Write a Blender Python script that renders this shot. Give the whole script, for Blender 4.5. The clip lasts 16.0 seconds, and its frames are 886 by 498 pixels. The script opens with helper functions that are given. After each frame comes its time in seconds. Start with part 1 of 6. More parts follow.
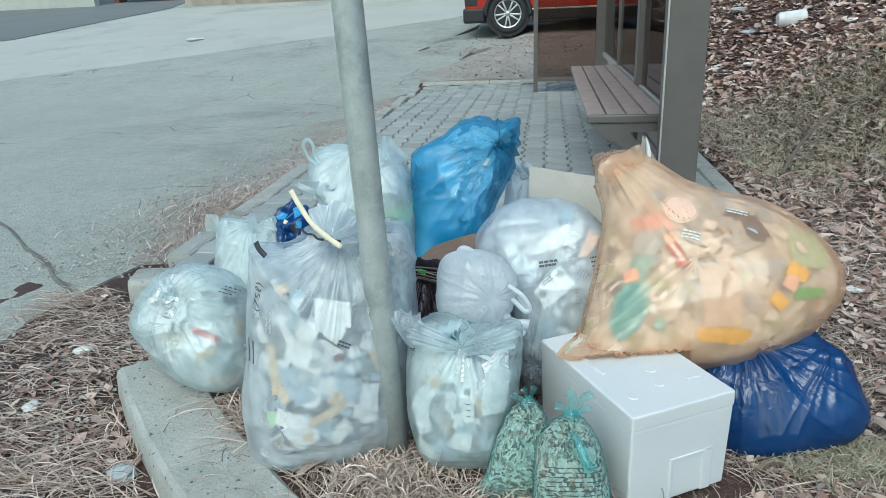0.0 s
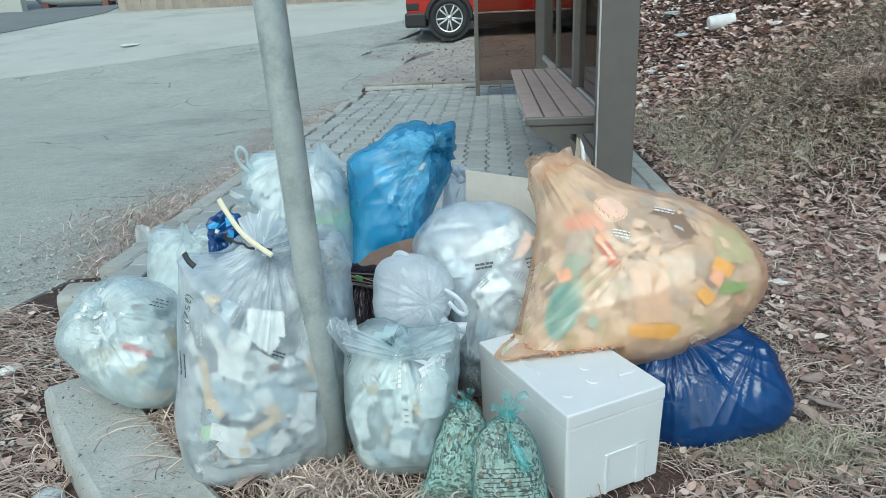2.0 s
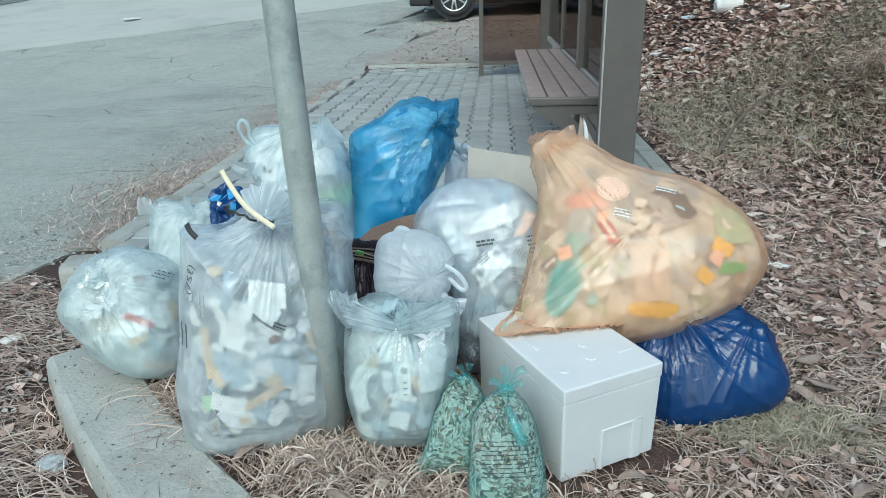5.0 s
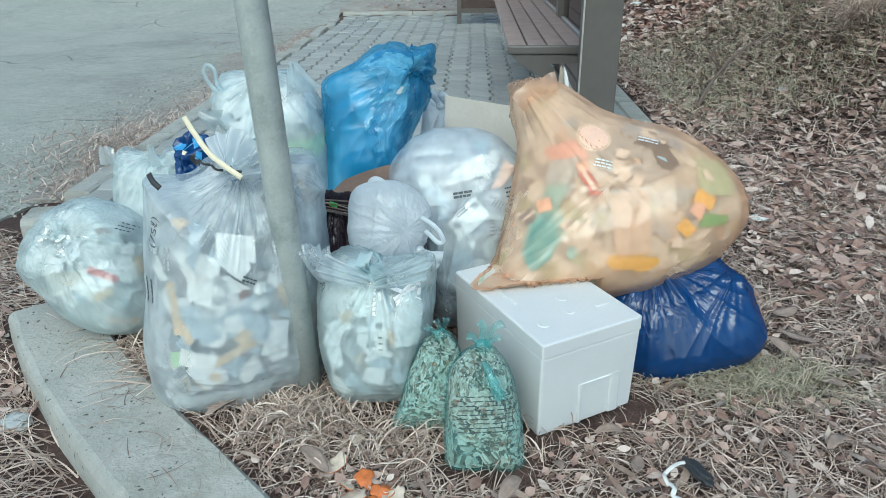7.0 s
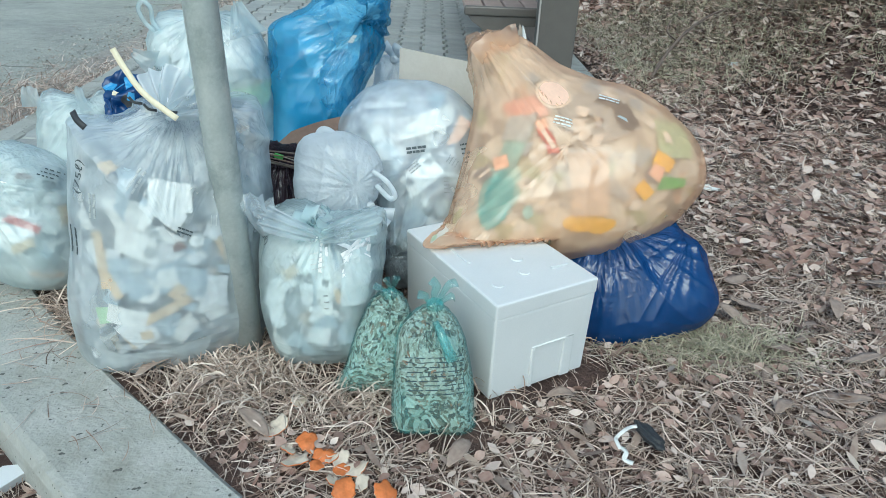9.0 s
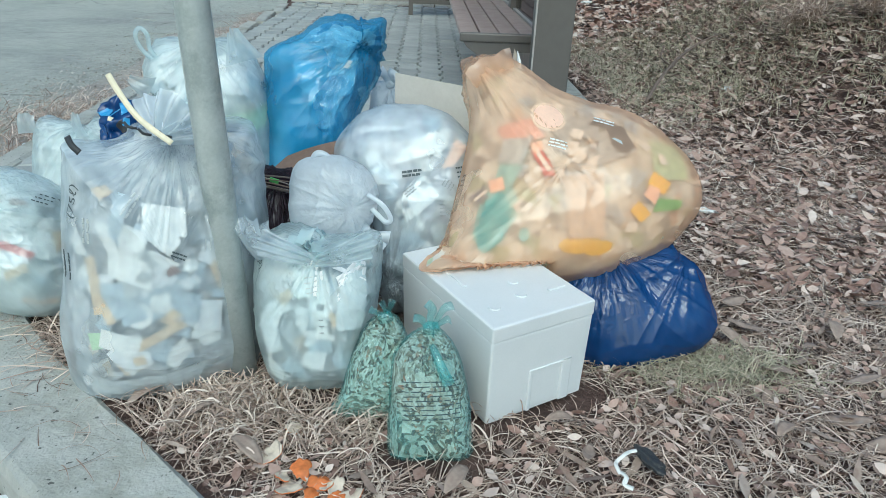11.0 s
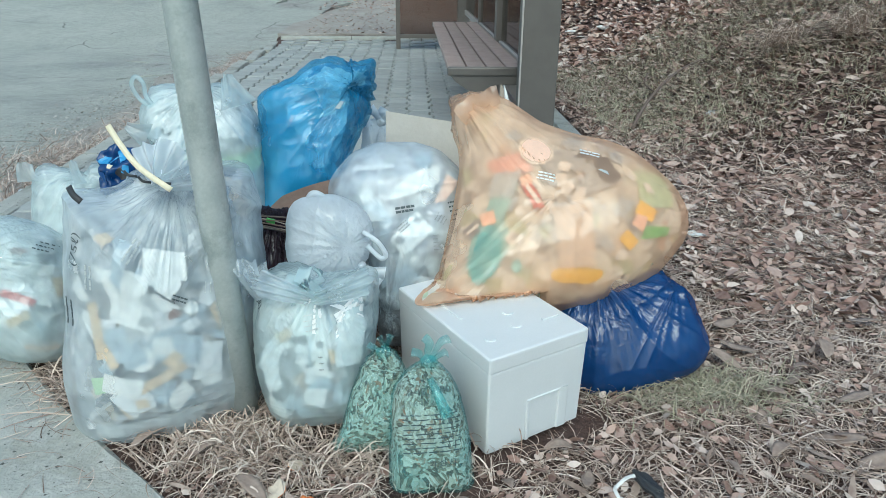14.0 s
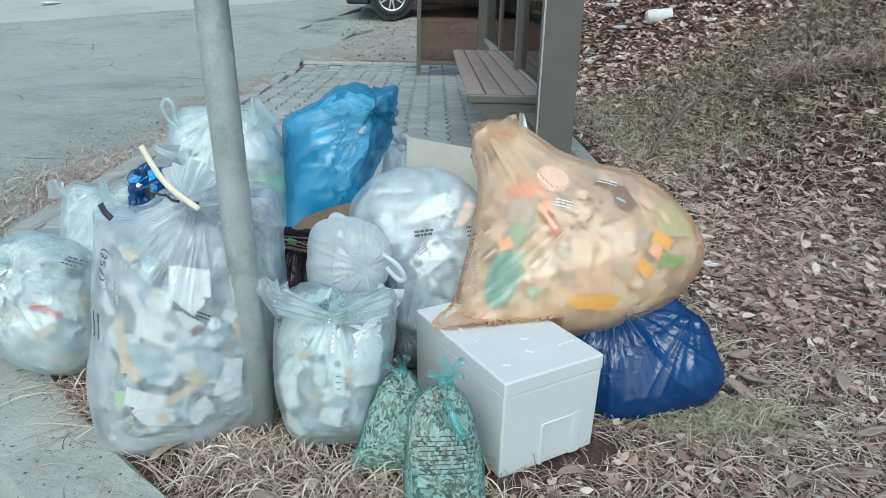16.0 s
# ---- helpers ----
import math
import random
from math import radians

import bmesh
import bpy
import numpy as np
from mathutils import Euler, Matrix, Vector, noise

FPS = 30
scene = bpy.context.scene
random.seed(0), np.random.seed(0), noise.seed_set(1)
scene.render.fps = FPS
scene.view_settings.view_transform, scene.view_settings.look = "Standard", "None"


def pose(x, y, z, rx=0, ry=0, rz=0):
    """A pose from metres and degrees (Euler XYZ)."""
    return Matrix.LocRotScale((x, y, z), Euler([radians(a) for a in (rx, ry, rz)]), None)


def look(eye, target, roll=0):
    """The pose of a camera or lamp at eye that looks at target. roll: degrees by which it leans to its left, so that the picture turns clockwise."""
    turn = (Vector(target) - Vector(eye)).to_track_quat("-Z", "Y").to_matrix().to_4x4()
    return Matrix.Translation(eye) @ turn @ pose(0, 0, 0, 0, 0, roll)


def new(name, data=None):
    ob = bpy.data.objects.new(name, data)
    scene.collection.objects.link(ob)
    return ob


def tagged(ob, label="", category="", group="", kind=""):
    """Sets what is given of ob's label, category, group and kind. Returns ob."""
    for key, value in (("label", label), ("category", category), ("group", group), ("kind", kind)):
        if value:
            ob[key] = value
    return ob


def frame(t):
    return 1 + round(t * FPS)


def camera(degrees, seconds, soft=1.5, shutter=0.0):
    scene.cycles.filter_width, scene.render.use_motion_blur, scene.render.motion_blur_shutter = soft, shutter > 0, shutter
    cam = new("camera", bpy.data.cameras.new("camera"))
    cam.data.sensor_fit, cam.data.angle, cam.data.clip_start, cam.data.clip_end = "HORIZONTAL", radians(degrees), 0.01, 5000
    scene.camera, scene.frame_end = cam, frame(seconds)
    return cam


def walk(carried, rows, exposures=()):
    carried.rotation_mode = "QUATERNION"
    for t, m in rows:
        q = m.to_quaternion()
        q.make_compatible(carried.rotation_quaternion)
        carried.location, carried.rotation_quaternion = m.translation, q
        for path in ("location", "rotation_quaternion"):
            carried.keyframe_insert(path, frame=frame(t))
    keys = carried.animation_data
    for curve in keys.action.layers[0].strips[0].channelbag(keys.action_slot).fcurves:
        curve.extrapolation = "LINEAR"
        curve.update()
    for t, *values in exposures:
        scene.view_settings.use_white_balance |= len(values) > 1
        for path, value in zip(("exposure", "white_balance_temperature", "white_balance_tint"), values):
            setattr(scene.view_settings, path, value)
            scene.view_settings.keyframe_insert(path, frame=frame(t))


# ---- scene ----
cam = camera(66.0, 16.0, soft=0.6)
PATH = [
    (0, (-0.006, 0.019, 1.015), (-0.304, 1.88, 0.346), -2.4),
    (0.5, (-0.013, 0.022, 1.013), (-0.294, 1.886, 0.343), -1.5),
    (1, (-0.007, 0.018, 1.019), (-0.258, 1.889, 0.358), -1.4),
    (1.5, (0.027, 0.012, 1.021), (-0.178, 1.891, 0.368), -3.2),
    (2, (0.03, 0.024, 1.015), (-0.123, 1.904, 0.351), -2.5),
    (2.5, (0.024, 0.031, 1.012), (-0.103, 1.905, 0.326), -2.0),
    (3, (0.017, 0.028, 1.009), (-0.104, 1.898, 0.311), -1.9),
    (3.5, (0.02, 0.015, 1.009), (-0.114, 1.881, 0.302), -0.9),
    (5.8, (0.03, 0.014, 1.002), (-0.132, 1.87, 0.272), -1.9),
    (6, (0.02, 0.02, 1.005), (-0.122, 1.873, 0.265), -1.5),
    (6.5, (0.02, 0.027, 1.0), (-0.108, 1.87, 0.234), -0.8),
    (7, (0.028, 0.058, 0.983), (-0.06, 1.87, 0.141), -0.8),
    (7.5, (0.034, 0.099, 0.948), (0.04, 1.897, 0.072), 0.7),
    (8, (0.03, 0.11, 0.937), (0.067, 1.891, 0.027), 1.0),
    (8.5, (0.023, 0.106, 0.932), (0.075, 1.882, 0.015), 2.1),
    (9, (0.02, 0.107, 0.924), (0.084, 1.884, 0.009), 2.7),
    (9.5, (0.021, 0.106, 0.921), (0.099, 1.903, 0.048), 3.4),
    (9.7, (0.022, 0.112, 0.914), (0.1, 1.923, 0.07), 4.1),
    (12, (0.025, 0.109, 0.922), (0.101, 1.918, 0.071), 0.7),
    (12.5, (0.019, 0.101, 0.927), (0.104, 1.918, 0.095), 0.4),
    (13, (0.021, 0.098, 0.934), (0.094, 1.926, 0.125), 0.5),
    (13.5, (0.028, 0.095, 0.939), (0.11, 1.925, 0.136), -0.3),
    (14, (0.024, 0.085, 0.942), (0.107, 1.928, 0.17), 0.6),
    (14.5, (0.025, 0.081, 0.945), (0.099, 1.929, 0.185), 0.6),
    (15, (0.022, 0.077, 0.946), (0.087, 1.928, 0.192), 1.0),
    (15.5, (0.02, 0.068, 0.948), (0.076, 1.927, 0.215), 1.0),
    (16, (0.015, 0.06, 0.95), (0.055, 1.931, 0.244), 1.4),
]
walk(cam, [(t, look(eye, target, roll)) for t, eye, target, roll in PATH], [(0, 0.28, 5800, -9), (16, 0.28, 5800, -9)])

# ---- light ----
world = bpy.data.worlds.new("overcast_sky")
scene.world = world
world.use_nodes = True
wn = world.node_tree
sky = wn.nodes.new("ShaderNodeTexSky")
sky.sky_type = "NISHITA"
sky.sun_disc = False
sky.sun_elevation = radians(48)
sky.sun_rotation = radians(200)
sky.dust_density = 3.0
wn.links.new(sky.outputs[0], wn.nodes["Background"].inputs[0])
wn.nodes["Background"].inputs[1].default_value = 0.15
sun = new("sun", bpy.data.lights.new("sun", "SUN"))
sun.data.energy = 0.9
sun.data.angle = radians(25)
sun.data.color = (1.0, 0.97, 0.92)
sun.matrix_world = look((1.4, -3.6, 4.6), (0, 0, 0))


# ---- materials ----
def nodes(name):
    m = bpy.data.materials.new(name)
    m.use_nodes = True
    return m, m.node_tree.nodes, m.node_tree.links


def ramp_of(n, l, fac, stops):
    r = n.new("ShaderNodeValToRGB")
    while len(r.color_ramp.elements) < len(stops):
        r.color_ramp.elements.new(0.5)
    for e, (p, c) in zip(r.color_ramp.elements, stops):
        e.position, e.color = p, (*c, 1)
    l.new(fac, r.inputs[0])
    return r.outputs[0]


def noise_of(n, l, scale, detail=4, rough=0.55, coord=None, kind="Object"):
    t = n.new("ShaderNodeTexNoise")
    t.inputs["Scale"].default_value = scale
    t.inputs["Detail"].default_value = detail
    t.inputs["Roughness"].default_value = rough
    if coord is None:
        coord = n.new("ShaderNodeTexCoord").outputs[kind]
    l.new(coord, t.inputs["Vector"])
    return t.outputs[0]


def mix_of(n, l, fac, a, b, blend="MIX"):
    m = n.new("ShaderNodeMix")
    m.data_type, m.blend_type = "RGBA", blend
    for socket, v in ((m.inputs[0], fac), (m.inputs[6], a), (m.inputs[7], b)):
        if isinstance(v, (int, float)):
            socket.default_value = v
        elif isinstance(v, tuple):
            socket.default_value = (*v, 1)
        else:
            l.new(v, socket)
    return m.outputs[2]


def bump_of(n, l, height, strength, distance):
    b = n.new("ShaderNodeBump")
    b.inputs["Strength"].default_value = strength
    b.inputs["Distance"].default_value = distance
    l.new(height, b.inputs["Height"])
    return b.outputs[0]


def surface(name, dark, light, scale=6.0, fine=80.0, rough=0.8, metal=0.0, bump=0.3, depth=0.004, spread=0.0, island=False, stain=None, cracks=False, pits=False):
    """A two-scale mottled surface: broad patches, fine grain, relief, and variation from piece to piece."""
    m, n, l = nodes(name)
    b = n["Principled BSDF"]
    broad = noise_of(n, l, scale)
    grain = noise_of(n, l, fine, 3, 0.6)
    c = ramp_of(n, l, broad, [(0.3, dark), (0.7, light)])
    c = mix_of(n, l, 0.35, c, ramp_of(n, l, grain, [(0.3, dark), (0.7, light)]))
    if stain:
        c = mix_of(n, l, ramp_of(n, l, noise_of(n, l, scale * 0.37, 6, 0.7), [(0.52, (0, 0, 0)), (0.66, (1, 1, 1))]), c, stain)
    if pits:
        c = mix_of(n, l, ramp_of(n, l, noise_of(n, l, 70, 1), [(0.69, (0, 0, 0)), (0.73, (1, 1, 1))]), c, tuple(q * 0.3 for q in dark))
        c = mix_of(n, l, ramp_of(n, l, noise_of(n, l, 11, 6, 0.75), [(0.56, (0, 0, 0)), (0.75, (0.6, 0.6, 0.6))]), c, tuple(q * 0.6 for q in dark))
    if cracks:
        co = n.new("ShaderNodeTexCoord").outputs["Object"]
        bent = mix_of(n, l, 0.55, co, noise_vec(n, l, 1.6, co), "ADD")
        v = n.new("ShaderNodeTexVoronoi")
        v.feature = "DISTANCE_TO_EDGE"
        v.inputs["Scale"].default_value = 0.55
        l.new(bent, v.inputs["Vector"])
        line = ramp_of(n, l, v.outputs["Distance"], [(0.0015, (1, 1, 1)), (0.006, (0, 0, 0))])
        gate = ramp_of(n, l, noise_of(n, l, 0.8, 2), [(0.5, (0, 0, 0)), (0.58, (1, 1, 1))])
        c = mix_of(n, l, mix_of(n, l, 1.0, line, gate, "MULTIPLY"), c, (0.15, 0.15, 0.14))
        speck = ramp_of(n, l, noise_of(n, l, 110, 3, 0.75), [(0.32, (0.42, 0.42, 0.42)), (0.46, (0.95, 0.95, 0.95)), (0.68, (1.0, 1.0, 1.0))])
        c = mix_of(n, l, 1.0, c, ramp_of(n, l, noise_of(n, l, 14, 5, 0.7), [(0.35, (0.82, 0.82, 0.82)), (0.6, (1, 1, 1))]), "MULTIPLY")
        c = mix_of(n, l, 1.0, c, speck, "MULTIPLY")
    if spread:
        if island:
            rnd = n.new("ShaderNodeNewGeometry").outputs["Random Per Island"]
        else:
            rnd = n.new("ShaderNodeObjectInfo").outputs["Random"]
        lo, hi = 1 - spread, 1 + spread
        c = mix_of(n, l, 1.0, c, ramp_of(n, l, rnd, [(0, (lo,) * 3), (1, (hi,) * 3)]), "MULTIPLY")
    l.new(c, b.inputs["Base Color"])
    b.inputs["Roughness"].default_value = rough
    b.inputs["Metallic"].default_value = metal
    if bump:
        l.new(bump_of(n, l, grain, bump, depth), b.inputs["Normal"])
    return m


def scattered(name, stops, rough=0.85):
    """Colours spread over many small loose pieces."""
    m, n, l = nodes(name)
    b = n["Principled BSDF"]
    c = ramp_of(n, l, n.new("ShaderNodeNewGeometry").outputs["Random Per Island"], stops)
    c = mix_of(n, l, 0.3, c, ramp_of(n, l, noise_of(n, l, 60), [(0.3, (0.12, 0.09, 0.07)), (0.7, (0.5, 0.44, 0.37))]))
    l.new(c, b.inputs["Base Color"])
    b.inputs["Roughness"].default_value = rough
    return m


def math_of(n, l, op, a, b=None, c=None):
    m = n.new("ShaderNodeMath")
    m.operation = op
    for socket, v in zip(m.inputs, (a, b, c)):
        if v is None:
            continue
        if isinstance(v, (int, float)):
            socket.default_value = v
        else:
            l.new(v, socket)
    return m.outputs[0]


def vec_of(n, l, op, a, b=None, out=0):
    m = n.new("ShaderNodeVectorMath")
    m.operation = op
    for socket, v in zip(m.inputs, (a, b)):
        if v is None:
            continue
        if isinstance(v, tuple):
            socket.default_value = v
        else:
            l.new(v, socket)
    return m.outputs[out]


def film(name, colour, body, gloss=0.2, see=(1, 1, 1), through_light=0.5, scale=9.0, crinkle=0.8, vary=0.14, edge=0.3, shine=0.06, knot=None, wrap=0.0, facet=1.0):
    """Thin plastic film: partly clear, partly milky, glossy, with crumple facets and straight folds that run out from its knot."""
    m, n, l = nodes(name)
    out = n["Material Output"]
    n.remove(n["Principled BSDF"])
    coord = n.new("ShaderNodeTexCoord").outputs["Object"]
    cloud = noise_of(n, l, scale, 3, 0.6, coord)
    warp = mix_of(n, l, 0.07, coord, noise_vec(n, l, 6, coord), "ADD")
    height = 0.0

    def ridge(vec, sc, k, acc, gain=None):
        raw = noise_of(n, l, sc, 1, 0.5, vec)
        v = math_of(n, l, "ABSOLUTE", math_of(n, l, "SUBTRACT", raw, 0.5))
        v = math_of(n, l, "MULTIPLY", v, -2.0 * k)
        if gain is not None:
            v = math_of(n, l, "MULTIPLY", v, gain)
        return math_of(n, l, "ADD", v, acc)

    for sc, k, squash in ((6, 0.9, (1.0, 1.0, 0.55)), (13, 0.34, (0.6, 1.0, 1.0)), (26, 0.07, (1.0, 1.0, 0.5))):
        v = n.new("ShaderNodeTexVoronoi")
        v.inputs["Scale"].default_value = sc * facet
        l.new(vec_of(n, l, "MULTIPLY", warp, squash), v.inputs["Vector"])
        height = math_of(n, l, "MULTIPLY_ADD", v.outputs["Distance"], k, height)
    if knot is not None:
        away = vec_of(n, l, "SUBTRACT", coord, tuple(knot))
        far = vec_of(n, l, "LENGTH", away, out=1)
        fade = n.new("ShaderNodeMapRange")
        fade.inputs[1].default_value, fade.inputs[2].default_value = 0.03, 0.24
        fade.inputs[3].default_value, fade.inputs[4].default_value = 1.0, 0.10
        l.new(far, fade.inputs[0])
        ray_dir = vec_of(n, l, "ADD", vec_of(n, l, "NORMALIZE", away), vec_of(n, l, "MULTIPLY", warp, (1.6, 1.6, 1.6)))
        for sc, k in ((3.2, 2.2), (7.5, 1.1), (15, 0.25)):
            height = ridge(ray_dir, sc, k, height, fade.outputs[0])
    else:
        for sc, k in ((13, 0.6), (34, 0.3)):
            height = ridge(vec_of(n, l, "MULTIPLY", warp, (1.0, 1.0, 0.3)), sc, k, height)
    if wrap:
        belt = n.new("ShaderNodeMapRange")
        belt.inputs[1].default_value, belt.inputs[2].default_value = wrap, wrap * 0.4
        sep = n.new("ShaderNodeSeparateXYZ")
        l.new(coord, sep.inputs[0])
        l.new(sep.outputs[2], belt.inputs[0])
        for sc, k in ((7, 0.9), (17, 0.5)):
            height = ridge(vec_of(n, l, "MULTIPLY", warp, (0.4, 0.4, 3.0)), sc, k, height, belt.outputs[0])
    nrm = bump_of(n, l, height, crinkle, 0.010)
    d = n.new("ShaderNodeBsdfDiffuse")
    t = n.new("ShaderNodeBsdfTranslucent")
    g = n.new("ShaderNodeBsdfGlossy")
    g.inputs["Roughness"].default_value = gloss
    clear = n.new("ShaderNodeBsdfTransparent")
    clear.inputs[0].default_value = (*see, 1)
    tint = mix_of(n, l, cloud, colour, tuple(min(1, c * 1.15 + 0.01) for c in colour))
    for q in (d, t):
        l.new(tint, q.inputs[0])
        l.new(nrm, q.inputs["Normal"])
    l.new(nrm, g.inputs["Normal"])

    def blend(fac, a, b):
        x = n.new("ShaderNodeMixShader")
        if isinstance(fac, (int, float)):
            x.inputs[0].default_value = fac
        else:
            l.new(fac, x.inputs[0])
        l.new(a, x.inputs[1])
        l.new(b, x.inputs[2])
        return x.outputs[0]

    milk = blend(through_light, d.outputs[0], t.outputs[0])
    k = n.new("ShaderNodeMapRange")
    k.inputs[1].default_value, k.inputs[2].default_value = 0.3, 0.7
    k.inputs[3].default_value, k.inputs[4].default_value = max(0, body - vary), min(1, body + vary)
    l.new(cloud, k.inputs[0])
    base = blend(k.outputs[0], clear.outputs[0], milk)
    lw = n.new("ShaderNodeLayerWeight")
    l.new(nrm, lw.inputs["Normal"])
    fr = n.new("ShaderNodeMapRange")
    fr.inputs[3].default_value, fr.inputs[4].default_value = shine, edge
    l.new(math_of(n, l, "POWER", lw.outputs["Facing"], 3.0), fr.inputs[0])
    l.new(blend(fr.outputs[0], base, g.outputs[0]), out.inputs[0])
    return m


def noise_vec(n, l, scale, coord):
    t = n.new("ShaderNodeTexNoise")
    t.inputs["Scale"].default_value = scale
    l.new(coord, t.inputs["Vector"])
    return t.outputs[1]


def patchwork(name, stops, scale=22.0, rough=0.6):
    """Crumpled mixed waste: patches of many colours."""
    m, n, l = nodes(name)
    b = n["Principled BSDF"]
    coord = n.new("ShaderNodeTexCoord").outputs["Object"]
    warp = mix_of(n, l, 0.12, coord, noise_vec(n, l, 9, coord), "ADD")
    v = n.new("ShaderNodeTexVoronoi")
    v.inputs["Scale"].default_value = scale
    l.new(warp, v.inputs["Vector"])
    sep = n.new("ShaderNodeSeparateColor")
    l.new(v.outputs["Color"], sep.inputs[0])
    c = ramp_of(n, l, sep.outputs[0], stops)
    c = mix_of(n, l, 0.3, c, ramp_of(n, l, noise_of(n, l, 30, 5, 0.7), [(0.3, (0.3, 0.3, 0.3)), (0.7, (0.95, 0.95, 0.95))]), "MULTIPLY")
    l.new(c, b.inputs["Base Color"])
    b.inputs["Roughness"].default_value = rough
    l.new(bump_of(n, l, v.outputs["Distance"], 0.4, 0.012), b.inputs["Normal"])
    return m


def plain(name, colour, rough=0.5, metal=0.0, vary=0.12):
    lo = tuple(c * (1 - vary) for c in colour)
    hi = tuple(min(1, c * (1 + vary)) for c in colour)
    return surface(name, lo, hi, 14, 120, rough, metal, 0.08, 0.001)


M = {}
M["soil"] = surface("soil", (0.035, 0.02, 0.017), (0.12, 0.075, 0.062), 5, 70, 0.95, bump=0.9, depth=0.012)
M["asphalt"] = surface("asphalt", (0.40, 0.42, 0.375), (0.50, 0.515, 0.465), 1.3, 70, 0.9, bump=0.9, depth=0.010, stain=(0.335, 0.345, 0.325), cracks=True)
M["asphalt_dark"] = surface("asphalt_dark", (0.15, 0.16, 0.16), (0.2, 0.21, 0.21), 0.7, 60, 0.9)
M["asphalt_pale"] = surface("asphalt_pale", (0.39, 0.408, 0.37), (0.48, 0.495, 0.45), 2.2, 60, 0.9, bump=0.9, depth=0.01, stain=(0.33, 0.32, 0.3), cracks=True)
M["cement"] = surface("cement", (0.43, 0.438, 0.40), (0.51, 0.515, 0.475), 0.8, 50, 0.9, bump=0.3, stain=(0.34, 0.35, 0.33))
M["gravel_bed"] = surface("gravel_bed", (0.27, 0.245, 0.22), (0.44, 0.42, 0.38), 3, 60, 0.95, bump=0.8, depth=0.01)
M["kerb"] = surface("kerb_concrete", (0.34, 0.35, 0.32), (0.48, 0.48, 0.45), 7, 90, 0.92, bump=0.8, depth=0.006, stain=(0.29, 0.29, 0.25), pits=True)
M["paver"] = surface("paver", (0.29, 0.31, 0.30), (0.41, 0.42, 0.405), 9, 110, 0.9, bump=0.5, depth=0.003, spread=0.12)
M["paver_far"] = surface("paver_far", (0.29, 0.31, 0.30), (0.41, 0.42, 0.405), 9, 110, 0.9, bump=0.5, depth=0.003, spread=0.12, island=True)
M["joint_dirt"] = surface("seam_dirt", (0.12, 0.115, 0.105), (0.24, 0.23, 0.21), 12, 90, 0.95, bump=0.8, depth=0.006)
M["joint"] = surface("joint_sand", (0.06, 0.06, 0.055), (0.12, 0.11, 0.1), 8, 90, 0.95)
M["steel"] = surface("galvanised_steel", (0.36, 0.40, 0.39), (0.50, 0.54, 0.525), 22, 160, 0.45, 0.15, 0.12, 0.001, stain=(0.28, 0.32, 0.31))
M["frame"] = surface("grey_brown_paint", (0.125, 0.114, 0.104), (0.155, 0.143, 0.13), 12, 200, 0.45, 0.2, 0.08, 0.0008)
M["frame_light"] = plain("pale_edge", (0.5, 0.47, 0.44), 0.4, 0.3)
M["wood"] = surface("bench_wood", (0.29, 0.22, 0.19), (0.41, 0.325, 0.285), 12, 130, 0.6, bump=0.3, depth=0.002, spread=0.08)
M["foam"] = surface("expanded_foam", (0.65, 0.675, 0.685), (0.72, 0.74, 0.75), 8, 260, 0.5, 0, 0.2, 0.001)
M["card"] = surface("cardboard", (0.36, 0.30, 0.24), (0.44, 0.38, 0.31), 10, 90, 0.85, bump=0.2)
M["card_pale"] = surface("pale_cardboard", (0.52, 0.49, 0.44), (0.6, 0.57, 0.52), 10, 90, 0.85, bump=0.2)
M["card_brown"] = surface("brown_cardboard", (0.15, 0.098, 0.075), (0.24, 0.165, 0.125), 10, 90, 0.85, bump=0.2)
M["grass"] = scattered("dry_grass", [(0, (0.08, 0.04, 0.03)), (0.3, (0.27, 0.17, 0.135)), (0.6, (0.56, 0.44, 0.37)), (1, (0.95, 0.84, 0.74))])
M["straw_pale"] = scattered("pale_straw", [(0, (0.26, 0.165, 0.13)), (0.5, (0.52, 0.40, 0.33)), (1, (0.92, 0.79, 0.69))])
M["grit"] = scattered("loose_grit", [(0, (0.2, 0.18, 0.16)), (0.5, (0.42, 0.41, 0.38)), (1, (0.62, 0.61, 0.58))])
M["grass_green"] = scattered("greenish_grass", [(0, (0.25, 0.25, 0.15)), (0.5, (0.43, 0.41, 0.28)), (1, (0.62, 0.56, 0.43))])
M["leaves"] = scattered("dead_leaves", [(0, (0.11, 0.045, 0.036)), (0.35, (0.31, 0.17, 0.138)), (0.7, (0.55, 0.385, 0.325)), (1, (0.82, 0.70, 0.63))])
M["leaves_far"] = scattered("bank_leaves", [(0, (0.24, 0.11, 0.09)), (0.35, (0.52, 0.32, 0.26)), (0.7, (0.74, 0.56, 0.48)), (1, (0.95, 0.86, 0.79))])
M["leaves_pale"] = scattered("pale_leaves", [(0, (0.17, 0.10, 0.08)), (0.5, (0.32, 0.235, 0.195)), (1, (0.50, 0.42, 0.37))])
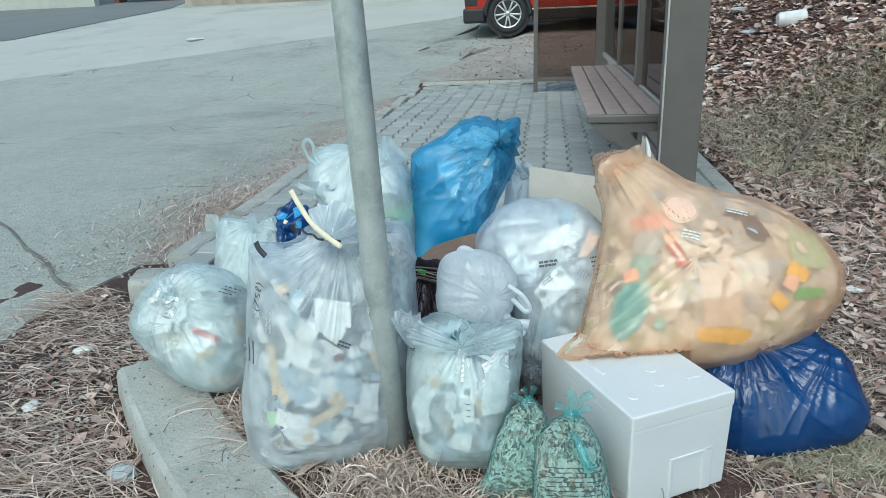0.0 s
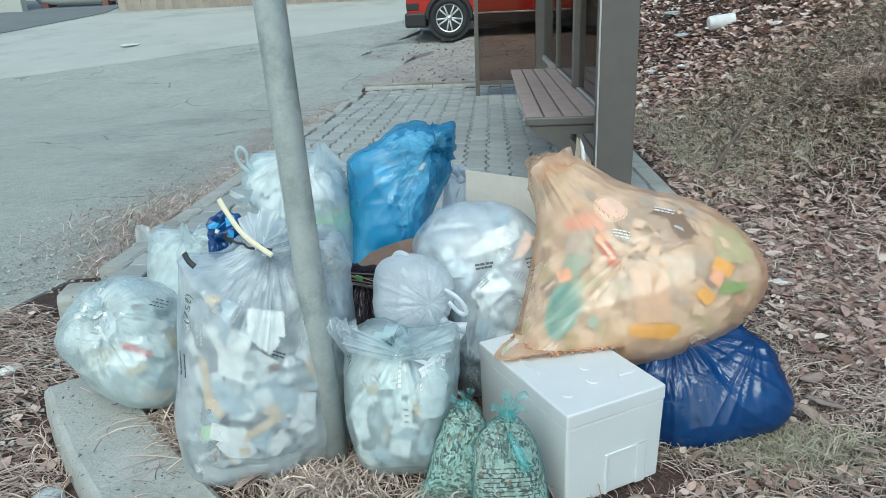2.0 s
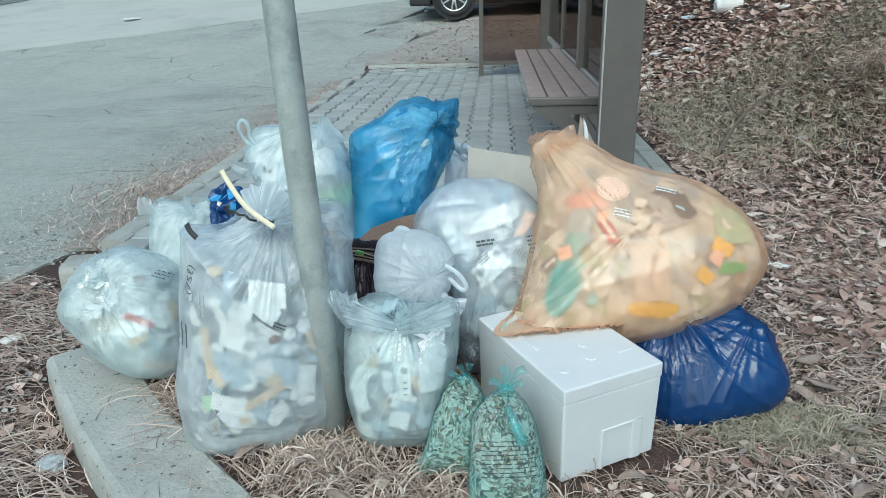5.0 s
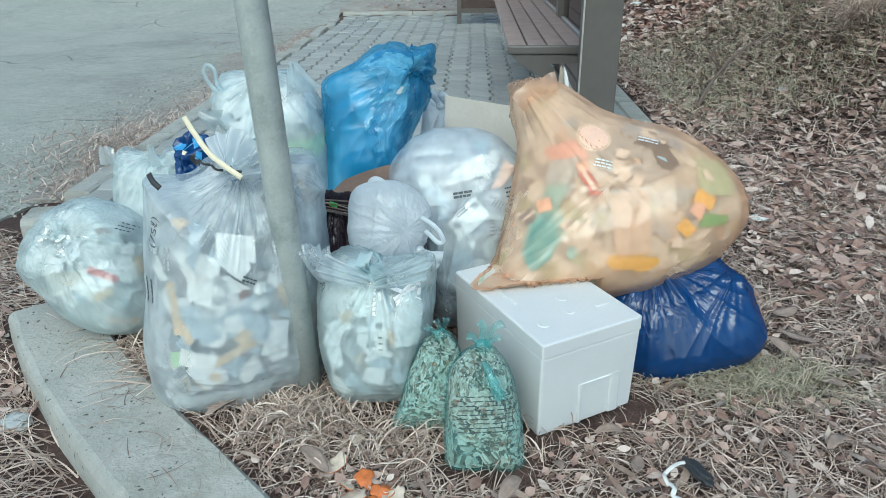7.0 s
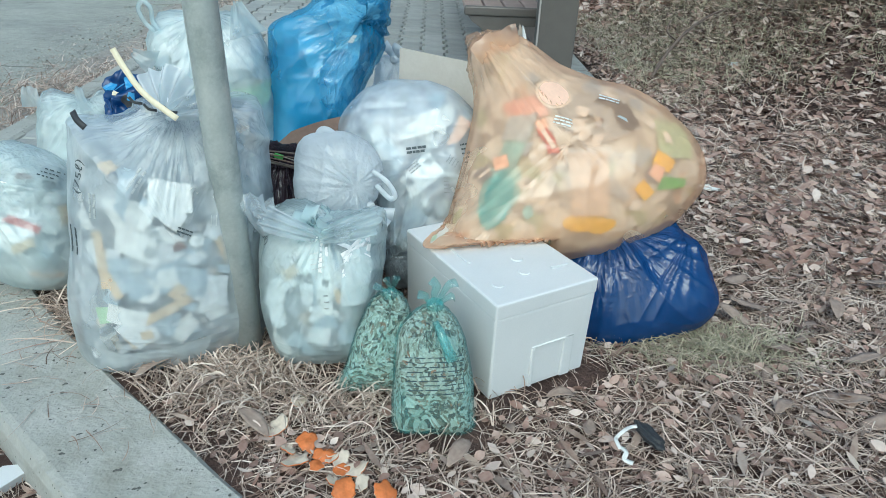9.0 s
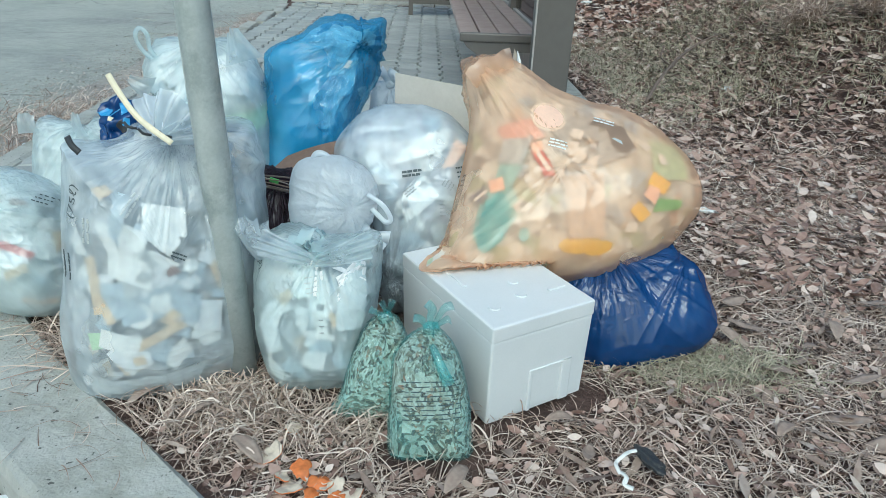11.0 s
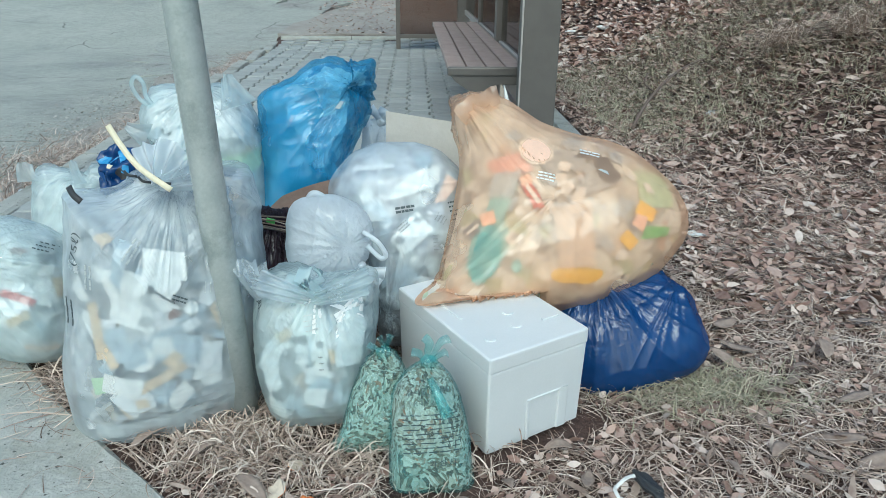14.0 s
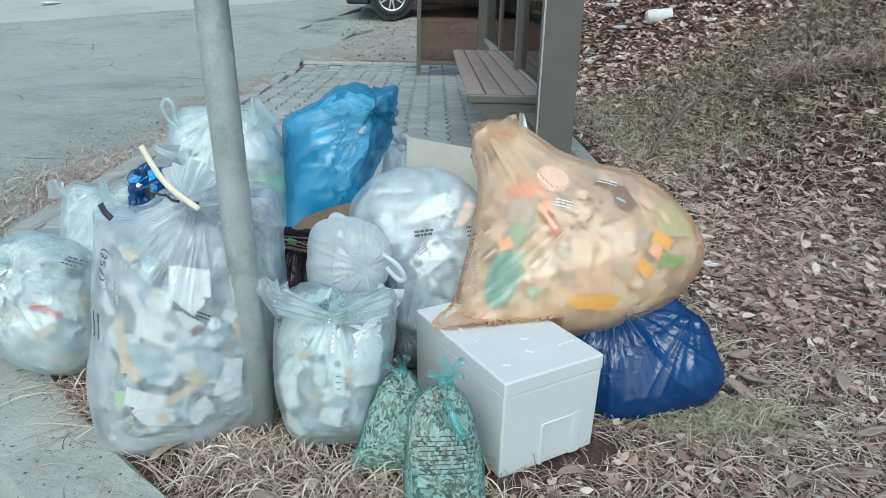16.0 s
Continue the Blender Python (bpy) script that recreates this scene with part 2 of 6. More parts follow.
FILMS = {
    "film_white": dict(colour=(0.75, 0.83, 0.88), body=0.41, crinkle=0.75, scale=6, vary=0.2),
    "film_clear": dict(colour=(0.74, 0.82, 0.87), body=0.42, crinkle=0.6, scale=7, vary=0.2),
    "film_milk": dict(colour=(0.754, 0.800, 0.837), body=0.88, crinkle=0.28, edge=0.15),
    "film_mint": dict(colour=(0.71, 0.84, 0.86), body=0.45, crinkle=0.55, scale=6, vary=0.2),
    "film_orange": dict(colour=(1.0, 0.62, 0.43), body=0.40, gloss=0.22, see=(1.0, 0.93, 0.85), through_light=0.5, crinkle=0.55, scale=5, vary=0.14, edge=0.18, shine=0.05),
    "film_blue": dict(colour=(0.06, 0.40, 0.70), body=0.42, gloss=0.16, see=(0.60, 0.88, 1.0), through_light=0.4, crinkle=1.0, scale=4, vary=0.16, facet=0.7),
    "film_navy": dict(colour=(0.006, 0.06, 0.22), body=0.94, gloss=0.2, see=(0.1, 0.3, 0.7), through_light=0.3, crinkle=0.5, facet=0.5),
    "film_green": dict(colour=(0.20, 0.64, 0.65), body=0.17, see=(0.91, 1.0, 0.99), crinkle=0.7),
    "film_black": dict(colour=(0.028, 0.014, 0.022), body=0.97, gloss=0.24, see=(0.1, 0.1, 0.1), through_light=0.05, crinkle=1.0),
}
for key, spec in FILMS.items():
    M[key] = film(key, **spec)
M["mix_white"] = patchwork("mixed_pale_waste", [(0, (0.24, 0.28, 0.30)), (0.25, (0.40, 0.45, 0.48)), (0.5, (0.58, 0.62, 0.65)), (0.9, (0.76, 0.77, 0.76)), (0.97, (0.6, 0.5, 0.38)), (1, (0.36, 0.48, 0.52))])
M["mix_tissue"] = patchwork("tissue_waste", [(0, (0.45, 0.5, 0.5)), (0.3, (0.8, 0.83, 0.82)), (0.9, (0.88, 0.9, 0.88)), (1, (0.6, 0.55, 0.4))], 16)
M["mix_dark"] = patchwork("mixed_plastic_waste", [(0, (0.36, 0.38, 0.4)), (0.2, (0.56, 0.58, 0.62)), (0.5, (0.78, 0.8, 0.84)), (1, (0.68, 0.72, 0.76))], 26)
M["mix_orange"] = patchwork("mixed_packaging_waste", [(0, (0.32, 0.31, 0.27)), (0.15, (0.60, 0.58, 0.52)), (0.5, (0.78, 0.76, 0.68)), (0.8, (0.82, 0.81, 0.74)), (0.93, (0.45, 0.54, 0.36)), (1, (0.7, 0.5, 0.4))], 24)
M["mix_food"] = patchwork("food_waste", [(0, (0.07, 0.055, 0.045)), (0.25, (0.24, 0.2, 0.15)), (0.5, (0.55, 0.54, 0.46)), (0.8, (0.70, 0.71, 0.65)), (0.93, (0.35, 0.36, 0.30)), (1, (0.42, 0.2, 0.12))], 150)
M["mix_blue"] = patchwork("blue_bag_waste", [(0, (0.12, 0.26, 0.42)), (0.45, (0.3, 0.5, 0.66)), (0.75, (0.6, 0.72, 0.8)), (1, (0.88, 0.9, 0.92))], 9)
M["white"] = plain("white_plastic", (0.74, 0.75, 0.75), 0.4)
M["paper"] = surface("paper", (0.74, 0.74, 0.71), (0.84, 0.84, 0.81), 9, 60, 0.8)
M["beige"] = plain("beige_card", (0.66, 0.5, 0.33), 0.7)
M["cream"] = plain("cream_strip", (0.80, 0.73, 0.54), 0.5)
M["green"] = plain("green_print", (0.12, 0.42, 0.10), 0.5)
M["lime"] = plain("lime_plastic", (0.50, 0.68, 0.46), 0.4)
M["teal"] = plain("teal_plastic", (0.0, 0.40, 0.46), 0.35)
M["teal_pale"] = plain("pale_teal_plastic", (0.25, 0.55, 0.55), 0.4)
M["yellow"] = plain("yellow_plastic", (0.85, 0.55, 0.05), 0.4)
M["red"] = plain("red_print", (0.55, 0.10, 0.08), 0.5)
M["pink_pale"] = plain("pale_peach_plastic", (0.84, 0.56, 0.42), 0.5)
M["pink"] = plain("pink_print", (0.75, 0.40, 0.34), 0.5)
M["orange"] = plain("orange_peel", (0.58, 0.17, 0.045), 0.6, 0.0, 0.4)
M["pith"] = plain("peel_pith", (0.62, 0.53, 0.43), 0.8, 0.0, 0.25)
M["grey_blue"] = plain("grey_blue_plastic", (0.42, 0.50, 0.55), 0.5)
M["slate"] = plain("slate_plastic", (0.2, 0.22, 0.24), 0.5)
M["dark"] = plain("dark_plastic", (0.035, 0.037, 0.04), 0.4)
M["ink"] = plain("printed_ink", (0.05, 0.07, 0.08), 0.6)
M["navy"] = plain("navy_print", (0.02, 0.08, 0.25), 0.3)
M["blue"] = plain("blue_print", (0.06, 0.30, 0.60), 0.3)
M["grey"] = plain("grey_paper", (0.45, 0.48, 0.48), 0.7)
M["car_red"] = plain("red_car_paint", (0.36, 0.018, 0.012), 0.22, 0.1, 0.05)
M["car_black"] = plain("black_cladding", (0.018, 0.018, 0.02), 0.5)
M["tyre"] = plain("tyre_rubber", (0.025, 0.025, 0.026), 0.8)
M["alloy"] = plain("alloy", (0.62, 0.63, 0.64), 0.3, 0.8)
M["rock"] = surface("rock", (0.27, 0.27, 0.24), (0.42, 0.41, 0.37), 9, 60, 0.95, bump=0.8, depth=0.01)
M["twig"] = plain("twig_bark", (0.17, 0.13, 0.11), 0.9)
M["fence"] = surface("weathered_fence", (0.27, 0.23, 0.19), (0.4, 0.35, 0.3), 3, 30, 0.9, spread=0.15)
M["wall_mint"] = plain("mint_steel_sheet", (0.34, 0.45, 0.42), 0.5)
M["tank"] = plain("pale_tank", (0.66, 0.68, 0.65), 0.5)
M["crate_blue"] = plain("blue_crate", (0.07, 0.16, 0.38), 0.5)
M["rust"] = plain("rusty_scrap", (0.2, 0.1, 0.08), 0.8)


def tinted_glass():
    m, n, l = nodes("tinted_glass")
    n.remove(n["Principled BSDF"])
    c = n.new("ShaderNodeBsdfTransparent")
    c.inputs[0].default_value = (0.60, 0.52, 0.48, 1)
    g = n.new("ShaderNodeBsdfGlossy")
    g.inputs["Roughness"].default_value = 0.05
    f = n.new("ShaderNodeFresnel")
    x = n.new("ShaderNodeMixShader")
    l.new(f.outputs[0], x.inputs[0])
    l.new(c.outputs[0], x.inputs[1])
    l.new(g.outputs[0], x.inputs[2])
    l.new(x.outputs[0], n["Material Output"].inputs[0])
    return m


M["glass"] = tinted_glass()


# ---- building helpers ----
from mathutils.bvhtree import BVHTree

def vnoise(p, seed=0):
    """Smooth lattice noise in -1..1 for an array of points."""
    p = np.asarray(p, float)
    i = np.floor(p).astype(np.int64)
    f = p - i
    f = f * f * (3 - 2 * f)
    out = np.zeros(len(p))
    for dx in (0, 1):
        for dy in (0, 1):
            for dz in (0, 1):
                h = (i[:, 0] + dx) * 374761393 + (i[:, 1] + dy) * 668265263 + (i[:, 2] + dz) * 2147483647 + seed * 974711
                h = (h ^ (h >> 13)) * 1274126177
                h = ((h ^ (h >> 16)) & 0xFFFF) / 32767.5 - 1
                w = (f[:, 0] if dx else 1 - f[:, 0]) * (f[:, 1] if dy else 1 - f[:, 1]) * (f[:, 2] if dz else 1 - f[:, 2])
                out += w * h
    return out


def mesh_of(name, verts, faces, smooth=False):
    me = bpy.data.meshes.new(name)
    me.from_pydata([tuple(map(float, v)) for v in verts], [], [tuple(map(int, q)) for q in faces])
    if smooth:
        me.polygons.foreach_set("use_smooth", [True] * len(me.polygons))
    me.update()
    return me


def finish(bm, name, smooth=False):
    me = bpy.data.meshes.new(name)
    bmesh.ops.recalc_face_normals(bm, faces=bm.faces)
    bm.to_mesh(me)
    bm.free()
    if smooth:
        me.polygons.foreach_set("use_smooth", [True] * len(me.polygons))
    return me


def thing(name, at, label, category, group="", kind=""):
    """An empty at the base of a thing."""
    e = new(name)
    e.location = at
    e.empty_display_size = 0.05
    bpy.context.view_layer.update()
    return tagged(e, label, category, group, kind)


def part(name, data, material, parent=None, label="", smooth=False):
    """One mesh, in world coordinates, under a thing or a part."""
    if isinstance(data, bmesh.types.BMesh):
        data = finish(data, name, smooth)
    if material is not None and not data.materials:
        data.materials.append(M[material] if isinstance(material, str) else material)
    ob = new(name, data)
    if parent is not None:
        top = Matrix.Identity(4)
        p = parent
        while p is not None:
            top = Matrix.Translation(p.location) @ top if p.type == "EMPTY" else top
            p = p.parent
        ob.parent = parent
        ob.matrix_parent_inverse = top.inverted() if parent.type == "EMPTY" else Matrix.Identity(4)
    if label:
        tagged(ob, label)
    return ob


def box_bm(size, m=Matrix.Identity(4), bevel=0.0, seg=2, bm=None):
    """A bevelled box of that size round the origin of m."""
    b = bmesh.new()
    bmesh.ops.create_cube(b, size=1, matrix=Matrix.Diagonal((*size, 1)))
    if bevel:
        bmesh.ops.bevel(b, geom=b.edges[:], offset=bevel, segments=seg, affect="EDGES", profile=0.5)
    bmesh.ops.transform(b, matrix=m, verts=b.verts)
    if bm is None:
        return b
    me = bpy.data.meshes.new("tmp")
    b.to_mesh(me)
    b.free()
    bm.from_mesh(me)
    bpy.data.meshes.remove(me)
    return bm


def span(a, b, bevel=0.0):
    """A bevelled box between two corners."""
    a, b = Vector(a), Vector(b)
    return box_bm([abs(q) for q in (b - a)], Matrix.Translation((a + b) / 2), bevel)


def tube_bm(points, radii, seg=12, cap=True, bm=None):
    bm = bm or bmesh.new()
    pts = [Vector(p) for p in points]
    rings = []
    for i, p in enumerate(pts):
        d = (pts[min(i + 1, len(pts) - 1)] - pts[max(i - 1, 0)]).normalized()
        q = d.to_track_quat("Z", "Y")
        r = radii if isinstance(radii, (int, float)) else radii[i]
        rings.append([bm.verts.new(p + q @ Vector((r * math.cos(a * math.tau / seg), r * math.sin(a * math.tau / seg), 0))) for a in range(seg)])
    for a, b in zip(rings, rings[1:]):
        for k in range(seg):
            bm.faces.new((a[k], a[(k + 1) % seg], b[(k + 1) % seg], b[k]))
    if cap:
        bm.faces.new(rings[0][::-1])
        bm.faces.new(rings[-1])
    return bm


def spline(points, n=24, closed=False):
    """A smooth curve through points."""
    p = np.asarray(points, float)
    k = len(p)
    out = []
    for s in range(n):
        t = s / n * k if closed else s / (n - 1) * (k - 1)
        i = min(int(t), k - 1 if closed else k - 2)
        f = t - i
        if closed:
            a, b, c, d = (p[(i + j) % k] for j in (-1, 0, 1, 2))
        else:
            a, b, c, d = (p[min(max(i + j, 0), k - 1)] for j in (-1, 0, 1, 2))
        out.append(0.5 * (2 * b + (c - a) * f + (2 * a - 5 * b + 4 * c - d) * f * f + (3 * b - 3 * c + d - a) * f ** 3))
    return np.array(out)


def ribbon(points, width, thick=0.0015, face=(0, -1, 0), n=24, taper=None, curl=0.0):
    """A band along a curve, its broad side turned towards face."""
    p = spline(points, n)
    verts, faces = [], []
    for i, q in enumerate(p):
        d = Vector(p[min(i + 1, n - 1)] - p[max(i - 1, 0)]).normalized()
        side = d.cross(Vector(face)).normalized()
        out = side.cross(d)
        w = width * (taper[0] + (taper[1] - taper[0]) * i / (n - 1) if taper else 1) / 2
        for a, b in ((-1, -1), (0, -1 - curl), (1, -1), (1, 1), (0, 1 - curl), (-1, 1)):
            verts.append(Vector(q) + side * w * a + out * thick * 0.5 * b + out * curl * w * (0 if a else 1) * 0.5)
    for i in range(n - 1):
        for k in range(6):
            a, b = i * 6 + k, i * 6 + (k + 1) % 6
            faces.append((a, b, b + 6, a + 6))
    faces += [tuple(range(5, -1, -1)), tuple((n - 1) * 6 + k for k in range(6))]
    return mesh_of("ribbon", verts, faces, True)


# ---- the lie of the land ----
def rise(y):
    """The land climbs beyond the shelter."""
    t = np.clip((np.asarray(y, float) - 8.3), 0, 19)
    return 0.112 * np.where(t < 1, t * t / 2, t - 0.5)


def step(e0, e1, x):
    t = np.clip((np.asarray(x, float) - e0) / (e1 - e0), 0, 1)
    return t * t * (3 - 2 * t)


def inside(x, y):
    """1 on the raised side of the kerbs, 0 on the road side."""
    x, y = np.asarray(x, float), np.asarray(y, float)
    edge = np.where(y > 9.3, -1.72 + 0.36 * (y - 9.4), -1.70)
    edge = np.where(y > 2.58, edge, np.where(y > 1.72, -1.2, -1.2 + (1.66 - y) * 0.92))
    return step(-0.02, 0.02, x - edge)


def bank(x, y):
    """The wooded bank behind the shelter."""
    x, y = np.asarray(x, float), np.asarray(y, float)
    foot = 1.52 + 0.1 * np.sin(y * 0.9) - 0.03 * (y - 4)
    t = np.clip(x - foot, 0, 14) * step(1.2, 5.0, y)
    return 0.64 * np.where(t < 0.6, t * t / 1.2, t - 0.3)


def land(x, y):
    x, y = np.asarray(x, float), np.asarray(y, float)
    p = np.stack([x.ravel() * 4, y.ravel() * 4, np.zeros(x.size)], 1)
    rough = (vnoise(p, 3) * 0.5 + vnoise(p * 2.7, 4) * 0.25).reshape(x.shape) * 0.018
    paved = step(-1.75, -1.65, x) * (1 - step(0.85, 0.95, x)) * step(2.0, 2.6, y) * (1 - step(9.0, 9.3, y))
    road = (1 - inside(x, y)) * step(2.02, 2.2, -x + np.where(y > 2.7, np.clip(y - 2.7, 0, 0.3), 0) + np.where(y > 9.3, 9, 0)) * np.where(y > 2.7, 1.0, step(2.3, 2.5, -x))
    z = rise(y) + bank(x, y) - 0.07 * (1 - inside(x, y)) + rough - 0.012
    return z - 0.03 * paved - 0.05 * road


def grid(xs, ys, fn, name):
    X, Y = np.meshgrid(xs, ys)
    Z = fn(X, Y)
    w, h = len(xs), len(ys)
    idx = np.arange(w * h).reshape(h, w)
    faces = np.stack([idx[:-1, :-1].ravel(), idx[:-1, 1:].ravel(), idx[1:, 1:].ravel(), idx[1:, :-1].ravel()], 1)
    return mesh_of(name, np.stack([X.ravel(), Y.ravel(), Z.ravel()], 1), faces, True)


xs = np.concatenate([-np.geomspace(150, 2.4, 26), np.arange(-2.3, 3.0, 0.025), np.geomspace(3.05, 150, 40)])
ys = np.concatenate([[-150, -60, -20, -8, -3, -1], np.arange(-0.4, 3.4, 0.025), np.arange(3.45, 10, 0.1), np.geomspace(10.1, 250, 44)])
tagged(part("ground", grid(xs, ys, land, "ground"), "soil"), "brown bare soil under dry grass and dead leaves", "ground", kind="structure")


def sheet(outline, name, material, lift, label, category, wobble=0.03, seed=0, step_size=0.3):
    """A paved sheet that follows the land, with an uneven edge."""
    ends = np.asarray(outline, float)
    pts = []
    for a, b in zip(ends, np.roll(ends, -1, 0)):
        k = int(np.clip(np.linalg.norm(b - a) / step_size, 2, 40))
        pts += [a + (b - a) * i / k for i in range(k)]
    pts = np.array(pts)
    p3 = np.column_stack([pts * 2.1, np.zeros(len(pts))])
    pts = pts + np.column_stack([vnoise(p3, seed + 1), vnoise(p3 + 50, seed + 2)]) * wobble
    bm = bmesh.new()
    vs = [bm.verts.new((x, y, 0)) for x, y in pts]
    bm.faces.new(vs)
    bmesh.ops.triangulate(bm, faces=bm.faces[:])
    lo, hi = pts.min(0), pts.max(0)
    for axis in (0, 1):
        a, b = lo[axis], min(hi[axis], 30 if axis else 1e9)
        cuts = np.arange(a, b, 0.5) if axis else np.linspace(a, b, 4)[1:-1]
        if not axis:
            continue
        for c in cuts[1:]:
            co, no = [0, 0, 0], [0, 0, 0]
            co[axis], no[axis] = float(c), 1
            bmesh.ops.bisect_plane(bm, geom=bm.verts[:] + bm.edges[:] + bm.faces[:], plane_co=co, plane_no=no)
    for v in bm.verts:
        v.co.z = float(rise(v.co.y)) + lift
    rim = bmesh.ops.extrude_edge_only(bm, edges=[e for e in bm.edges if e.is_boundary])
    bmesh.ops.translate(bm, verts=[v for v in rim["geom"] if isinstance(v, bmesh.types.BMVert)], vec=(0, 0, -0.06))
    ob = part(name, bm, material)
    return tagged(ob, label, category, kind="structure")


sheet([(-2.0, -30), (-1.95, 1.2), (-1.98, 2.2), (-1.86, 2.9), (-1.9, 4.2), (-2.1, 6.7), (-2.6, 9.0), (-2.3, 12.0), (-1.0, 16.5), (8, 24), (8, 40), (-60, 40), (-60, -30)],
      "road", "asphalt", -0.075, "weathered pale grey cracked asphalt road", "road", 0.05, 1)
sheet([(-40, -10), (-20, 2.6), (-12, 8.35), (-9.1, 10.5), (-6, 12.8), (-3.4, 15.2), (0, 18.3), (2, 20.4), (-4, 21.0), (-11.3, 20.9), (-12.6, 15.2), (-22, 8.5), (-42, -4)],
      "concrete_apron", "cement", -0.062, "pale concrete apron across the road", "pavement", 0.1, 2)
sheet([(-42, -3.8), (-22, 8.7), (-12.7, 15.4), (-11.6, 21.2), (-13, 27), (-60, 24), (-60, 0)],
      "side_road", "asphalt_dark", -0.058, "dark grey asphalt side road", "road", 0.05, 3)
sheet([(-2.5, 6.4), (-2.15, 7.0), (-1.95, 9.4), (-1.55, 10.6), (-0.9, 12.4), (0.2, 15), (-1.2, 15.2), (-2.2, 12.5), (-3.1, 9.5), (-3.0, 7.4)],
      "cement_verge", "asphalt_pale", -0.066, "pale cracked cement strip at the road's edge", "pavement", 0.3, 4)
sheet([(-2.02, 2.75), (-1.78, 2.8), (-1.78, 5), (-1.8, 7.5), (-1.9, 9.3), (-2.15, 9.2), (-2.35, 7.0), (-2.1, 5.2), (-2.05, 4)],
      "gravel_verge", "gravel_bed", -0.069, "gritty gravel verge beside the block paving", "ground", 0.1, 5)
sheet([(-1.8, 9.4), (0.6, 9.35), (2.0, 9.6), (2.4, 12), (2.6, 15), (0.4, 15), (-0.8, 12.2), (-1.5, 10.4)],
      "dirt_yard", "gravel_bed", 0.012, "grey dirt parking patch with scattered gravel", "ground", 0.1, 6)


# a broken seam in the asphalt, filled with dirt
seam = spline([(-3.9, 3.95), (-3.2, 3.44), (-2.702, 3.026), (-2.435, 2.808), (-2.185, 2.585), (-2.013, 2.431)], 60)
bm = bmesh.new()
rows = []
for k, q in enumerate(seam):
    d = seam[min(k + 1, 59)] - seam[max(k - 1, 0)]
    d = np.array([-d[1], d[0]]) / np.linalg.norm(d)
    jig = vnoise(np.array([[k * 0.31, 0, 0], [k * 0.31, 7, 0], [k * 0.11, 3, 0]]), 77)
    a, b = q + d * (0.012 + 0.008 * jig[0] + 0.01 * jig[2]), q - d * (0.012 + 0.008 * jig[1] - 0.01 * jig[2])
    rows.append((bm.verts.new((*a, -0.0715)), bm.verts.new((*(q + d * 0.002), -0.0690)), bm.verts.new((*b, -0.0715))))
for a, b in zip(rows, rows[1:]):
    bm.faces.new((a[0], a[1], b[1], b[0]))
    bm.faces.new((a[1], a[2], b[2], b[1]))
tagged(part("road_seam", bm, "joint_dirt"), "dark dirt-filled broken seam in the asphalt", "road", kind="structure")


# ---- kerbs, pole, shelter ----
def kerb_stone(line, width, low, high, parent, name="kerb_stone"):
    """A concrete stone along a line of points, bevelled along its outer top edge, its width to the right of the line."""
    p = np.asarray(line, float)
    bm = bmesh.new()
    rings = []
    for i in range(len(p)):
        d = p[min(i + 1, len(p) - 1)] - p[max(i - 1, 0)]
        d = d / np.linalg.norm(d)
        r = np.array([-d[1], d[0]])
        prof = [(-0.012, low), (0.0, high - 0.02), (0.006, high - 0.006), (0.02, high), (width - 0.012, high), (width, high - 0.012), (width, low)]
        jig = vnoise(np.array([[p[i][0] * 9, p[i][1] * 9, k * 3.1] for k in range(len(prof))]), 8) * 0.004
        rings.append([bm.verts.new((*(p[i] + r * a + r * j), z + j)) for (a, z), j in zip(prof, jig)])
    for a, b in zip(rings, rings[1:]):
        for k in range(len(a)):
            bm.faces.new((a[k], a[(k + 1) % len(a)], b[(k + 1) % len(a)], b[k]))
    bm.faces.new(rings[0])
    bm.faces.new(rings[-1][::-1])
    return part(name, bm, "kerb", parent)


kerb = thing("kerb", (-0.9, 1.3, 0), "worn pale concrete kerb round the corner of the verge", "kerb", kind="structure")
outer = spline([(-1.31, 1.70), (-1.04, 1.385), (-0.82, 1.168), (-0.62, 0.985), (-0.4, 0.79), (-0.1, 0.55), (0.5, 0.05), (1.3, -0.75), (2.2, -1.75)], 70)
kerb_stone(outer, 0.215, -0.13, 0.004, kerb)
kerb_stone(spline([(-1.71, 2.40), (-1.5, 2.445), (-1.22, 2.50)], 10), 0.15, -0.14, 0.0, kerb)
edging = thing("paving_edge", (-1.7, 5, 0), "narrow concrete edging stones along the block paving", "kerb", kind="structure")
for k in range(7):
    y0 = 2.72 + k * 0.93
    kerb_stone([(-1.60 + 0.004 * (k % 3), y0), (-1.60 - 0.01 * k, y0 + 0.45), (-1.605 - 0.014 * k, y0 + 0.92)], 0.115, -0.12, 0.006 + 0.004 * (k % 2), edging, "edging_stone")
for k in range(5):
    y0 = 3.3 + k * 1.05
    kerb_stone([(1.03, y0), (1.03, y0 + 0.52), (1.03, y0 + 1.04)], 0.12, -0.1, 0.012, edging, "edging_stone")
for k in range(3):
    kerb_stone([(-1.66 + k * 0.9, 9.2), (-1.66 + k * 0.9 + 0.44, 9.2), (-1.66 + k * 0.9 + 0.89, 9.2)], 0.1, -0.1, 0.07, edging, "edging_stone")

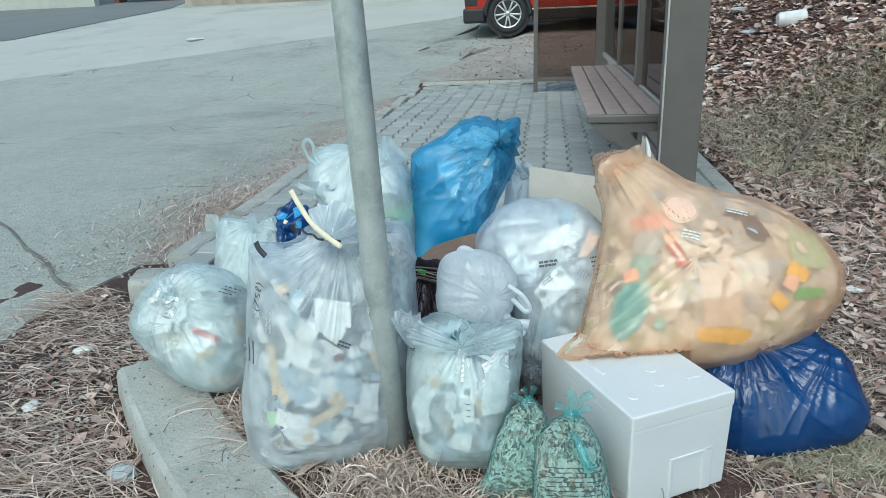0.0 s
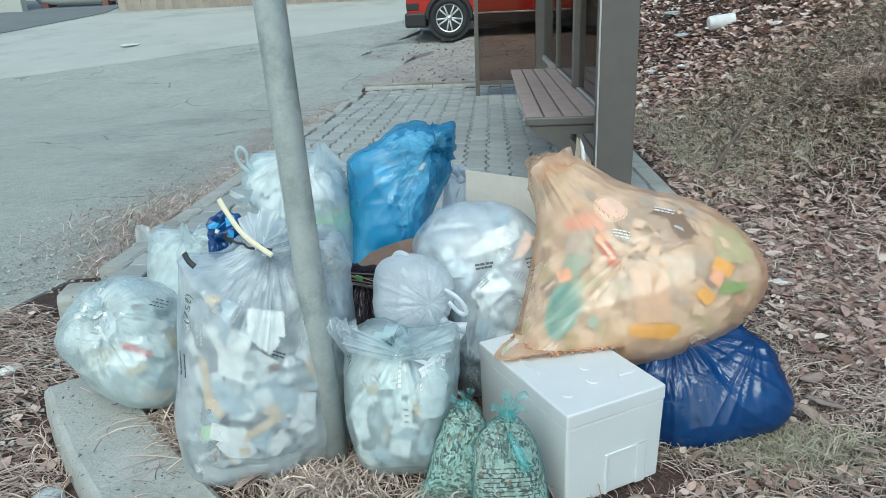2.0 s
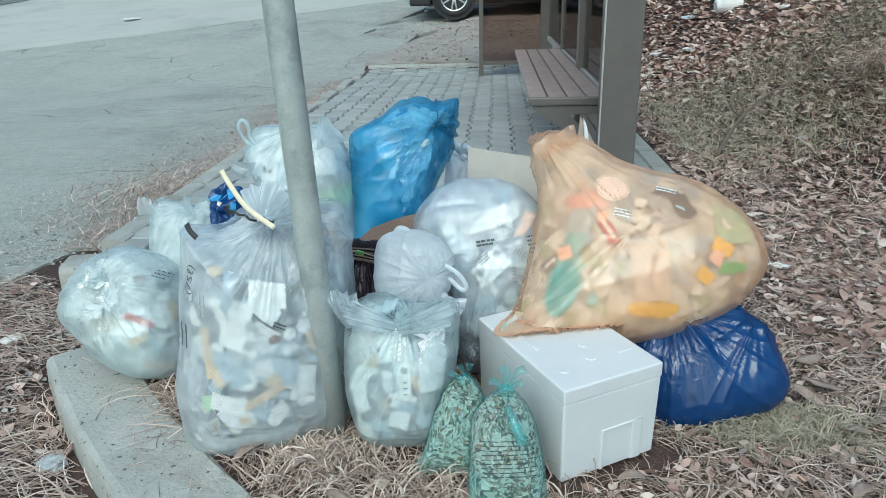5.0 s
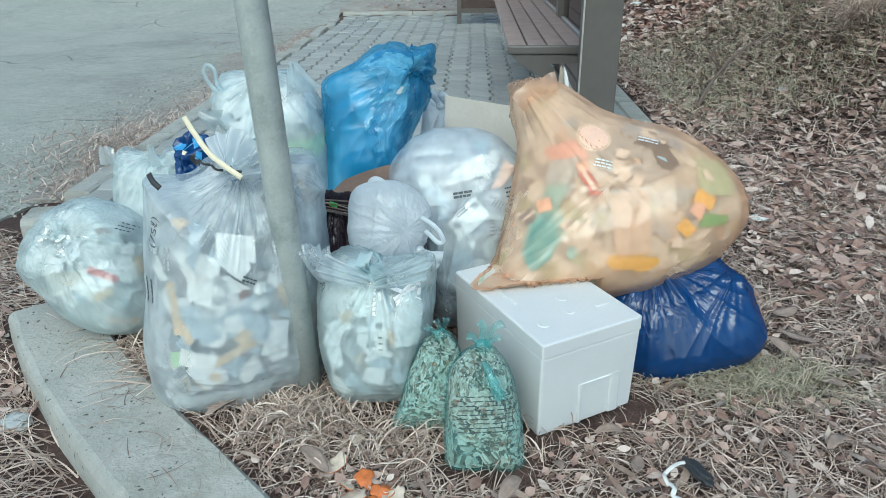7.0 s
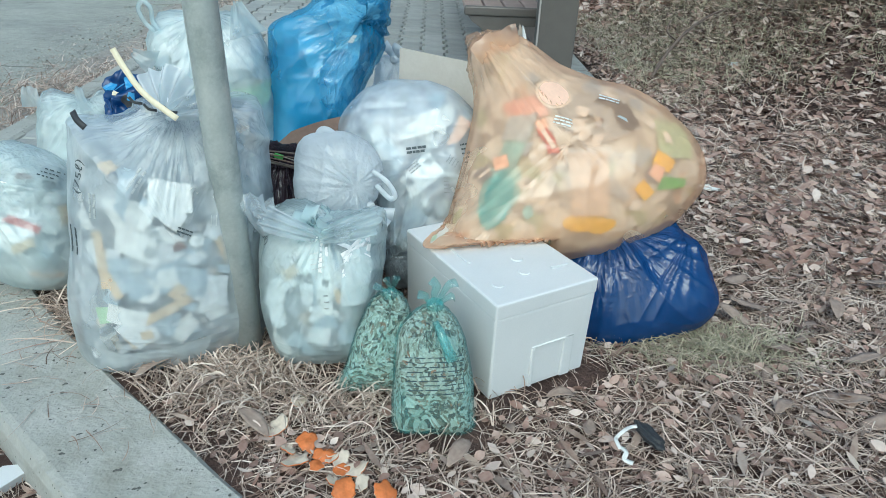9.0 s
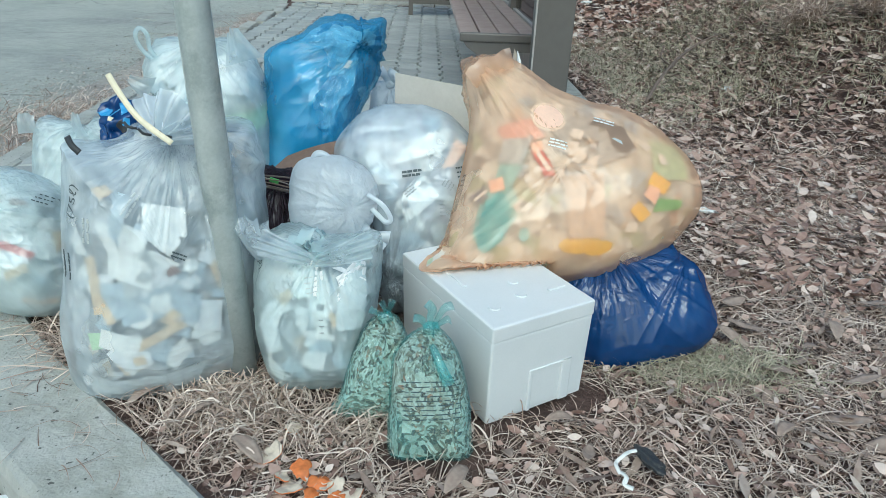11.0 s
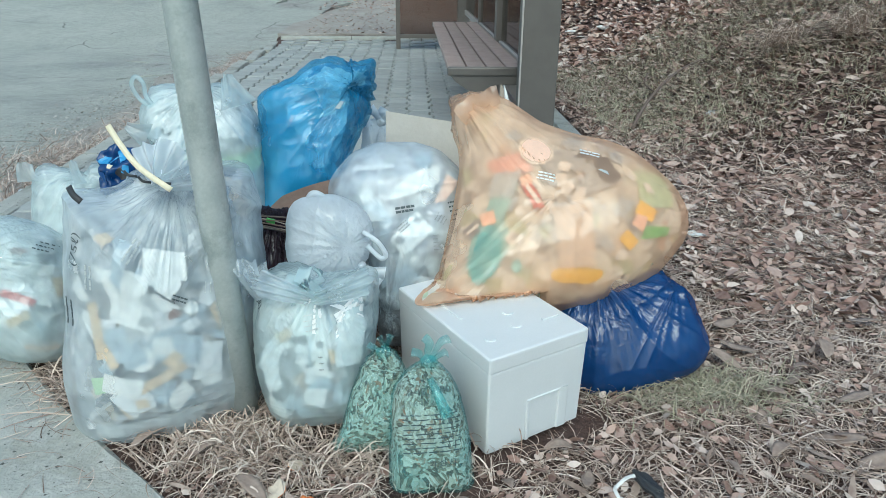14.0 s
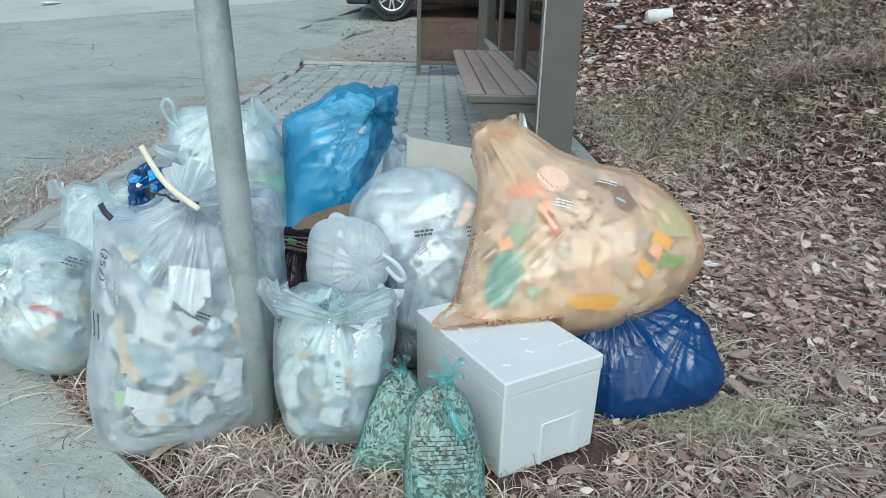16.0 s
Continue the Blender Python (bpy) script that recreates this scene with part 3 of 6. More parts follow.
pole = thing("sign_pole", (-0.362, 1.385, 0), "round galvanised steel pole set in the dry verge", "pole")
part("shaft", tube_bm([(-0.362 - 0.030 * z, 1.385 + 0.004 * z, z) for z in (-0.06, 0.4, 0.9, 1.4, 2.0, 2.7)], 0.0303, 40, bm=None), "steel", pole, smooth=True)
part("seam", tube_bm([(-0.392 - 0.030 * z, 1.385 + 0.004 * z - 0.006, z) for z in (0.0, 1.2, 2.7)], 0.0016, 6), "steel", pole)

shelter = thing("bus_shelter", (0.64, 5.9, 0), "grey-brown steel bus shelter frame with tinted glass", "bus shelter")
part("post", span((0.545, 3.46, -0.02), (0.725, 3.58, 2.4), 0.004), "frame", shelter)
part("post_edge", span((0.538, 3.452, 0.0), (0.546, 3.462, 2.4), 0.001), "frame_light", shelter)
part("post", span((0.60, 5.02, -0.02), (0.68, 5.14, 2.4), 0.004), "frame", shelter)
part("mullion", span((0.62, 6.60, 0.05), (0.665, 6.66, 2.4), 0.003), "frame", shelter)
part("post", span((0.54, 8.40, -0.02), (0.68, 8.50, 2.4), 0.004), "frame", shelter)
part("end_post", span((-0.175, 8.41, -0.02), (-0.125, 8.47, 2.4), 0.003), "frame", shelter)
part("bottom_rail", span((-0.125, 8.42, 0.13), (0.54, 8.46, 0.175), 0.003), "frame", shelter)
part("end_glass", span((-0.125, 8.435, 0.175), (0.54, 8.443, 2.3)), "glass", shelter, "tinted brown glass end panel")
for a, b in ((3.58, 5.02), (5.14, 6.60), (6.66, 8.40)):
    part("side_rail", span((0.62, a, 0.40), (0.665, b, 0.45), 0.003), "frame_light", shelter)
    part("side_glass", span((0.638, a, 0.45), (0.646, b, 2.3)), "glass", shelter, "tinted glass side panel")
    for z in (0.06, 0.19):
        part("lower_board", span((0.63, a, z), (0.655, b, z + 0.11), 0.003), "wood", shelter)

bench = thing("bench", (0.41, 5.18, 0.0), "long brown slatted wooden bench on grey steel brackets", "bench")
for k in range(4):
    x = 0.205 + k * 0.103
    part("slat", span((x, 3.725, 0.412), (x + 0.094, 6.66, 0.447), 0.006), "wood", bench)
part("end_cap", span((0.20, 3.69, 0.404), (0.612, 3.722, 0.449), 0.008), "frame", bench)
part("end_cap", span((0.20, 6.663, 0.404), (0.612, 6.69, 0.449), 0.008), "frame", bench)
for y in (3.70, 5.1, 6.62):
    bm = bmesh.new()
    out = [(0.22, 0.402), (0.61, 0.402), (0.61, 0.36), (0.42, 0.355), (0.56, 0.20), (0.62, 0.16), (0.62, 0.10), (0.56, 0.12), (0.40, 0.27), (0.24, 0.375)]
    f = bm.faces.new([bm.verts.new((x, y, z)) for x, z in out])
    e = bmesh.ops.extrude_face_region(bm, geom=[f])
    bmesh.ops.translate(bm, verts=[v for v in e["geom"] if isinstance(v, bmesh.types.BMVert)], vec=(0, 0.05, 0))
    part("bracket", bm, "frame", bench)


# ---- bags ----
def puff(centre, lean, outline, front, back, seed, lump=0.010, lump_scale=9.0, crease=0.005, folds=(), ground=0.004, shrink=1.0, p=3.0, na=240, nr=44, yaw=0.0, inner=0.0, rest=None):
    """A filled bag: a closed outline in a plane that leans back, swollen to both sides, with lumps, creases, and folds that run from knots."""
    o = spline(outline, na, True)
    c = o.mean(0)
    o = c + (o - c) * shrink
    rho = np.sin(np.linspace(0, math.pi / 2, nr + 1))
    rows = []
    for s, d in ((-1, front * shrink), (1, back * shrink)):
        ring = []
        for r in rho:
            q = c + r * (o - c)
            ring.append(np.column_stack([q[:, 0], np.full(na, s * d * (1 - r ** p) ** 0.5), q[:, 1]]))
        rows += ring if s < 0 else ring[-2::-1]
    P = np.array(rows)
    du = np.roll(P, -1, 1) - np.roll(P, 1, 1)
    dv = np.gradient(P, axis=0)
    N = np.cross(du, dv)
    ln = np.linalg.norm(N, axis=2, keepdims=True)
    N = np.where(ln > 1e-9, N / np.maximum(ln, 1e-9), 0)
    N[0], N[-1] = (0, -1, 0), (0, 1, 0)
    F = P.reshape(-1, 3)
    warp = np.stack([vnoise(F * 6 + k * 31, seed) for k in range(3)], 1) * 0.05
    d = 0.7 * lump * (vnoise(F * lump_scale, seed) + 0.5 * vnoise(F * lump_scale * 2.3, seed + 1))
    W = (F + warp)
    for k, (sc, a) in enumerate((((1, 1, 0.4), 1.6), ((0.45, 1, 1.1), 1.3), ((1.2, 1.2, 1.2), 0.12))):
        ridge = (1 - np.abs(vnoise(W * np.array(sc) * (15 if k < 2 else 44), seed + 5 + k))) ** 5
        d = d + crease * 0.45 * a * (ridge - 0.35)
    for ku, kv, count, amp, reach in folds:
        x, y = F[:, 0] - ku, F[:, 2] - kv
        r = np.hypot(x, y)
        ang = np.arctan2(y, x) / math.tau * count
        w = vnoise(np.column_stack([ang * 0.6, r * 4, F[:, 1] * 4]), seed + 9) * 0.5 + 1.5 * ((1 - np.abs(vnoise(np.column_stack([ang * 1.4, r * 1.6, F[:, 1] * 1.5 + 9]), seed + 11))) ** 4 - 0.3) + 0.7 * ((1 - np.abs(vnoise(np.column_stack([ang * 3.1, r * 2.5, F[:, 1] * 2 + 5]), seed + 12))) ** 4 - 0.3)
        d = d + amp * w * np.exp(-r / (1.7 * reach)) * np.minimum(1, r / 0.03)
        d = d - 0.9 * amp * 2.2 * np.exp(-(r / 0.028) ** 2)
    if inner:
        d = d - inner * (0.25 + np.abs(vnoise(F * 20, seed + 70)) + 0.6 * np.abs(vnoise(F * 45, seed + 71)))
    edge = np.abs(F[:, 1]) / max(front, back)
    P = (P + N * (d * np.minimum(1, 0.45 + edge)).reshape(P.shape[:2])[:, :, None])
    m = Matrix.Translation(centre) @ Euler((0, 0, radians(yaw))).to_matrix().to_4x4() @ Matrix.Rotation(-radians(lean), 4, "X")
    R = np.array(m.to_3x3())
    V = P.reshape(-1, 3) @ R.T + np.array(centre)
    low = V[:, 2] < ground
    V[low, 2] = ground + np.clip(vnoise(V[low] * 30, seed), -1, 1) * 0.002
    if rest is not None:
        # lies on a flat top: centre, turn, half sizes, height
        (bx, by), turn, (hx, hy), top = rest
        px, py = V[:, 0] - bx, V[:, 1] - by
        lx, ly = px * math.cos(turn) + py * math.sin(turn), -px * math.sin(turn) + py * math.cos(turn)
        over = (np.abs(lx) < hx) & (np.abs(ly) < hy) & (V[:, 2] < top)
        swell = np.zeros(P.shape[:2])
        swell[:nr + 1] = ((0.010 if inner else 0.020) * (1 - rho ** 6))[:, None]
        V[over, 2] = top + (0.003 if inner else 0.0) + swell.ravel()[over] + np.abs(vnoise(V[over] * 14, seed + 3)) * 0.002
    h = P.shape[0]
    idx = np.arange(h * na).reshape(h, na)
    a, b = idx[:-1], idx[1:]
    faces = np.stack([a.ravel(), np.roll(a, -1, 1).ravel(), np.roll(b, -1, 1).ravel(), b.ravel()], 1)
    return V, faces, m


class Bag:
    """A tied or open rubbish bag with its film, its filling and what shows through."""

    def __init__(self, label, centre, lean, outline, front, back, seed, skin, fill=None, group="rubbish bags on the verge", category="rubbish bag", name="rubbish_bag", fill_depth=0.026, fill_shrink=0.968, wrap=0.0, **kw):
        self.base = thing(name, (centre[0], centre[1], kw.get("ground", 0.004)), label, category, group)
        V, faces, self.m = puff(centre, lean, outline, front, back, seed, **kw)
        me = mesh_of("film", V, faces, True)
        knots = kw.get("folds")
        if skin in FILMS and (knots or wrap):
            at = self.m @ Vector((knots[0][0], -0.45 * front, knots[0][1])) if knots else None
            skin = film(skin, knot=at, wrap=wrap, **FILMS[skin])
        self.skin = part("film", me, skin, self.base)
        self.tree = BVHTree.FromPolygons([Vector(v) for v in V], [tuple(q) for q in faces])
        self.rng = random.Random(seed)
        ahead = self.m.to_3x3() @ Vector((0, 1, 0))
        _, n, _, _ = self.tree.ray_cast(self.m @ Vector((0, -1.0, 0)), ahead)
        self.outward = -1.0 if n is not None and n.dot(ahead) > 0 else 1.0
        if fill:
            k2 = dict(kw)
            k2.update(shrink=fill_shrink, na=110, nr=24, inner=fill_depth)
            V2, f2, _ = puff(centre, lean, outline, front, back, seed, **k2)
            part("filling", mesh_of("filling", V2, f2, False), fill, self.base)

    def front(self, u, v, sink=0.004):
        """The place and turn on the front of the bag at u, v of its own plane."""
        q = self.m @ Vector((u, -1.0, v))
        way = self.m.to_3x3() @ Vector((0, 1, 0))
        hit, n, _, _ = self.tree.ray_cast(q, way)
        if hit is None:
            hit, n, _, _ = self.tree.find_nearest(self.m @ Vector((u, -0.1, v)))
        if n.dot(way) > 0:
            n = -n
        z = n
        y = (self.m.to_3x3() @ Vector((0, 0, 1)))
        x = y.cross(z).normalized()
        y = z.cross(x)
        return Matrix((x, y, z)).transposed().to_4x4(), hit - n * sink, n

    def scrap(self, name, u, v, w, h, material, turn=0.0, sink=0.004, shape=None, label="", bend=0.1):
        """A flat piece that lies against the inside of the film."""
        r, place, _ = self.front(u, v, sink)
        m = Matrix.Translation(place) @ r @ Matrix.Rotation(radians(turn), 4, "Z")
        bm = bmesh.new()
        if shape == "round":
            c = bm.verts.new((0, 0, 0))
            rings = [[bm.verts.new((k / 8 * w / 2 * math.cos(a / 28 * math.tau), k / 8 * h / 2 * math.sin(a / 28 * math.tau), 0)) for a in range(28)] for k in range(1, 9)]
            for a in range(28):
                bm.faces.new((c, rings[0][a], rings[0][(a + 1) % 28]))
                for p, q in zip(rings, rings[1:]):
                    bm.faces.new((p[a], q[a], q[(a + 1) % 28], p[(a + 1) % 28]))
        else:
            nx = ny = 13 if max(w, h) > 0.045 else 7
            slack = 0.2 if shape == "torn" else 0.04
            jag = [self.rng.uniform(-slack, slack) for _ in range(8)]
            vs = []
            for j in range(ny):
                for i in range(nx):
                    s, t = i / (nx - 1) - 0.5, j / (ny - 1) - 0.5
                    a, b = s + 0.5, t + 0.5
                    du = (jag[0] * (1 - a) + jag[1] * a) * (1 - b) + (jag[2] * (1 - a) + jag[3] * a) * b
                    dv = (jag[4] * (1 - a) + jag[5] * a) * (1 - b) + (jag[6] * (1 - a) + jag[7] * a) * b
                    vs.append(bm.verts.new(((s + du) * w, (t + dv) * h, 0)))
            for j in range(ny - 1):
                for i in range(nx - 1):
                    k = j * nx + i
                    bm.faces.new((vs[k], vs[k + 1], vs[k + nx + 1], vs[k + nx]))
        for q in bm.verts:
            g = m @ q.co
            near, n, _, _ = self.tree.find_nearest(g)
            if near is not None:
                g = near - n * (self.outward * sink)
            q.co = g
        e = bmesh.ops.extrude_face_region(bm, geom=bm.faces[:])
        back = r.to_3x3() @ Vector((0, 0, -0.0008))
        bmesh.ops.translate(bm, verts=[q for q in e["geom"] if isinstance(q, bmesh.types.BMVert)], vec=back)
        return part(name, bm, material, self.base, label)

    def litter(self, count, palette, size, spread, name="scrap"):
        """Assorted flat waste that presses against the film."""
        (u0, u1), (v0, v1) = spread
        for k in range(count):
            s = self.rng.uniform(*size)
            self.scrap(name, self.rng.uniform(u0, u1), self.rng.uniform(v0, v1), s, s * self.rng.uniform(0.4, 1.1), self.rng.choice(palette),
                       self.rng.uniform(0, 180), self.rng.uniform(0.0030, 0.008), "torn")

    def print_text(self, text, u, v, size, turn=0.0, material="ink", label=""):
        """Words printed on the film."""
        c = bpy.data.curves.new("writing", "FONT")
        c.body, c.size, c.align_x, c.align_y = text, size, "CENTER", "CENTER"
        c.resolution_u = 3
        o = new("writing", c)
        dg = bpy.context.evaluated_depsgraph_get()
        me = bpy.data.meshes.new_from_object(o.evaluated_get(dg))
        bpy.data.objects.remove(o)
        r, place, n = self.front(u, v, -0.002)
        m = Matrix.Translation(place) @ r @ Matrix.Rotation(radians(turn), 4, "Z")
        side = (self.m.to_3x3() @ Vector((0, -1, 0)))
        for q in me.vertices:
            g = m @ q.co
            hit, nn, _, _ = self.tree.ray_cast(g + n * 0.08, -n, 0.2)
            if hit is not None:
                g = hit + n * 0.0015
            q.co = g
        me.materials.clear()
        return part("print", me, material, self.base, label)

    def bars(self, rows, u, v, width, height, gap, material="ink", turn=0.0):
        """Small print that cannot be read, as plain bars."""
        for k in range(rows):
            a = radians(turn)
            x = -width / 2
            while x < width / 2 - 0.004:
                w = min(self.rng.uniform(0.12, 0.34) * width, width / 2 - x)
                c = x + w / 2
                self.scrap("print_bar", u + k * gap * math.sin(a) + c * math.cos(a), v - k * gap * math.cos(a) + c * math.sin(a), w * 0.86, height, material, turn, -0.0015, "bar")
                x += w

    def tuft(self, u, v, length, width, tilt=0.0, count=5, skin="film_white", label="", spread_angle=70):
        """The gathered ends above a knot, and the knot itself."""
        r, place, n = self.front(u, v, 0.0)
        side, up = self.m.to_3x3() @ Vector((1, 0, 0)), self.m.to_3x3() @ Vector((0, 0, 1))
        bm = bmesh.new()
        bmesh.ops.create_icosphere(bm, subdivisions=3, radius=0.014, matrix=Matrix.Translation(place) @ Matrix.Diagonal((1.2, 1.0, 0.9, 1)))
        for q in bm.verts:
            q.co += (q.co - place).normalized() * noise.noise(q.co * 130) * 0.005
        part("knot", bm, skin, self.base, smooth=True)
        for k in range(count):
            a = radians(tilt + (k / max(1, count - 1) - 0.5) * spread_angle * 2 + self.rng.uniform(-10, 10))
            d = up * math.cos(a) + side * math.sin(a)
            ln = length * self.rng.uniform(0.7, 1.1)
            w = n * self.rng.uniform(0.0, 0.6) * ln
            pts = [place, place + d * ln * 0.35 + w * 0.4, place + d * ln * 0.7 + w + side * self.rng.uniform(-0.2, 0.2) * ln, place + d * ln + w * 0.7 + side * self.rng.uniform(-0.3, 0.3) * ln]
            part("tail", ribbon(pts, width, 0.0012, n, 18, (0.35, 1.1), 0.5), skin, self.base, label)

    def flap(self, root, tip, w0, w1, skin, face=(0, -1, 0.4), ruffle=0.012, waves=3.0, label="loose film flap"):
        """A loose, rippled sheet of film that fans out from its gathered root."""
        root, tip = Vector(root), Vector(tip)
        d = (tip - root)
        side = d.cross(Vector(face)).normalized()
        up = side.cross(d).normalized()
        nu, nv = 28, 14
        ph = self.rng.uniform(0, 6)
        verts, faces = [], []
        for j in range(nv):
            t = j / (nv - 1)
            for i in range(nu):
                q = i / (nu - 1) - 0.5
                w = w0 + (w1 - w0) * t ** 0.8
                rip = ruffle * (0.35 + 0.65 * t) * (math.sin(q * waves * math.tau + ph + 1.3 * t) + 0.6 * noise.noise(Vector((q * 9, t * 2, ph))))
                rag = 1 + 0.16 * noise.noise(Vector((q * 4 + ph, 3.1, 0))) - 0.5 * q * q
                verts.append(root + d * t * rag + side * q * w + up * (rip + 0.14 * d.length * math.sin(t * 2.6)))
        for j in range(nv - 1):
            for i in range(nu - 1):
                k = j * nu + i
                faces.append((k, k + 1, k + nu + 1, k + nu))
        return part("flap", mesh_of("flap", verts, faces, True), skin, self.base, label)

    def handle(self, pts, width, skin):
        return part("handle", ribbon(pts, width, 0.0015, (0, -1, 0.3), 30, None, 0.25), skin, self.base)


# white round knotted bag at the kerb's corner
b1 = Bag("round pale translucent bag of tissue waste, knotted, on the kerb", (-0.95, 1.68, 0.18), 30,
         [(-0.226, -0.015), (-0.185, 0.114), (-0.115, 0.164), (-0.033, 0.176), (0.053, 0.141), (0.112, 0.07), (0.132, -0.056), (0.118, -0.157), (0.042, -0.195), (-0.074, -0.165), (-0.18, -0.085)],
         0.15, 0.15, 11, "film_mint", "mix_tissue", folds=[(-0.07, 0.062, 20, 0.009, 0.10)], lump=0.009, crease=0.004, ground=-0.02)
b1.tuft(-0.07, 0.062, 0.03, 0.02, -60, 4, "film_mint")
b1.scrap("label_scrap", 0.078, 0.087, 0.041, 0.041, "grey", -15, 0.0022)
b1.bars(3, 0.078, 0.097, 0.03, 0.003, 0.009, "ink", -15)
b1.scrap("red_scrap", 0.049, -0.037, 0.075, 0.018, "red", -20, 0.0022)
b1.scrap("beige_scrap", 0.054, -0.089, 0.054, 0.02, "beige", 30, 0.0022)
b1.scrap("beige_scrap", 0.085, -0.158, 0.09, 0.014, "pink_pale", 8, 0.0022)
b1.scrap("beige_scrap", 0.112, -0.008, 0.026, 0.047, "beige", 15, 0.0022)
b1.scrap("dark_scrap", 0.04, 0.076, 0.034, 0.017, "rust", 0, 0.0022)
b1.litter(26, ["paper", "white", "grey_blue", "paper", "grey_blue", "white", "slate", "paper"], (0.025, 0.06), ((-0.12, 0.11), (-0.15, 0.12)))

# the large upright bag
b2 = Bag("tall white translucent rubbish bag stuffed with paper cups and wrappers", (-0.515, 1.505, 0.25), 8,
         [(-0.258, -0.185), (-0.228, 0.01), (-0.198, 0.21), (-0.181, 0.252), (-0.094, 0.252), (-0.032, 0.283), (0.021, 0.299), (0.07, 0.286), (0.167, 0.28), (0.2, 0.24), (0.202, 0.074), (0.178, -0.13), (0.135, -0.33), (0.0, -0.40), (-0.124, -0.41), (-0.225, -0.36)],
         0.205, 0.15, 21, "film_white", "mix_white", folds=[(0.021, 0.27, 30, 0.014, 0.12)], lump=0.006, crease=0.0035, p=2.3, yaw=22, wrap=0.2)
b2.tuft(0.021, 0.275, 0.05, 0.03, 0, 3, "film_white", spread_angle=60)
b2.flap((-0.485, 1.41, 0.535), (-0.505, 1.45, 0.605), 0.03, 0.075, "film_milk", (0, -1, 0.4))
b2.flap((-0.48, 1.40, 0.535), (-0.43, 1.43, 0.60), 0.03, 0.11, "film_white", (0, -1, 0.6))
b2.flap((-0.48, 1.40, 0.535), (-0.385, 1.41, 0.555), 0.03, 0.07, "film_white", (0, -1, 0.6))
for k, (x, z) in enumerate(((-0.525, 0.560), (-0.50, 0.548), (-0.462, 0.545))):
    part("tie", ribbon([(x - 0.012, 1.385, z + 0.006), (x, 1.375, z), (x + 0.013, 1.38, z - 0.004)], 0.005, 0.002, (0, -1, 0.5), 10), "dark", b2.base, "black tape end")
b2.scrap("cup_lid", -0.082, 0.080, 0.052, 0.050, "paper", 0, 0.0016, "round")
b2.scrap("cup_lid", 0.017, 0.018, 0.036, 0.036, "grey", 0, 0.0022, "round")
b2.scrap("cup_lid", 0.017, 0.018, 0.030, 0.030, "paper", 0, 0.0012, "round")
b2.scrap("paper_cup", -0.030, 0.118, 0.088, 0.06, "paper", -8, 0.0018, "torn")
b2.scrap("paper_cup", -0.022, 0.075, 0.045, 0.05, "paper", 30, 0.0016, "torn")
b2.scrap("paper_cup", -0.088, 0.020, 0.088, 0.058, "paper", -14, 0.0018, "torn")
b2.scrap("cup_lid", -0.072, 0.006, 0.026, 0.022, "grey", 0, 0.0008, "round")
b2.scrap("stick", -0.165, -0.010, 0.024, 0.12, "beige", 7, 0.0022)
b2.scrap("stick", -0.155, -0.055, 0.02, 0.07, "beige", 28, 0.0026)
b2.scrap("card_scrap", -0.060, -0.124, 0.11, 0.022, "beige", 24, 0.0020)
b2.scrap("card_scrap", -0.035, -0.085, 0.03, 0.03, "beige", 40, 0.0024, "torn")
b2.scrap("card_scrap", -0.105, -0.175, 0.022, 0.02, "beige", 5, 0.0024)
b2.scrap("paper_scrap", -0.138, -0.130, 0.081, 0.042, "paper", -20, 0.0016)
b2.scrap("card_scrap", -0.125, 0.174, 0.03, 0.026, "beige", 40, 0.0022, "torn")
b2.scrap("brown_scrap", -0.020, 0.012, 0.02, 0.018, "rust", 30, 0.0026, "torn")
b2.scrap("grey_tub", -0.137, -0.043, 0.058, 0.075, "grey_blue", 5, 0.0030)
b2.scrap("grey_tub", -0.093, -0.074, 0.055, 0.055, "paper", 15, 0.0036, "round")
b2.scrap("grey_tub", -0.03, -0.06, 0.09, 0.05, "grey_blue", -20, 0.0040, "torn")
b2.scrap("dark_wrapper", -0.105, 0.13, 0.028, 0.11, "grey_blue", -18, 0.0040, "torn")
b2.scrap("mint_wrapper", -0.175, -0.125, 0.05, 0.03, "lime", 5, 0.0030, "torn")
b2.litter(40, ["paper", "white", "grey_blue", "grey_blue", "paper", "white", "grey_blue", "slate", "grey", "beige"], (0.025, 0.07), ((-0.19, 0.16), (-0.19, 0.12)))
b2.scrap("loose_film", -0.09, -0.25, 0.22, 0.04, "grey", 4, 0.010, "torn")
b2.bars(2, -0.002, 0.045, 0.03, 0.003, 0.008, "ink", -30)
b2.bars(3, 0.048, 0.055, 0.024, 0.002, 0.010, "grey", 80)
b2.bars(2, -0.08, 0.15, 0.05, 0.004, 0.010, "grey", 50)
b2.print_text("(75ℓ)", -0.178, 0.15, 0.034, 82)
b2.bars(2, -0.165, 0.10, 0.05, 0.004, 0.008, "grey", 82)
b2.bars(2, -0.215, 0.02, 0.06, 0.005, 0.01, "ink", 84)
part("strap", ribbon([(-0.552, 1.385, 0.655), (-0.53, 1.372, 0.622), (-0.497, 1.36, 0.58), (-0.438, 1.345, 0.54)], 0.011, 0.0018, (0, -1, 0.5), 24), "cream", b2.base, "cream plastic strap")
part("tape", ribbon([(-0.648, 1.385, 0.535), (-0.635, 1.37, 0.523), (-0.618, 1.36, 0.512)], 0.012, 0.002, (0, -1, 0.5), 12), "dark", b2.base, "black tape")

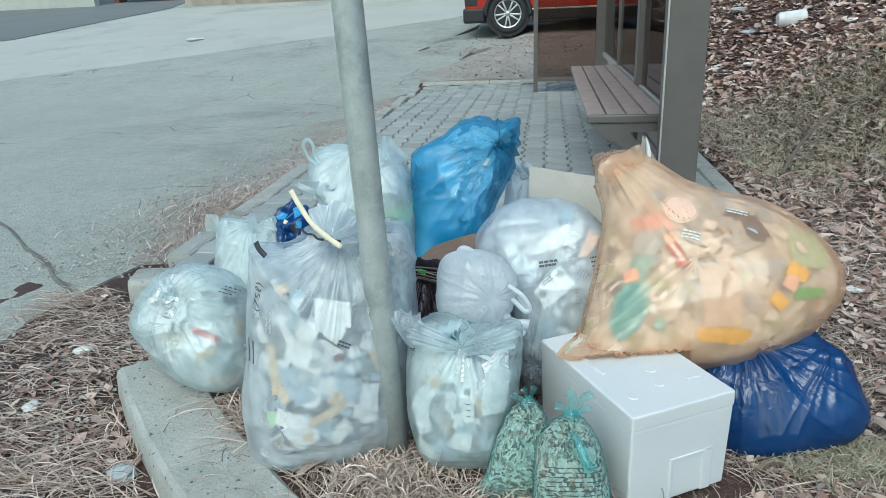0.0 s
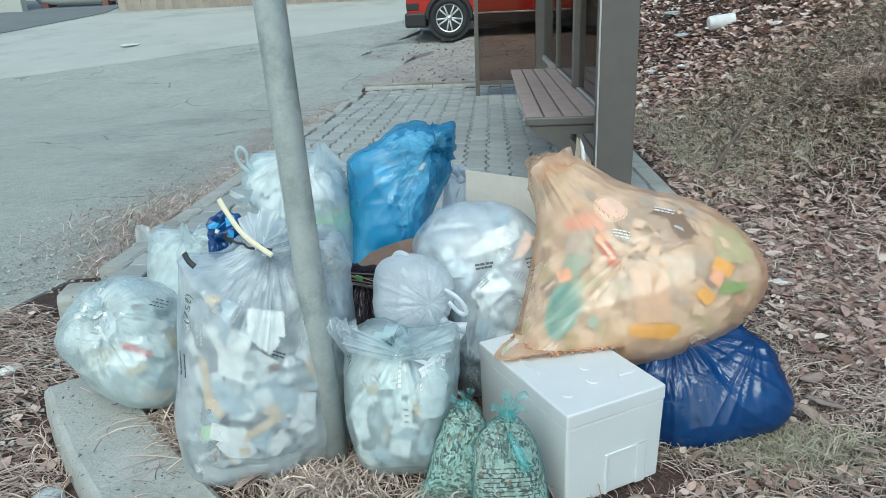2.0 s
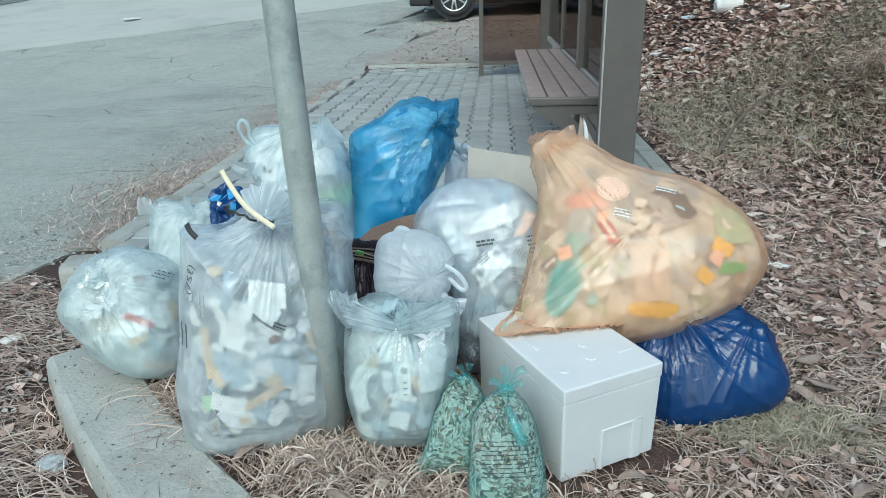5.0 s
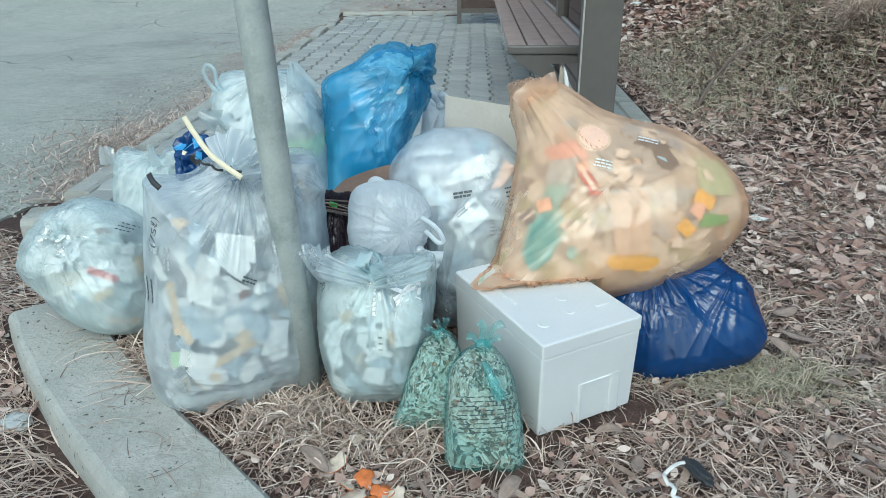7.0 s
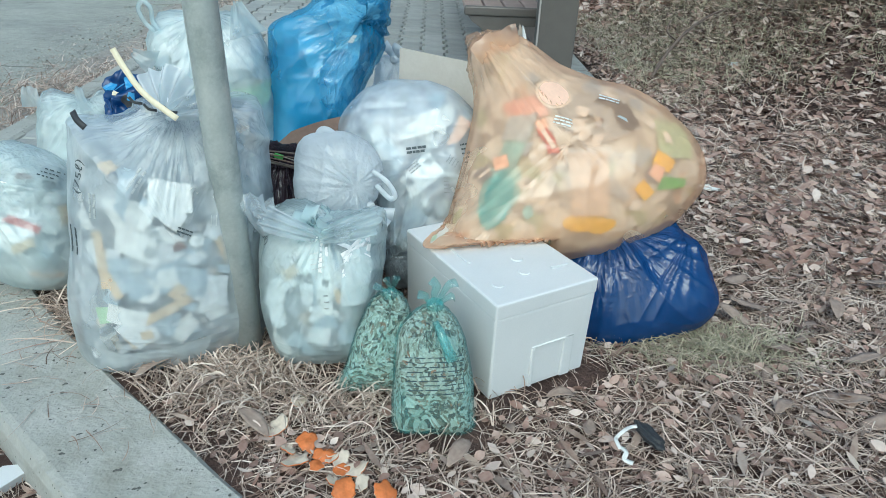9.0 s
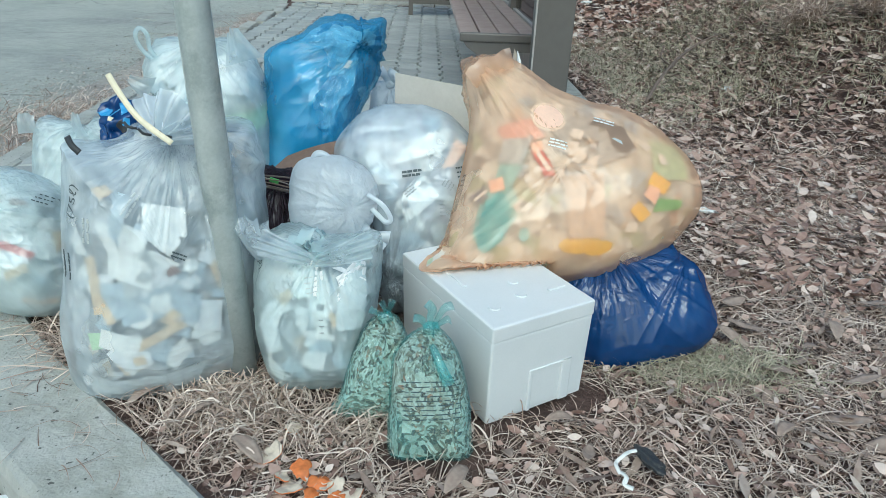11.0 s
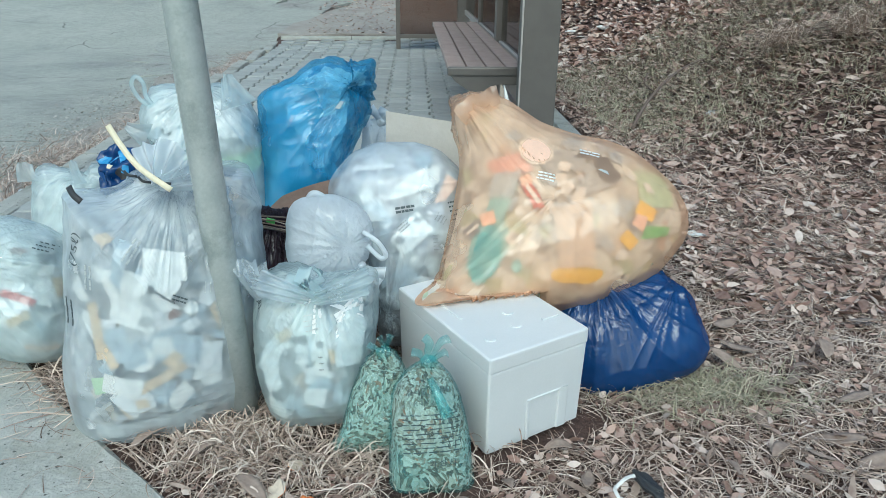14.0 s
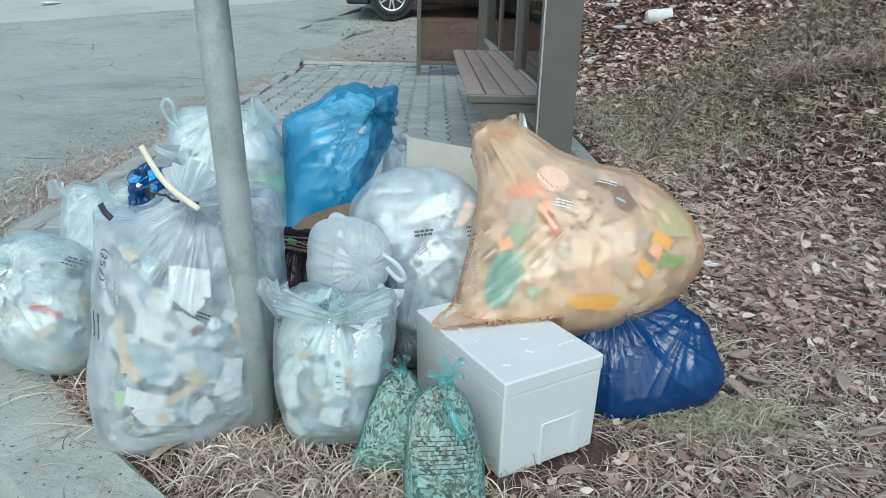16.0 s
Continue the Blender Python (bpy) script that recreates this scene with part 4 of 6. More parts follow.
# small bag behind
b3 = Bag("small pale mint shopping bag on the paving edge", (-0.985, 2.05, 0.215), 20,
         [(-0.124, 0.101), (-0.094, 0.174), (-0.041, 0.162), (0.03, 0.156), (0.059, 0.18), (0.11, 0.125), (0.131, 0.0), (0.125, -0.154), (0.0, -0.216), (-0.112, -0.154)],
         0.09, 0.09, 31, "film_mint", "mix_tissue", folds=[(0.03, 0.15, 20, 0.010, 0.06)])
b3.flap((-1.07, 1.99, 0.36), (-1.075, 2.0, 0.415), 0.06, 0.045, "film_mint", (0, -1, 0), 0.006, 1.0)
b3.flap((-0.915, 1.97, 0.36), (-0.925, 1.97, 0.43), 0.035, 0.022, "film_mint", (0, -1, 0), 0.004, 1.0)

packet = Bag("crumpled dark blue foil snack packet", (-0.67, 1.66, 0.49), 20, [(-0.05, 0.0), (-0.04, 0.045), (0.0, 0.055), (0.05, 0.04), (0.05, -0.03), (0.03, -0.06), (-0.03, -0.055)],
             0.025, 0.03, 33, "film_navy", None, "", "packet", "snack_packet", lump=0.024, lump_scale=36, crease=0.016, na=120, nr=24, ground=0.4)
for u, v, s, m in ((-0.02, 0.02, 0.045, "blue"), (0.025, 0.03, 0.03, "blue"), (0.02, -0.01, 0.03, "dark"), (-0.025, -0.02, 0.035, "navy"), (-0.005, 0.005, 0.014, "cream"), (0.03, 0.0, 0.02, "blue")):
    packet.scrap("printed_facet", u, v, s, s * 0.7, m, 40 * s * 100, -0.0012, "torn")

b5 = Bag("white translucent carrier bag with green packaging inside", (-0.58, 2.05, 0.35), 15,
         [(-0.181, 0.188), (-0.145, 0.262), (-0.051, 0.272), (0.075, 0.268), (0.137, 0.205), (0.166, 0.091), (0.165, -0.1), (0.14, -0.3), (0.0, -0.36), (-0.14, -0.3), (-0.16, -0.1), (-0.145, 0.072), (-0.155, 0.143)],
         0.14, 0.14, 41, "film_mint", "mix_tissue", folds=[(0.0, 0.26, 22, 0.012, 0.10)], lump=0.012)
b5.scrap("green_wrapper", 0.135, 0.045, 0.14, 0.06, "lime", 15, 0.0022, "torn")
b5.scrap("green_wrapper", 0, 0.06, 0.06, 0.03, "lime", -5, 0.0022, "torn")
b5.litter(16, ["paper", "white", "white", "grey_blue"], (0.04, 0.09), ((-0.13, 0.13), (0.05, 0.22)))
b5.handle([(-0.70, 2.0, 0.57), (-0.728, 2.0, 0.595), (-0.742, 2.0, 0.63), (-0.728, 2.0, 0.652), (-0.71, 2.0, 0.635), (-0.708, 2.0, 0.60), (-0.69, 2.0, 0.57)], 0.012, "film_mint")
b5.flap((-0.45, 1.97, 0.58), (-0.475, 1.97, 0.665), 0.11, 0.03, "film_mint", (0, -1, 0), 0.008, 1.5)
b5.flap((-0.70, 1.95, 0.50), (-0.755, 1.95, 0.53), 0.08, 0.03, "film_mint", (0, -1, 0), 0.006, 1.5)

b6 = Bag("bright blue translucent plastic rubbish bag standing on end", (-0.262, 2.12, 0.41), 20,
         [(-0.185, 0.101), (-0.159, 0.171), (-0.055, 0.24), (0.041, 0.283), (0.105, 0.272), (0.168, 0.287), (0.174, 0.23), (0.147, 0.101), (0.10, 0.0), (0.06, -0.15), (0.02, -0.38), (-0.1, -0.42), (-0.17, -0.38), (-0.175, -0.1)],
         0.15, 0.13, 61, "film_blue", "mix_blue", folds=[(0.12, 0.18, 14, 0.018, 0.2)], lump=0.020, lump_scale=6, crease=0.006)
b6.scrap("white_wrapper", -0.045, 0.105, 0.055, 0.05, "white", 5, 0.0014, "torn")
b6.scrap("white_wrapper", -0.024, 0.070, 0.042, 0.09, "white", 12, 0.0012, "torn")
b6.scrap("white_wrapper", -0.016, 0.030, 0.024, 0.05, "white", 10, 0.0012, "torn")
b6.scrap("white_wrapper", 0.059, 0.117, 0.13, 0.03, "grey", 26, 0.0014, "torn")
b6.scrap("pale_wrapper", 0.03, 0.095, 0.08, 0.022, "paper", 14, 0.0020, "torn")
b6.scrap("pale_wrapper", -0.085, 0.150, 0.13, 0.05, "grey_blue", 25, 0.0024, "torn")
b6.scrap("pale_wrapper", 0.0, 0.175, 0.12, 0.05, "grey_blue", 20, 0.0030, "torn")

b7 = Bag("large clear bag full of crumpled plastic packaging", (-0.02, 1.8, 0.25), 25,
         [(-0.187, 0.143), (-0.132, 0.225), (-0.051, 0.262), (0.03, 0.264), (0.127, 0.234), (0.191, 0.146), (0.195, -0.02), (0.13, -0.18), (0.04, -0.27), (-0.04, -0.275), (-0.075, -0.17), (-0.10, -0.07), (-0.161, 0.03)],
         0.15, 0.15, 71, "film_clear", "mix_dark", folds=[(-0.03, -0.2, 18, 0.008, 0.12)], lump=0.012, crease=0.005)
b7.scrap("carton", 0.034, 0.006, 0.105, 0.066, "paper", 42, 0.0018)
b7.scrap("printed_carton", 0.052, 0.040, 0.026, 0.024, "grey", 0, 0.0010, "round")
b7.scrap("printed_carton", 0.052, 0.040, 0.017, 0.015, "slate", 0, 0.0002, "round")
b7.scrap("printed_carton", 0.008, -0.009, 0.026, 0.024, "grey", 0, 0.0010, "round")
b7.scrap("printed_carton", 0.008, -0.009, 0.017, 0.015, "slate", 0, 0.0002, "round")
b7.bars(3, 0.012, 0.032, 0.034, 0.003, 0.007, "slate", 42)
b7.scrap("dark_print", -0.072, -0.010, 0.014, 0.042, "dark", -25, 0.0022, "torn")
b7.scrap("white_card", -0.051, -0.035, 0.046, 0.036, "paper", -35, 0.0014)
b7.scrap("white_card", 0.033, 0.129, 0.098, 0.05, "paper", 20, 0.0020, "torn")
b7.scrap("white_strip", -0.061, 0.181, 0.11, 0.015, "white", 4, 0.0012)
b7.scrap("beige_wrapper", 0.127, 0.122, 0.032, 0.08, "pink_pale", -32, 0.0022, "torn")
b7.scrap("white_card", 0.046, -0.058, 0.02, 0.022, "paper", 45, 0.0012, "torn")
b7.bars(2, 0.02, 0.075, 0.05, 0.006, 0.010, "ink", 8)
b7.bars(4, 0.100, 0.052, 0.022, 0.003, 0.008, "slate", 60)
b7.bars(5, 0.139, 0.090, 0.024, 0.004, 0.011, "ink", 15)
b7.bars(5, 0.097, 0.005, 0.016, 0.0025, 0.009, "slate", 5)
b7.litter(44, ["white", "paper", "grey", "grey_blue", "white", "slate", "grey", "grey_blue"], (0.02, 0.06), ((-0.14, 0.17), (-0.17, 0.2)))

b8 = Bag("small round white carrier bag tied by its handles", (-0.18, 1.6, 0.34), 25,
         [(-0.100, 0.006), (-0.088, 0.068), (-0.045, 0.098), (0.025, 0.096), (0.078, 0.072), (0.106, 0.023), (0.10, -0.035), (0.06, -0.10), (-0.034, -0.11), (-0.09, -0.07)],
         0.085, 0.085, 81, "film_milk", None, folds=[(0.055, -0.03, 17, 0.006, 0.08)], lump=0.007, crease=0.005)
b8.handle([(0.0 - 0.095, 1.545, 0.375), (-0.06, 1.53, 0.355), (-0.042, 1.525, 0.325), (-0.055, 1.525, 0.318), (-0.085, 1.535, 0.345)], 0.011, "film_milk")
b8.handle([(-0.225, 1.60, 0.415), (-0.215, 1.60, 0.445), (-0.195, 1.60, 0.445), (-0.17, 1.60, 0.42)], 0.016, "film_milk")
b8.tuft(0.075, -0.07, 0.05, 0.03, 150, 3, "film_milk", spread_angle=40)

b9 = Bag("knotted white translucent bag with flattened cartons", (-0.2, 1.44, 0.18), 10,
         [(-0.133, -0.004), (-0.121, 0.10), (-0.079, 0.145), (0.002, 0.148), (0.082, 0.134), (0.142, 0.135), (0.137, 0.002), (0.12, -0.11), (0.095, -0.20), (0.0, -0.22), (-0.08, -0.21), (-0.118, -0.134)],
         0.135, 0.11, 91, "film_mint", "mix_white", folds=[(0.02, 0.14, 24, 0.011, 0.08)], lump=0.006, crease=0.0035, p=3.6, wrap=0.12)
b9.tuft(0.02, 0.148, 0.055, 0.06, -40, 5, "film_mint", spread_angle=60)
b9.flap((-0.185, 1.33, 0.312), (-0.065, 1.34, 0.352), 0.025, 0.060, "film_mint")
b9.flap((-0.19, 1.335, 0.312), (-0.300, 1.345, 0.350), 0.025, 0.055, "film_white")
b9.flap((-0.185, 1.34, 0.312), (-0.17, 1.30, 0.345), 0.02, 0.07, "film_mint", (0, -1, 1))
b9.flap((-0.29, 1.36, 0.30), (-0.325, 1.37, 0.385), 0.03, 0.05, "film_white", (0, -1, 0), 0.006, 1.5)
b9.tuft(-0.1, 0.115, 0.06, 0.035, -10, 2, "film_white", spread_angle=15)
b9.scrap("carton", -0.002, 0.078, 0.052, 0.10, "paper", 13, 0.0018)
b9.scrap("carton", 0.024, 0.035, 0.050, 0.11, "white", 10, 0.0022)
b9.scrap("carton_flap", 0.028, -0.012, 0.024, 0.085, "paper", 3, 0.0012)
b9.scrap("carton_seal", 0.027, 0.014, 0.016, 0.015, "slate", 0, 0.0004, "round")
b9.bars(3, 0.030, -0.012, 0.012, 0.0022, 0.014, "slate", 3)
b9.bars(4, 0.008, 0.075, 0.03, 0.002, 0.010, "grey", 13)
b9.scrap("white_panel", 0.094, 0.035, 0.072, 0.15, "white", -2, 0.0014)
b9.scrap("card_scrap", 0.053, -0.012, 0.014, 0.03, "beige", 10, 0.0016)
b9.scrap("card_scrap", -0.045, 0.03, 0.03, 0.03, "beige", 40, 0.0036, "torn")
b9.litter(26, ["paper", "white", "grey_blue", "white", "grey_blue", "grey"], (0.025, 0.055), ((-0.1, 0.1), (-0.15, 0.09)))
b9.print_text("(20ℓ)", -0.105, 0.095, 0.022, -35)

b10 = Bag("swollen orange translucent rubbish bag lying on the foam box", (0.36, 1.70, 0.37), 42,
          [(-0.248, 0.312), (-0.193, 0.327), (-0.131, 0.325), (-0.055, 0.273), (0.048, 0.221), (0.209, 0.171), (0.302, 0.089), (0.349, 0.01), (0.346, -0.067), (0.296, -0.135), (0.227, -0.194), (0.101, -0.245), (-0.02, -0.265), (-0.10, -0.295), (-0.21, -0.335), (-0.335, -0.385), (-0.305, -0.26), (-0.245, -0.03), (-0.219, 0.152)],
          0.13, 0.15, 101, "film_orange", "mix_orange", folds=[(-0.23, 0.30, 26, 0.012, 0.12), (-0.30, -0.24, 20, 0.009, 0.10)], lump=0.010, lump_scale=6, crease=0.0030, p=2.4, ground=0.05, fill_depth=0.010, fill_shrink=0.96, rest=((0.188, 1.437), 0.51, (0.150, 0.210), 0.2405))
b10.scrap("lid_rim", -0.042, 0.106, 0.086, 0.084, "paper", 0, 0.0008, "round")
b10.scrap("cup_lid", -0.042, 0.106, 0.072, 0.070, "pink_pale", 0, -0.0002, "round")
b10.scrap("green_bottle", -0.176, -0.155, 0.072, 0.150, "teal", -14, 0.0065, "round")
b10.scrap("green_wrapper", -0.172, -0.140, 0.095, 0.17, "teal_pale", -16, 0.0080, "round")
b10.scrap("green_bottle", -0.142, -0.025, 0.055, 0.15, "teal_pale", -16, 0.0065, "torn")
b10.scrap("blue_wrapper", -0.125, 0.025, 0.05, 0.06, "grey_blue", -16, 0.0026, "torn")
b10.scrap("paper_tag", -0.165, -0.064, 0.034, 0.034, "pink_pale", 12, 0.0010)
b10.scrap("red_wrapper", -0.066, 0.002, 0.022, 0.05, "red", 32, 0.0014, "torn")
b10.scrap("red_wrapper", -0.050, -0.030, 0.022, 0.035, "red", 14, 0.0018, "torn")
b10.scrap("white_wrapper", -0.060, -0.006, 0.010, 0.05, "paper", 30, 0.0008, "torn")
b10.scrap("orange_wrapper", -0.072, 0.026, 0.028, 0.026, "pink_pale", 20, 0.0012)
b10.scrap("pink_wrapper", -0.105, 0.068, 0.085, 0.045, "pink", 12, 0.0060, "torn")
b10.scrap("pink_wrapper", -0.125, 0.040, 0.04, 0.04, "pink", -20, 0.0032, "torn")
b10.scrap("black_wrapper", 0.120, 0.056, 0.052, 0.052, "dark", 14, 0.0008, "torn")
b10.scrap("black_wrapper", 0.130, 0.028, 0.034, 0.014, "dark", -10, 0.0012, "torn")
b10.scrap("white_wrapper", 0.118, 0.050, 0.006, 0.022, "grey", 60, -0.0002, "torn")
b10.scrap("grey_carton", 0.112, 0.040, 0.085, 0.085, "grey", 20, 0.0048, "torn")
b10.scrap("grey_carton", 0.030, 0.085, 0.10, 0.06, "grey", -10, 0.0042, "torn")
b10.scrap("printed_label", 0.091, 0.101, 0.062, 0.024, "dark", -17, 0.0018, "torn")
b10.bars(2, 0.091, 0.106, 0.05, 0.004, 0.009, "white", -17)
b10.scrap("green_wrapper", 0.236, -0.096, 0.062, 0.034, "green", 8, 0.0012, "torn")
b10.scrap("orange_wrapper", 0.213, -0.050, 0.050, 0.036, "yellow", -25, 0.0016)
b10.scrap("orange_wrapper", 0.165, -0.119, 0.042, 0.034, "yellow", -38, 0.0016)
b10.scrap("white_wrapper", 0.195, -0.075, 0.030, 0.028, "pink_pale", -30, 0.0012, "torn")
b10.scrap("dark_wrapper", 0.178, -0.082, 0.030, 0.024, "slate", -30, 0.0016, "torn")
b10.scrap("blue_wrapper", 0.152, -0.047, 0.040, 0.050, "grey_blue", -28, 0.0014, "torn")
b10.scrap("green_wrapper", 0.24, 0.030, 0.12, 0.11, "lime", 0, 0.0090, "torn")
b10.scrap("yellow_tub", 0.03, -0.20, 0.10, 0.045, "yellow", 10, 0.010, "round")
b10.scrap("yellow_tub", 0.075, -0.205, 0.07, 0.035, "yellow", 18, 0.012, "round")
b10.scrap("beige_wrapper", 0.034, -0.089, 0.070, 0.15, "pith", 4, 0.0034, "torn")
b10.scrap("printed_wrapper", -0.024, 0.031, 0.050, 0.028, "grey", -15, 0.0020, "torn")
b10.bars(3, -0.022, 0.040, 0.044, 0.0035, 0.008, "paper", -15)
b10.scrap("white_wrapper", 0.022, 0.062, 0.028, 0.026, "paper", -20, 0.0012)
b10.scrap("foil_strip", -0.206, -0.078, 0.040, 0.010, "slate", 30, 0.0014, "torn")
b10.scrap("foil_strip", -0.204, -0.088, 0.036, 0.006, "paper", 30, 0.0010, "torn")
b10.scrap("foil_strip", -0.200, -0.097, 0.030, 0.010, "slate", 30, 0.0014, "torn")
b10.scrap("blue_wrapper", -0.105, -0.185, 0.024, 0.032, "teal_pale", 0, 0.0016, "round")
b10.litter(56, ["paper", "paper", "grey", "pith", "paper", "grey", "grey_blue"], (0.012, 0.045), ((-0.12, 0.24), (-0.17, 0.15)))
for k in range(36):
    b10.scrap("dark_speck", b10.rng.uniform(-0.06, 0.2), b10.rng.gauss(-0.05, 0.07), b10.rng.uniform(0.003, 0.012), b10.rng.uniform(0.002, 0.006), b10.rng.choice(["slate", "rust", "slate", "dark"]), b10.rng.uniform(0, 180), 0.0014, "torn")

b10.flap((0.20, 1.80, 0.588), (0.172, 1.80, 0.640), 0.10, 0.125, "film_orange", (0, -1, 0.3), 0.006, 1.5, "loose rim of the bag")

b11 = Bag("glossy navy blue rubbish bag slumped on the dry grass", (0.56, 1.60, 0.12), 30,
          [(-0.20, 0.03), (-0.09, 0.09), (0.066, 0.118), (0.142, 0.076), (0.187, -0.01), (0.197, -0.08), (0.15, -0.15), (0.003, -0.19), (-0.123, -0.197), (-0.22, -0.103)],
          0.13, 0.13, 111, "film_navy", None, folds=[(-0.09, 0.10, 12, 0.013, 0.20), (0.10, 0.09, 10, 0.008, 0.16)], lump=0.014, lump_scale=6, crease=0.003, ground=-0.012)

b12 = Bag("small green food waste bag tied at the top", (0.055, 1.19, 0.1), 20,
          [(-0.082, 0.023), (-0.073, 0.085), (-0.04, 0.125), (-0.012, 0.142), (0.008, 0.142), (0.045, 0.092), (0.07, 0.016), (0.080, -0.06), (0.075, -0.13), (0.0, -0.14), (-0.078, -0.13)],
          0.06, 0.06, 121, "film_green", "mix_food", "food waste bags", fill_depth=0.006, folds=[(-0.005, 0.135, 22, 0.007, 0.05)], lump=0.004, lump_scale=18, crease=0.0025, p=3.6)
b12.tuft(-0.005, 0.132, 0.042, 0.022, 15, 4, "film_green", spread_angle=75)
part("tail", ribbon([(0.05, 1.17, 0.225), (0.062, 1.15, 0.21), (0.075, 1.135, 0.185), (0.085, 1.13, 0.165)], 0.022, 0.0012, (0, -1, 0.4), 16, (0.5, 1.1), 0.4), "film_green", b12.base)
b12.print_text("1ℓ", -0.010, 0.102, 0.012, 3)
b12.print_text("음식물 종량제", -0.008, 0.084, 0.0135, 4)
b12.print_text("음식물 쓰레기", -0.005, 0.062, 0.0095, 3)
b12.bars(9, -0.004, 0.040, 0.112, 0.0018, 0.0088, "ink", 3)
b12.print_text("화 성 시", 0.020, -0.052, 0.0155, 4)
b13 = Bag("small greenish food waste bag slumped behind another", (-0.05, 1.30, 0.09), 20,
          [(-0.082, -0.050), (-0.058, 0.037), (-0.026, 0.094), (0.006, 0.114), (0.040, 0.098), (0.066, 0.008), (0.072, -0.11), (-0.02, -0.12), (-0.100, -0.11)],
          0.05, 0.05, 131, "film_green", "mix_food", "food waste bags", fill_depth=0.006, folds=[(0.012, 0.10, 18, 0.006, 0.05)], lump=0.004, lump_scale=18, crease=0.0025)
b13.tuft(0.008, 0.102, 0.035, 0.02, -25, 3, "film_green", spread_angle=35)

b14 = Bag("black plastic bag crumpled between the others", (-0.33, 1.72, 0.22), 20,
          [(-0.085, 0.13), (-0.002, 0.15), (0.077, 0.134), (0.093, 0.071), (0.09, -0.1), (0.05, -0.22), (-0.07, -0.22), (-0.10, -0.05)],
          0.06, 0.07, 141, "film_black", None, lump=0.012, crease=0.008, folds=[(0.0, 0.13, 18, 0.008, 0.1)])
b15 = Bag("small white bag behind the clear one", (-0.08, 2.25, 0.28), 12,
          [(-0.06, 0.17), (-0.029, 0.20), (0.02, 0.20), (0.06, 0.12), (0.08, -0.1), (0.06, -0.28), (-0.06, -0.28), (-0.085, -0.05)],
          0.06, 0.06, 151, "film_milk", None, folds=[(0, 0.19, 16, 0.008, 0.08)])
b15.tuft(0.0, 0.19, 0.04, 0.035, 10, 3, "film_milk", spread_angle=40)


# ---- foam box ----
def foam_box():
    e = thing("foam_box", (0.182, 1.478, 0), "white expanded foam box with a lid, on dry grass", "box")
    a = 0.51
    m = Matrix.Translation((0.188, 1.437, 0)) @ Matrix.Rotation(a, 4, "Z")
    w, dpt, h = 0.257, 0.377, 0.204

    def tapered(z0, z1, s0, s1, bev):
        bm = bmesh.new()
        bmesh.ops.create_cube(bm, size=1)
        for v in bm.verts:
            s = s1 if v.co.z > 0 else s0
            v.co = Vector((v.co.x * w * s, v.co.y * dpt * s, z1 if v.co.z > 0 else z0))
        bmesh.ops.bevel(bm, geom=bm.edges[:], offset=bev, segments=3, affect="EDGES", profile=0.6)
        return bm
    body = tapered(0.002, h, 0.972, 0.994, 0.008)
    bmesh.ops.transform(body, matrix=m, verts=body.verts)
    part("body", body, "foam", e, smooth=False)
    # moulded frame round a recess on the short side
    for x0, x1, z0, z1 in ((-0.04, -0.03, 0.0, 0.105), (0.045, 0.072, 0.0, 0.108), (-0.04, 0.072, 0.098, 0.108)):
        bm = span((x0 + 0.012, -dpt / 2 * 0.985 - 0.003, z0 + 0.006), (x1 + 0.012, -dpt / 2 * 0.96 + 0.004, z1), 0.003)
        bmesh.ops.transform(bm, matrix=m, verts=bm.verts)
        part("moulded_rib", bm, "foam", e)
    lid = tapered(h - 0.004, 0.236, 1.0, 0.998, 0.006)
    bmesh.ops.transform(lid, matrix=m, verts=lid.verts)
    part("lid", lid, "foam", e)
    for x, y, sx, sy in ((0.095, 0.05, 0.008, 0.10), (-0.085, 0.03, 0.008, 0.10), (0.085, -0.11, 0.045, 0.008)):
        bm = span((x - sx / 2, y - sy / 2, 0.2355), (x + sx / 2, y + sy / 2, 0.2395), 0.0015)
        bmesh.ops.transform(bm, matrix=m, verts=bm.verts)
        part("lid_rib", bm, "foam", e)
    for x, y in ((0.0, -0.10), (0.02, -0.045), (-0.08, -0.12)):
        bm = bmesh.new()
        bmesh.ops.create_cone(bm, segments=24, radius1=0.013, radius2=0.012, depth=0.003, cap_ends=True, matrix=m @ Matrix.Translation((x, y, 0.237)))
        part("moulding_mark", bm, "foam", e)
    for k in range(3):
        bm = span((0.0 + k * 0.022, 0.035, 0.2362), (0.016 + k * 0.022, 0.041 + 0.003 * (k % 2), 0.2368))
        bmesh.ops.transform(bm, matrix=m, verts=bm.verts)
        part("print_bar", bm, "card_brown", e)


foam_box()


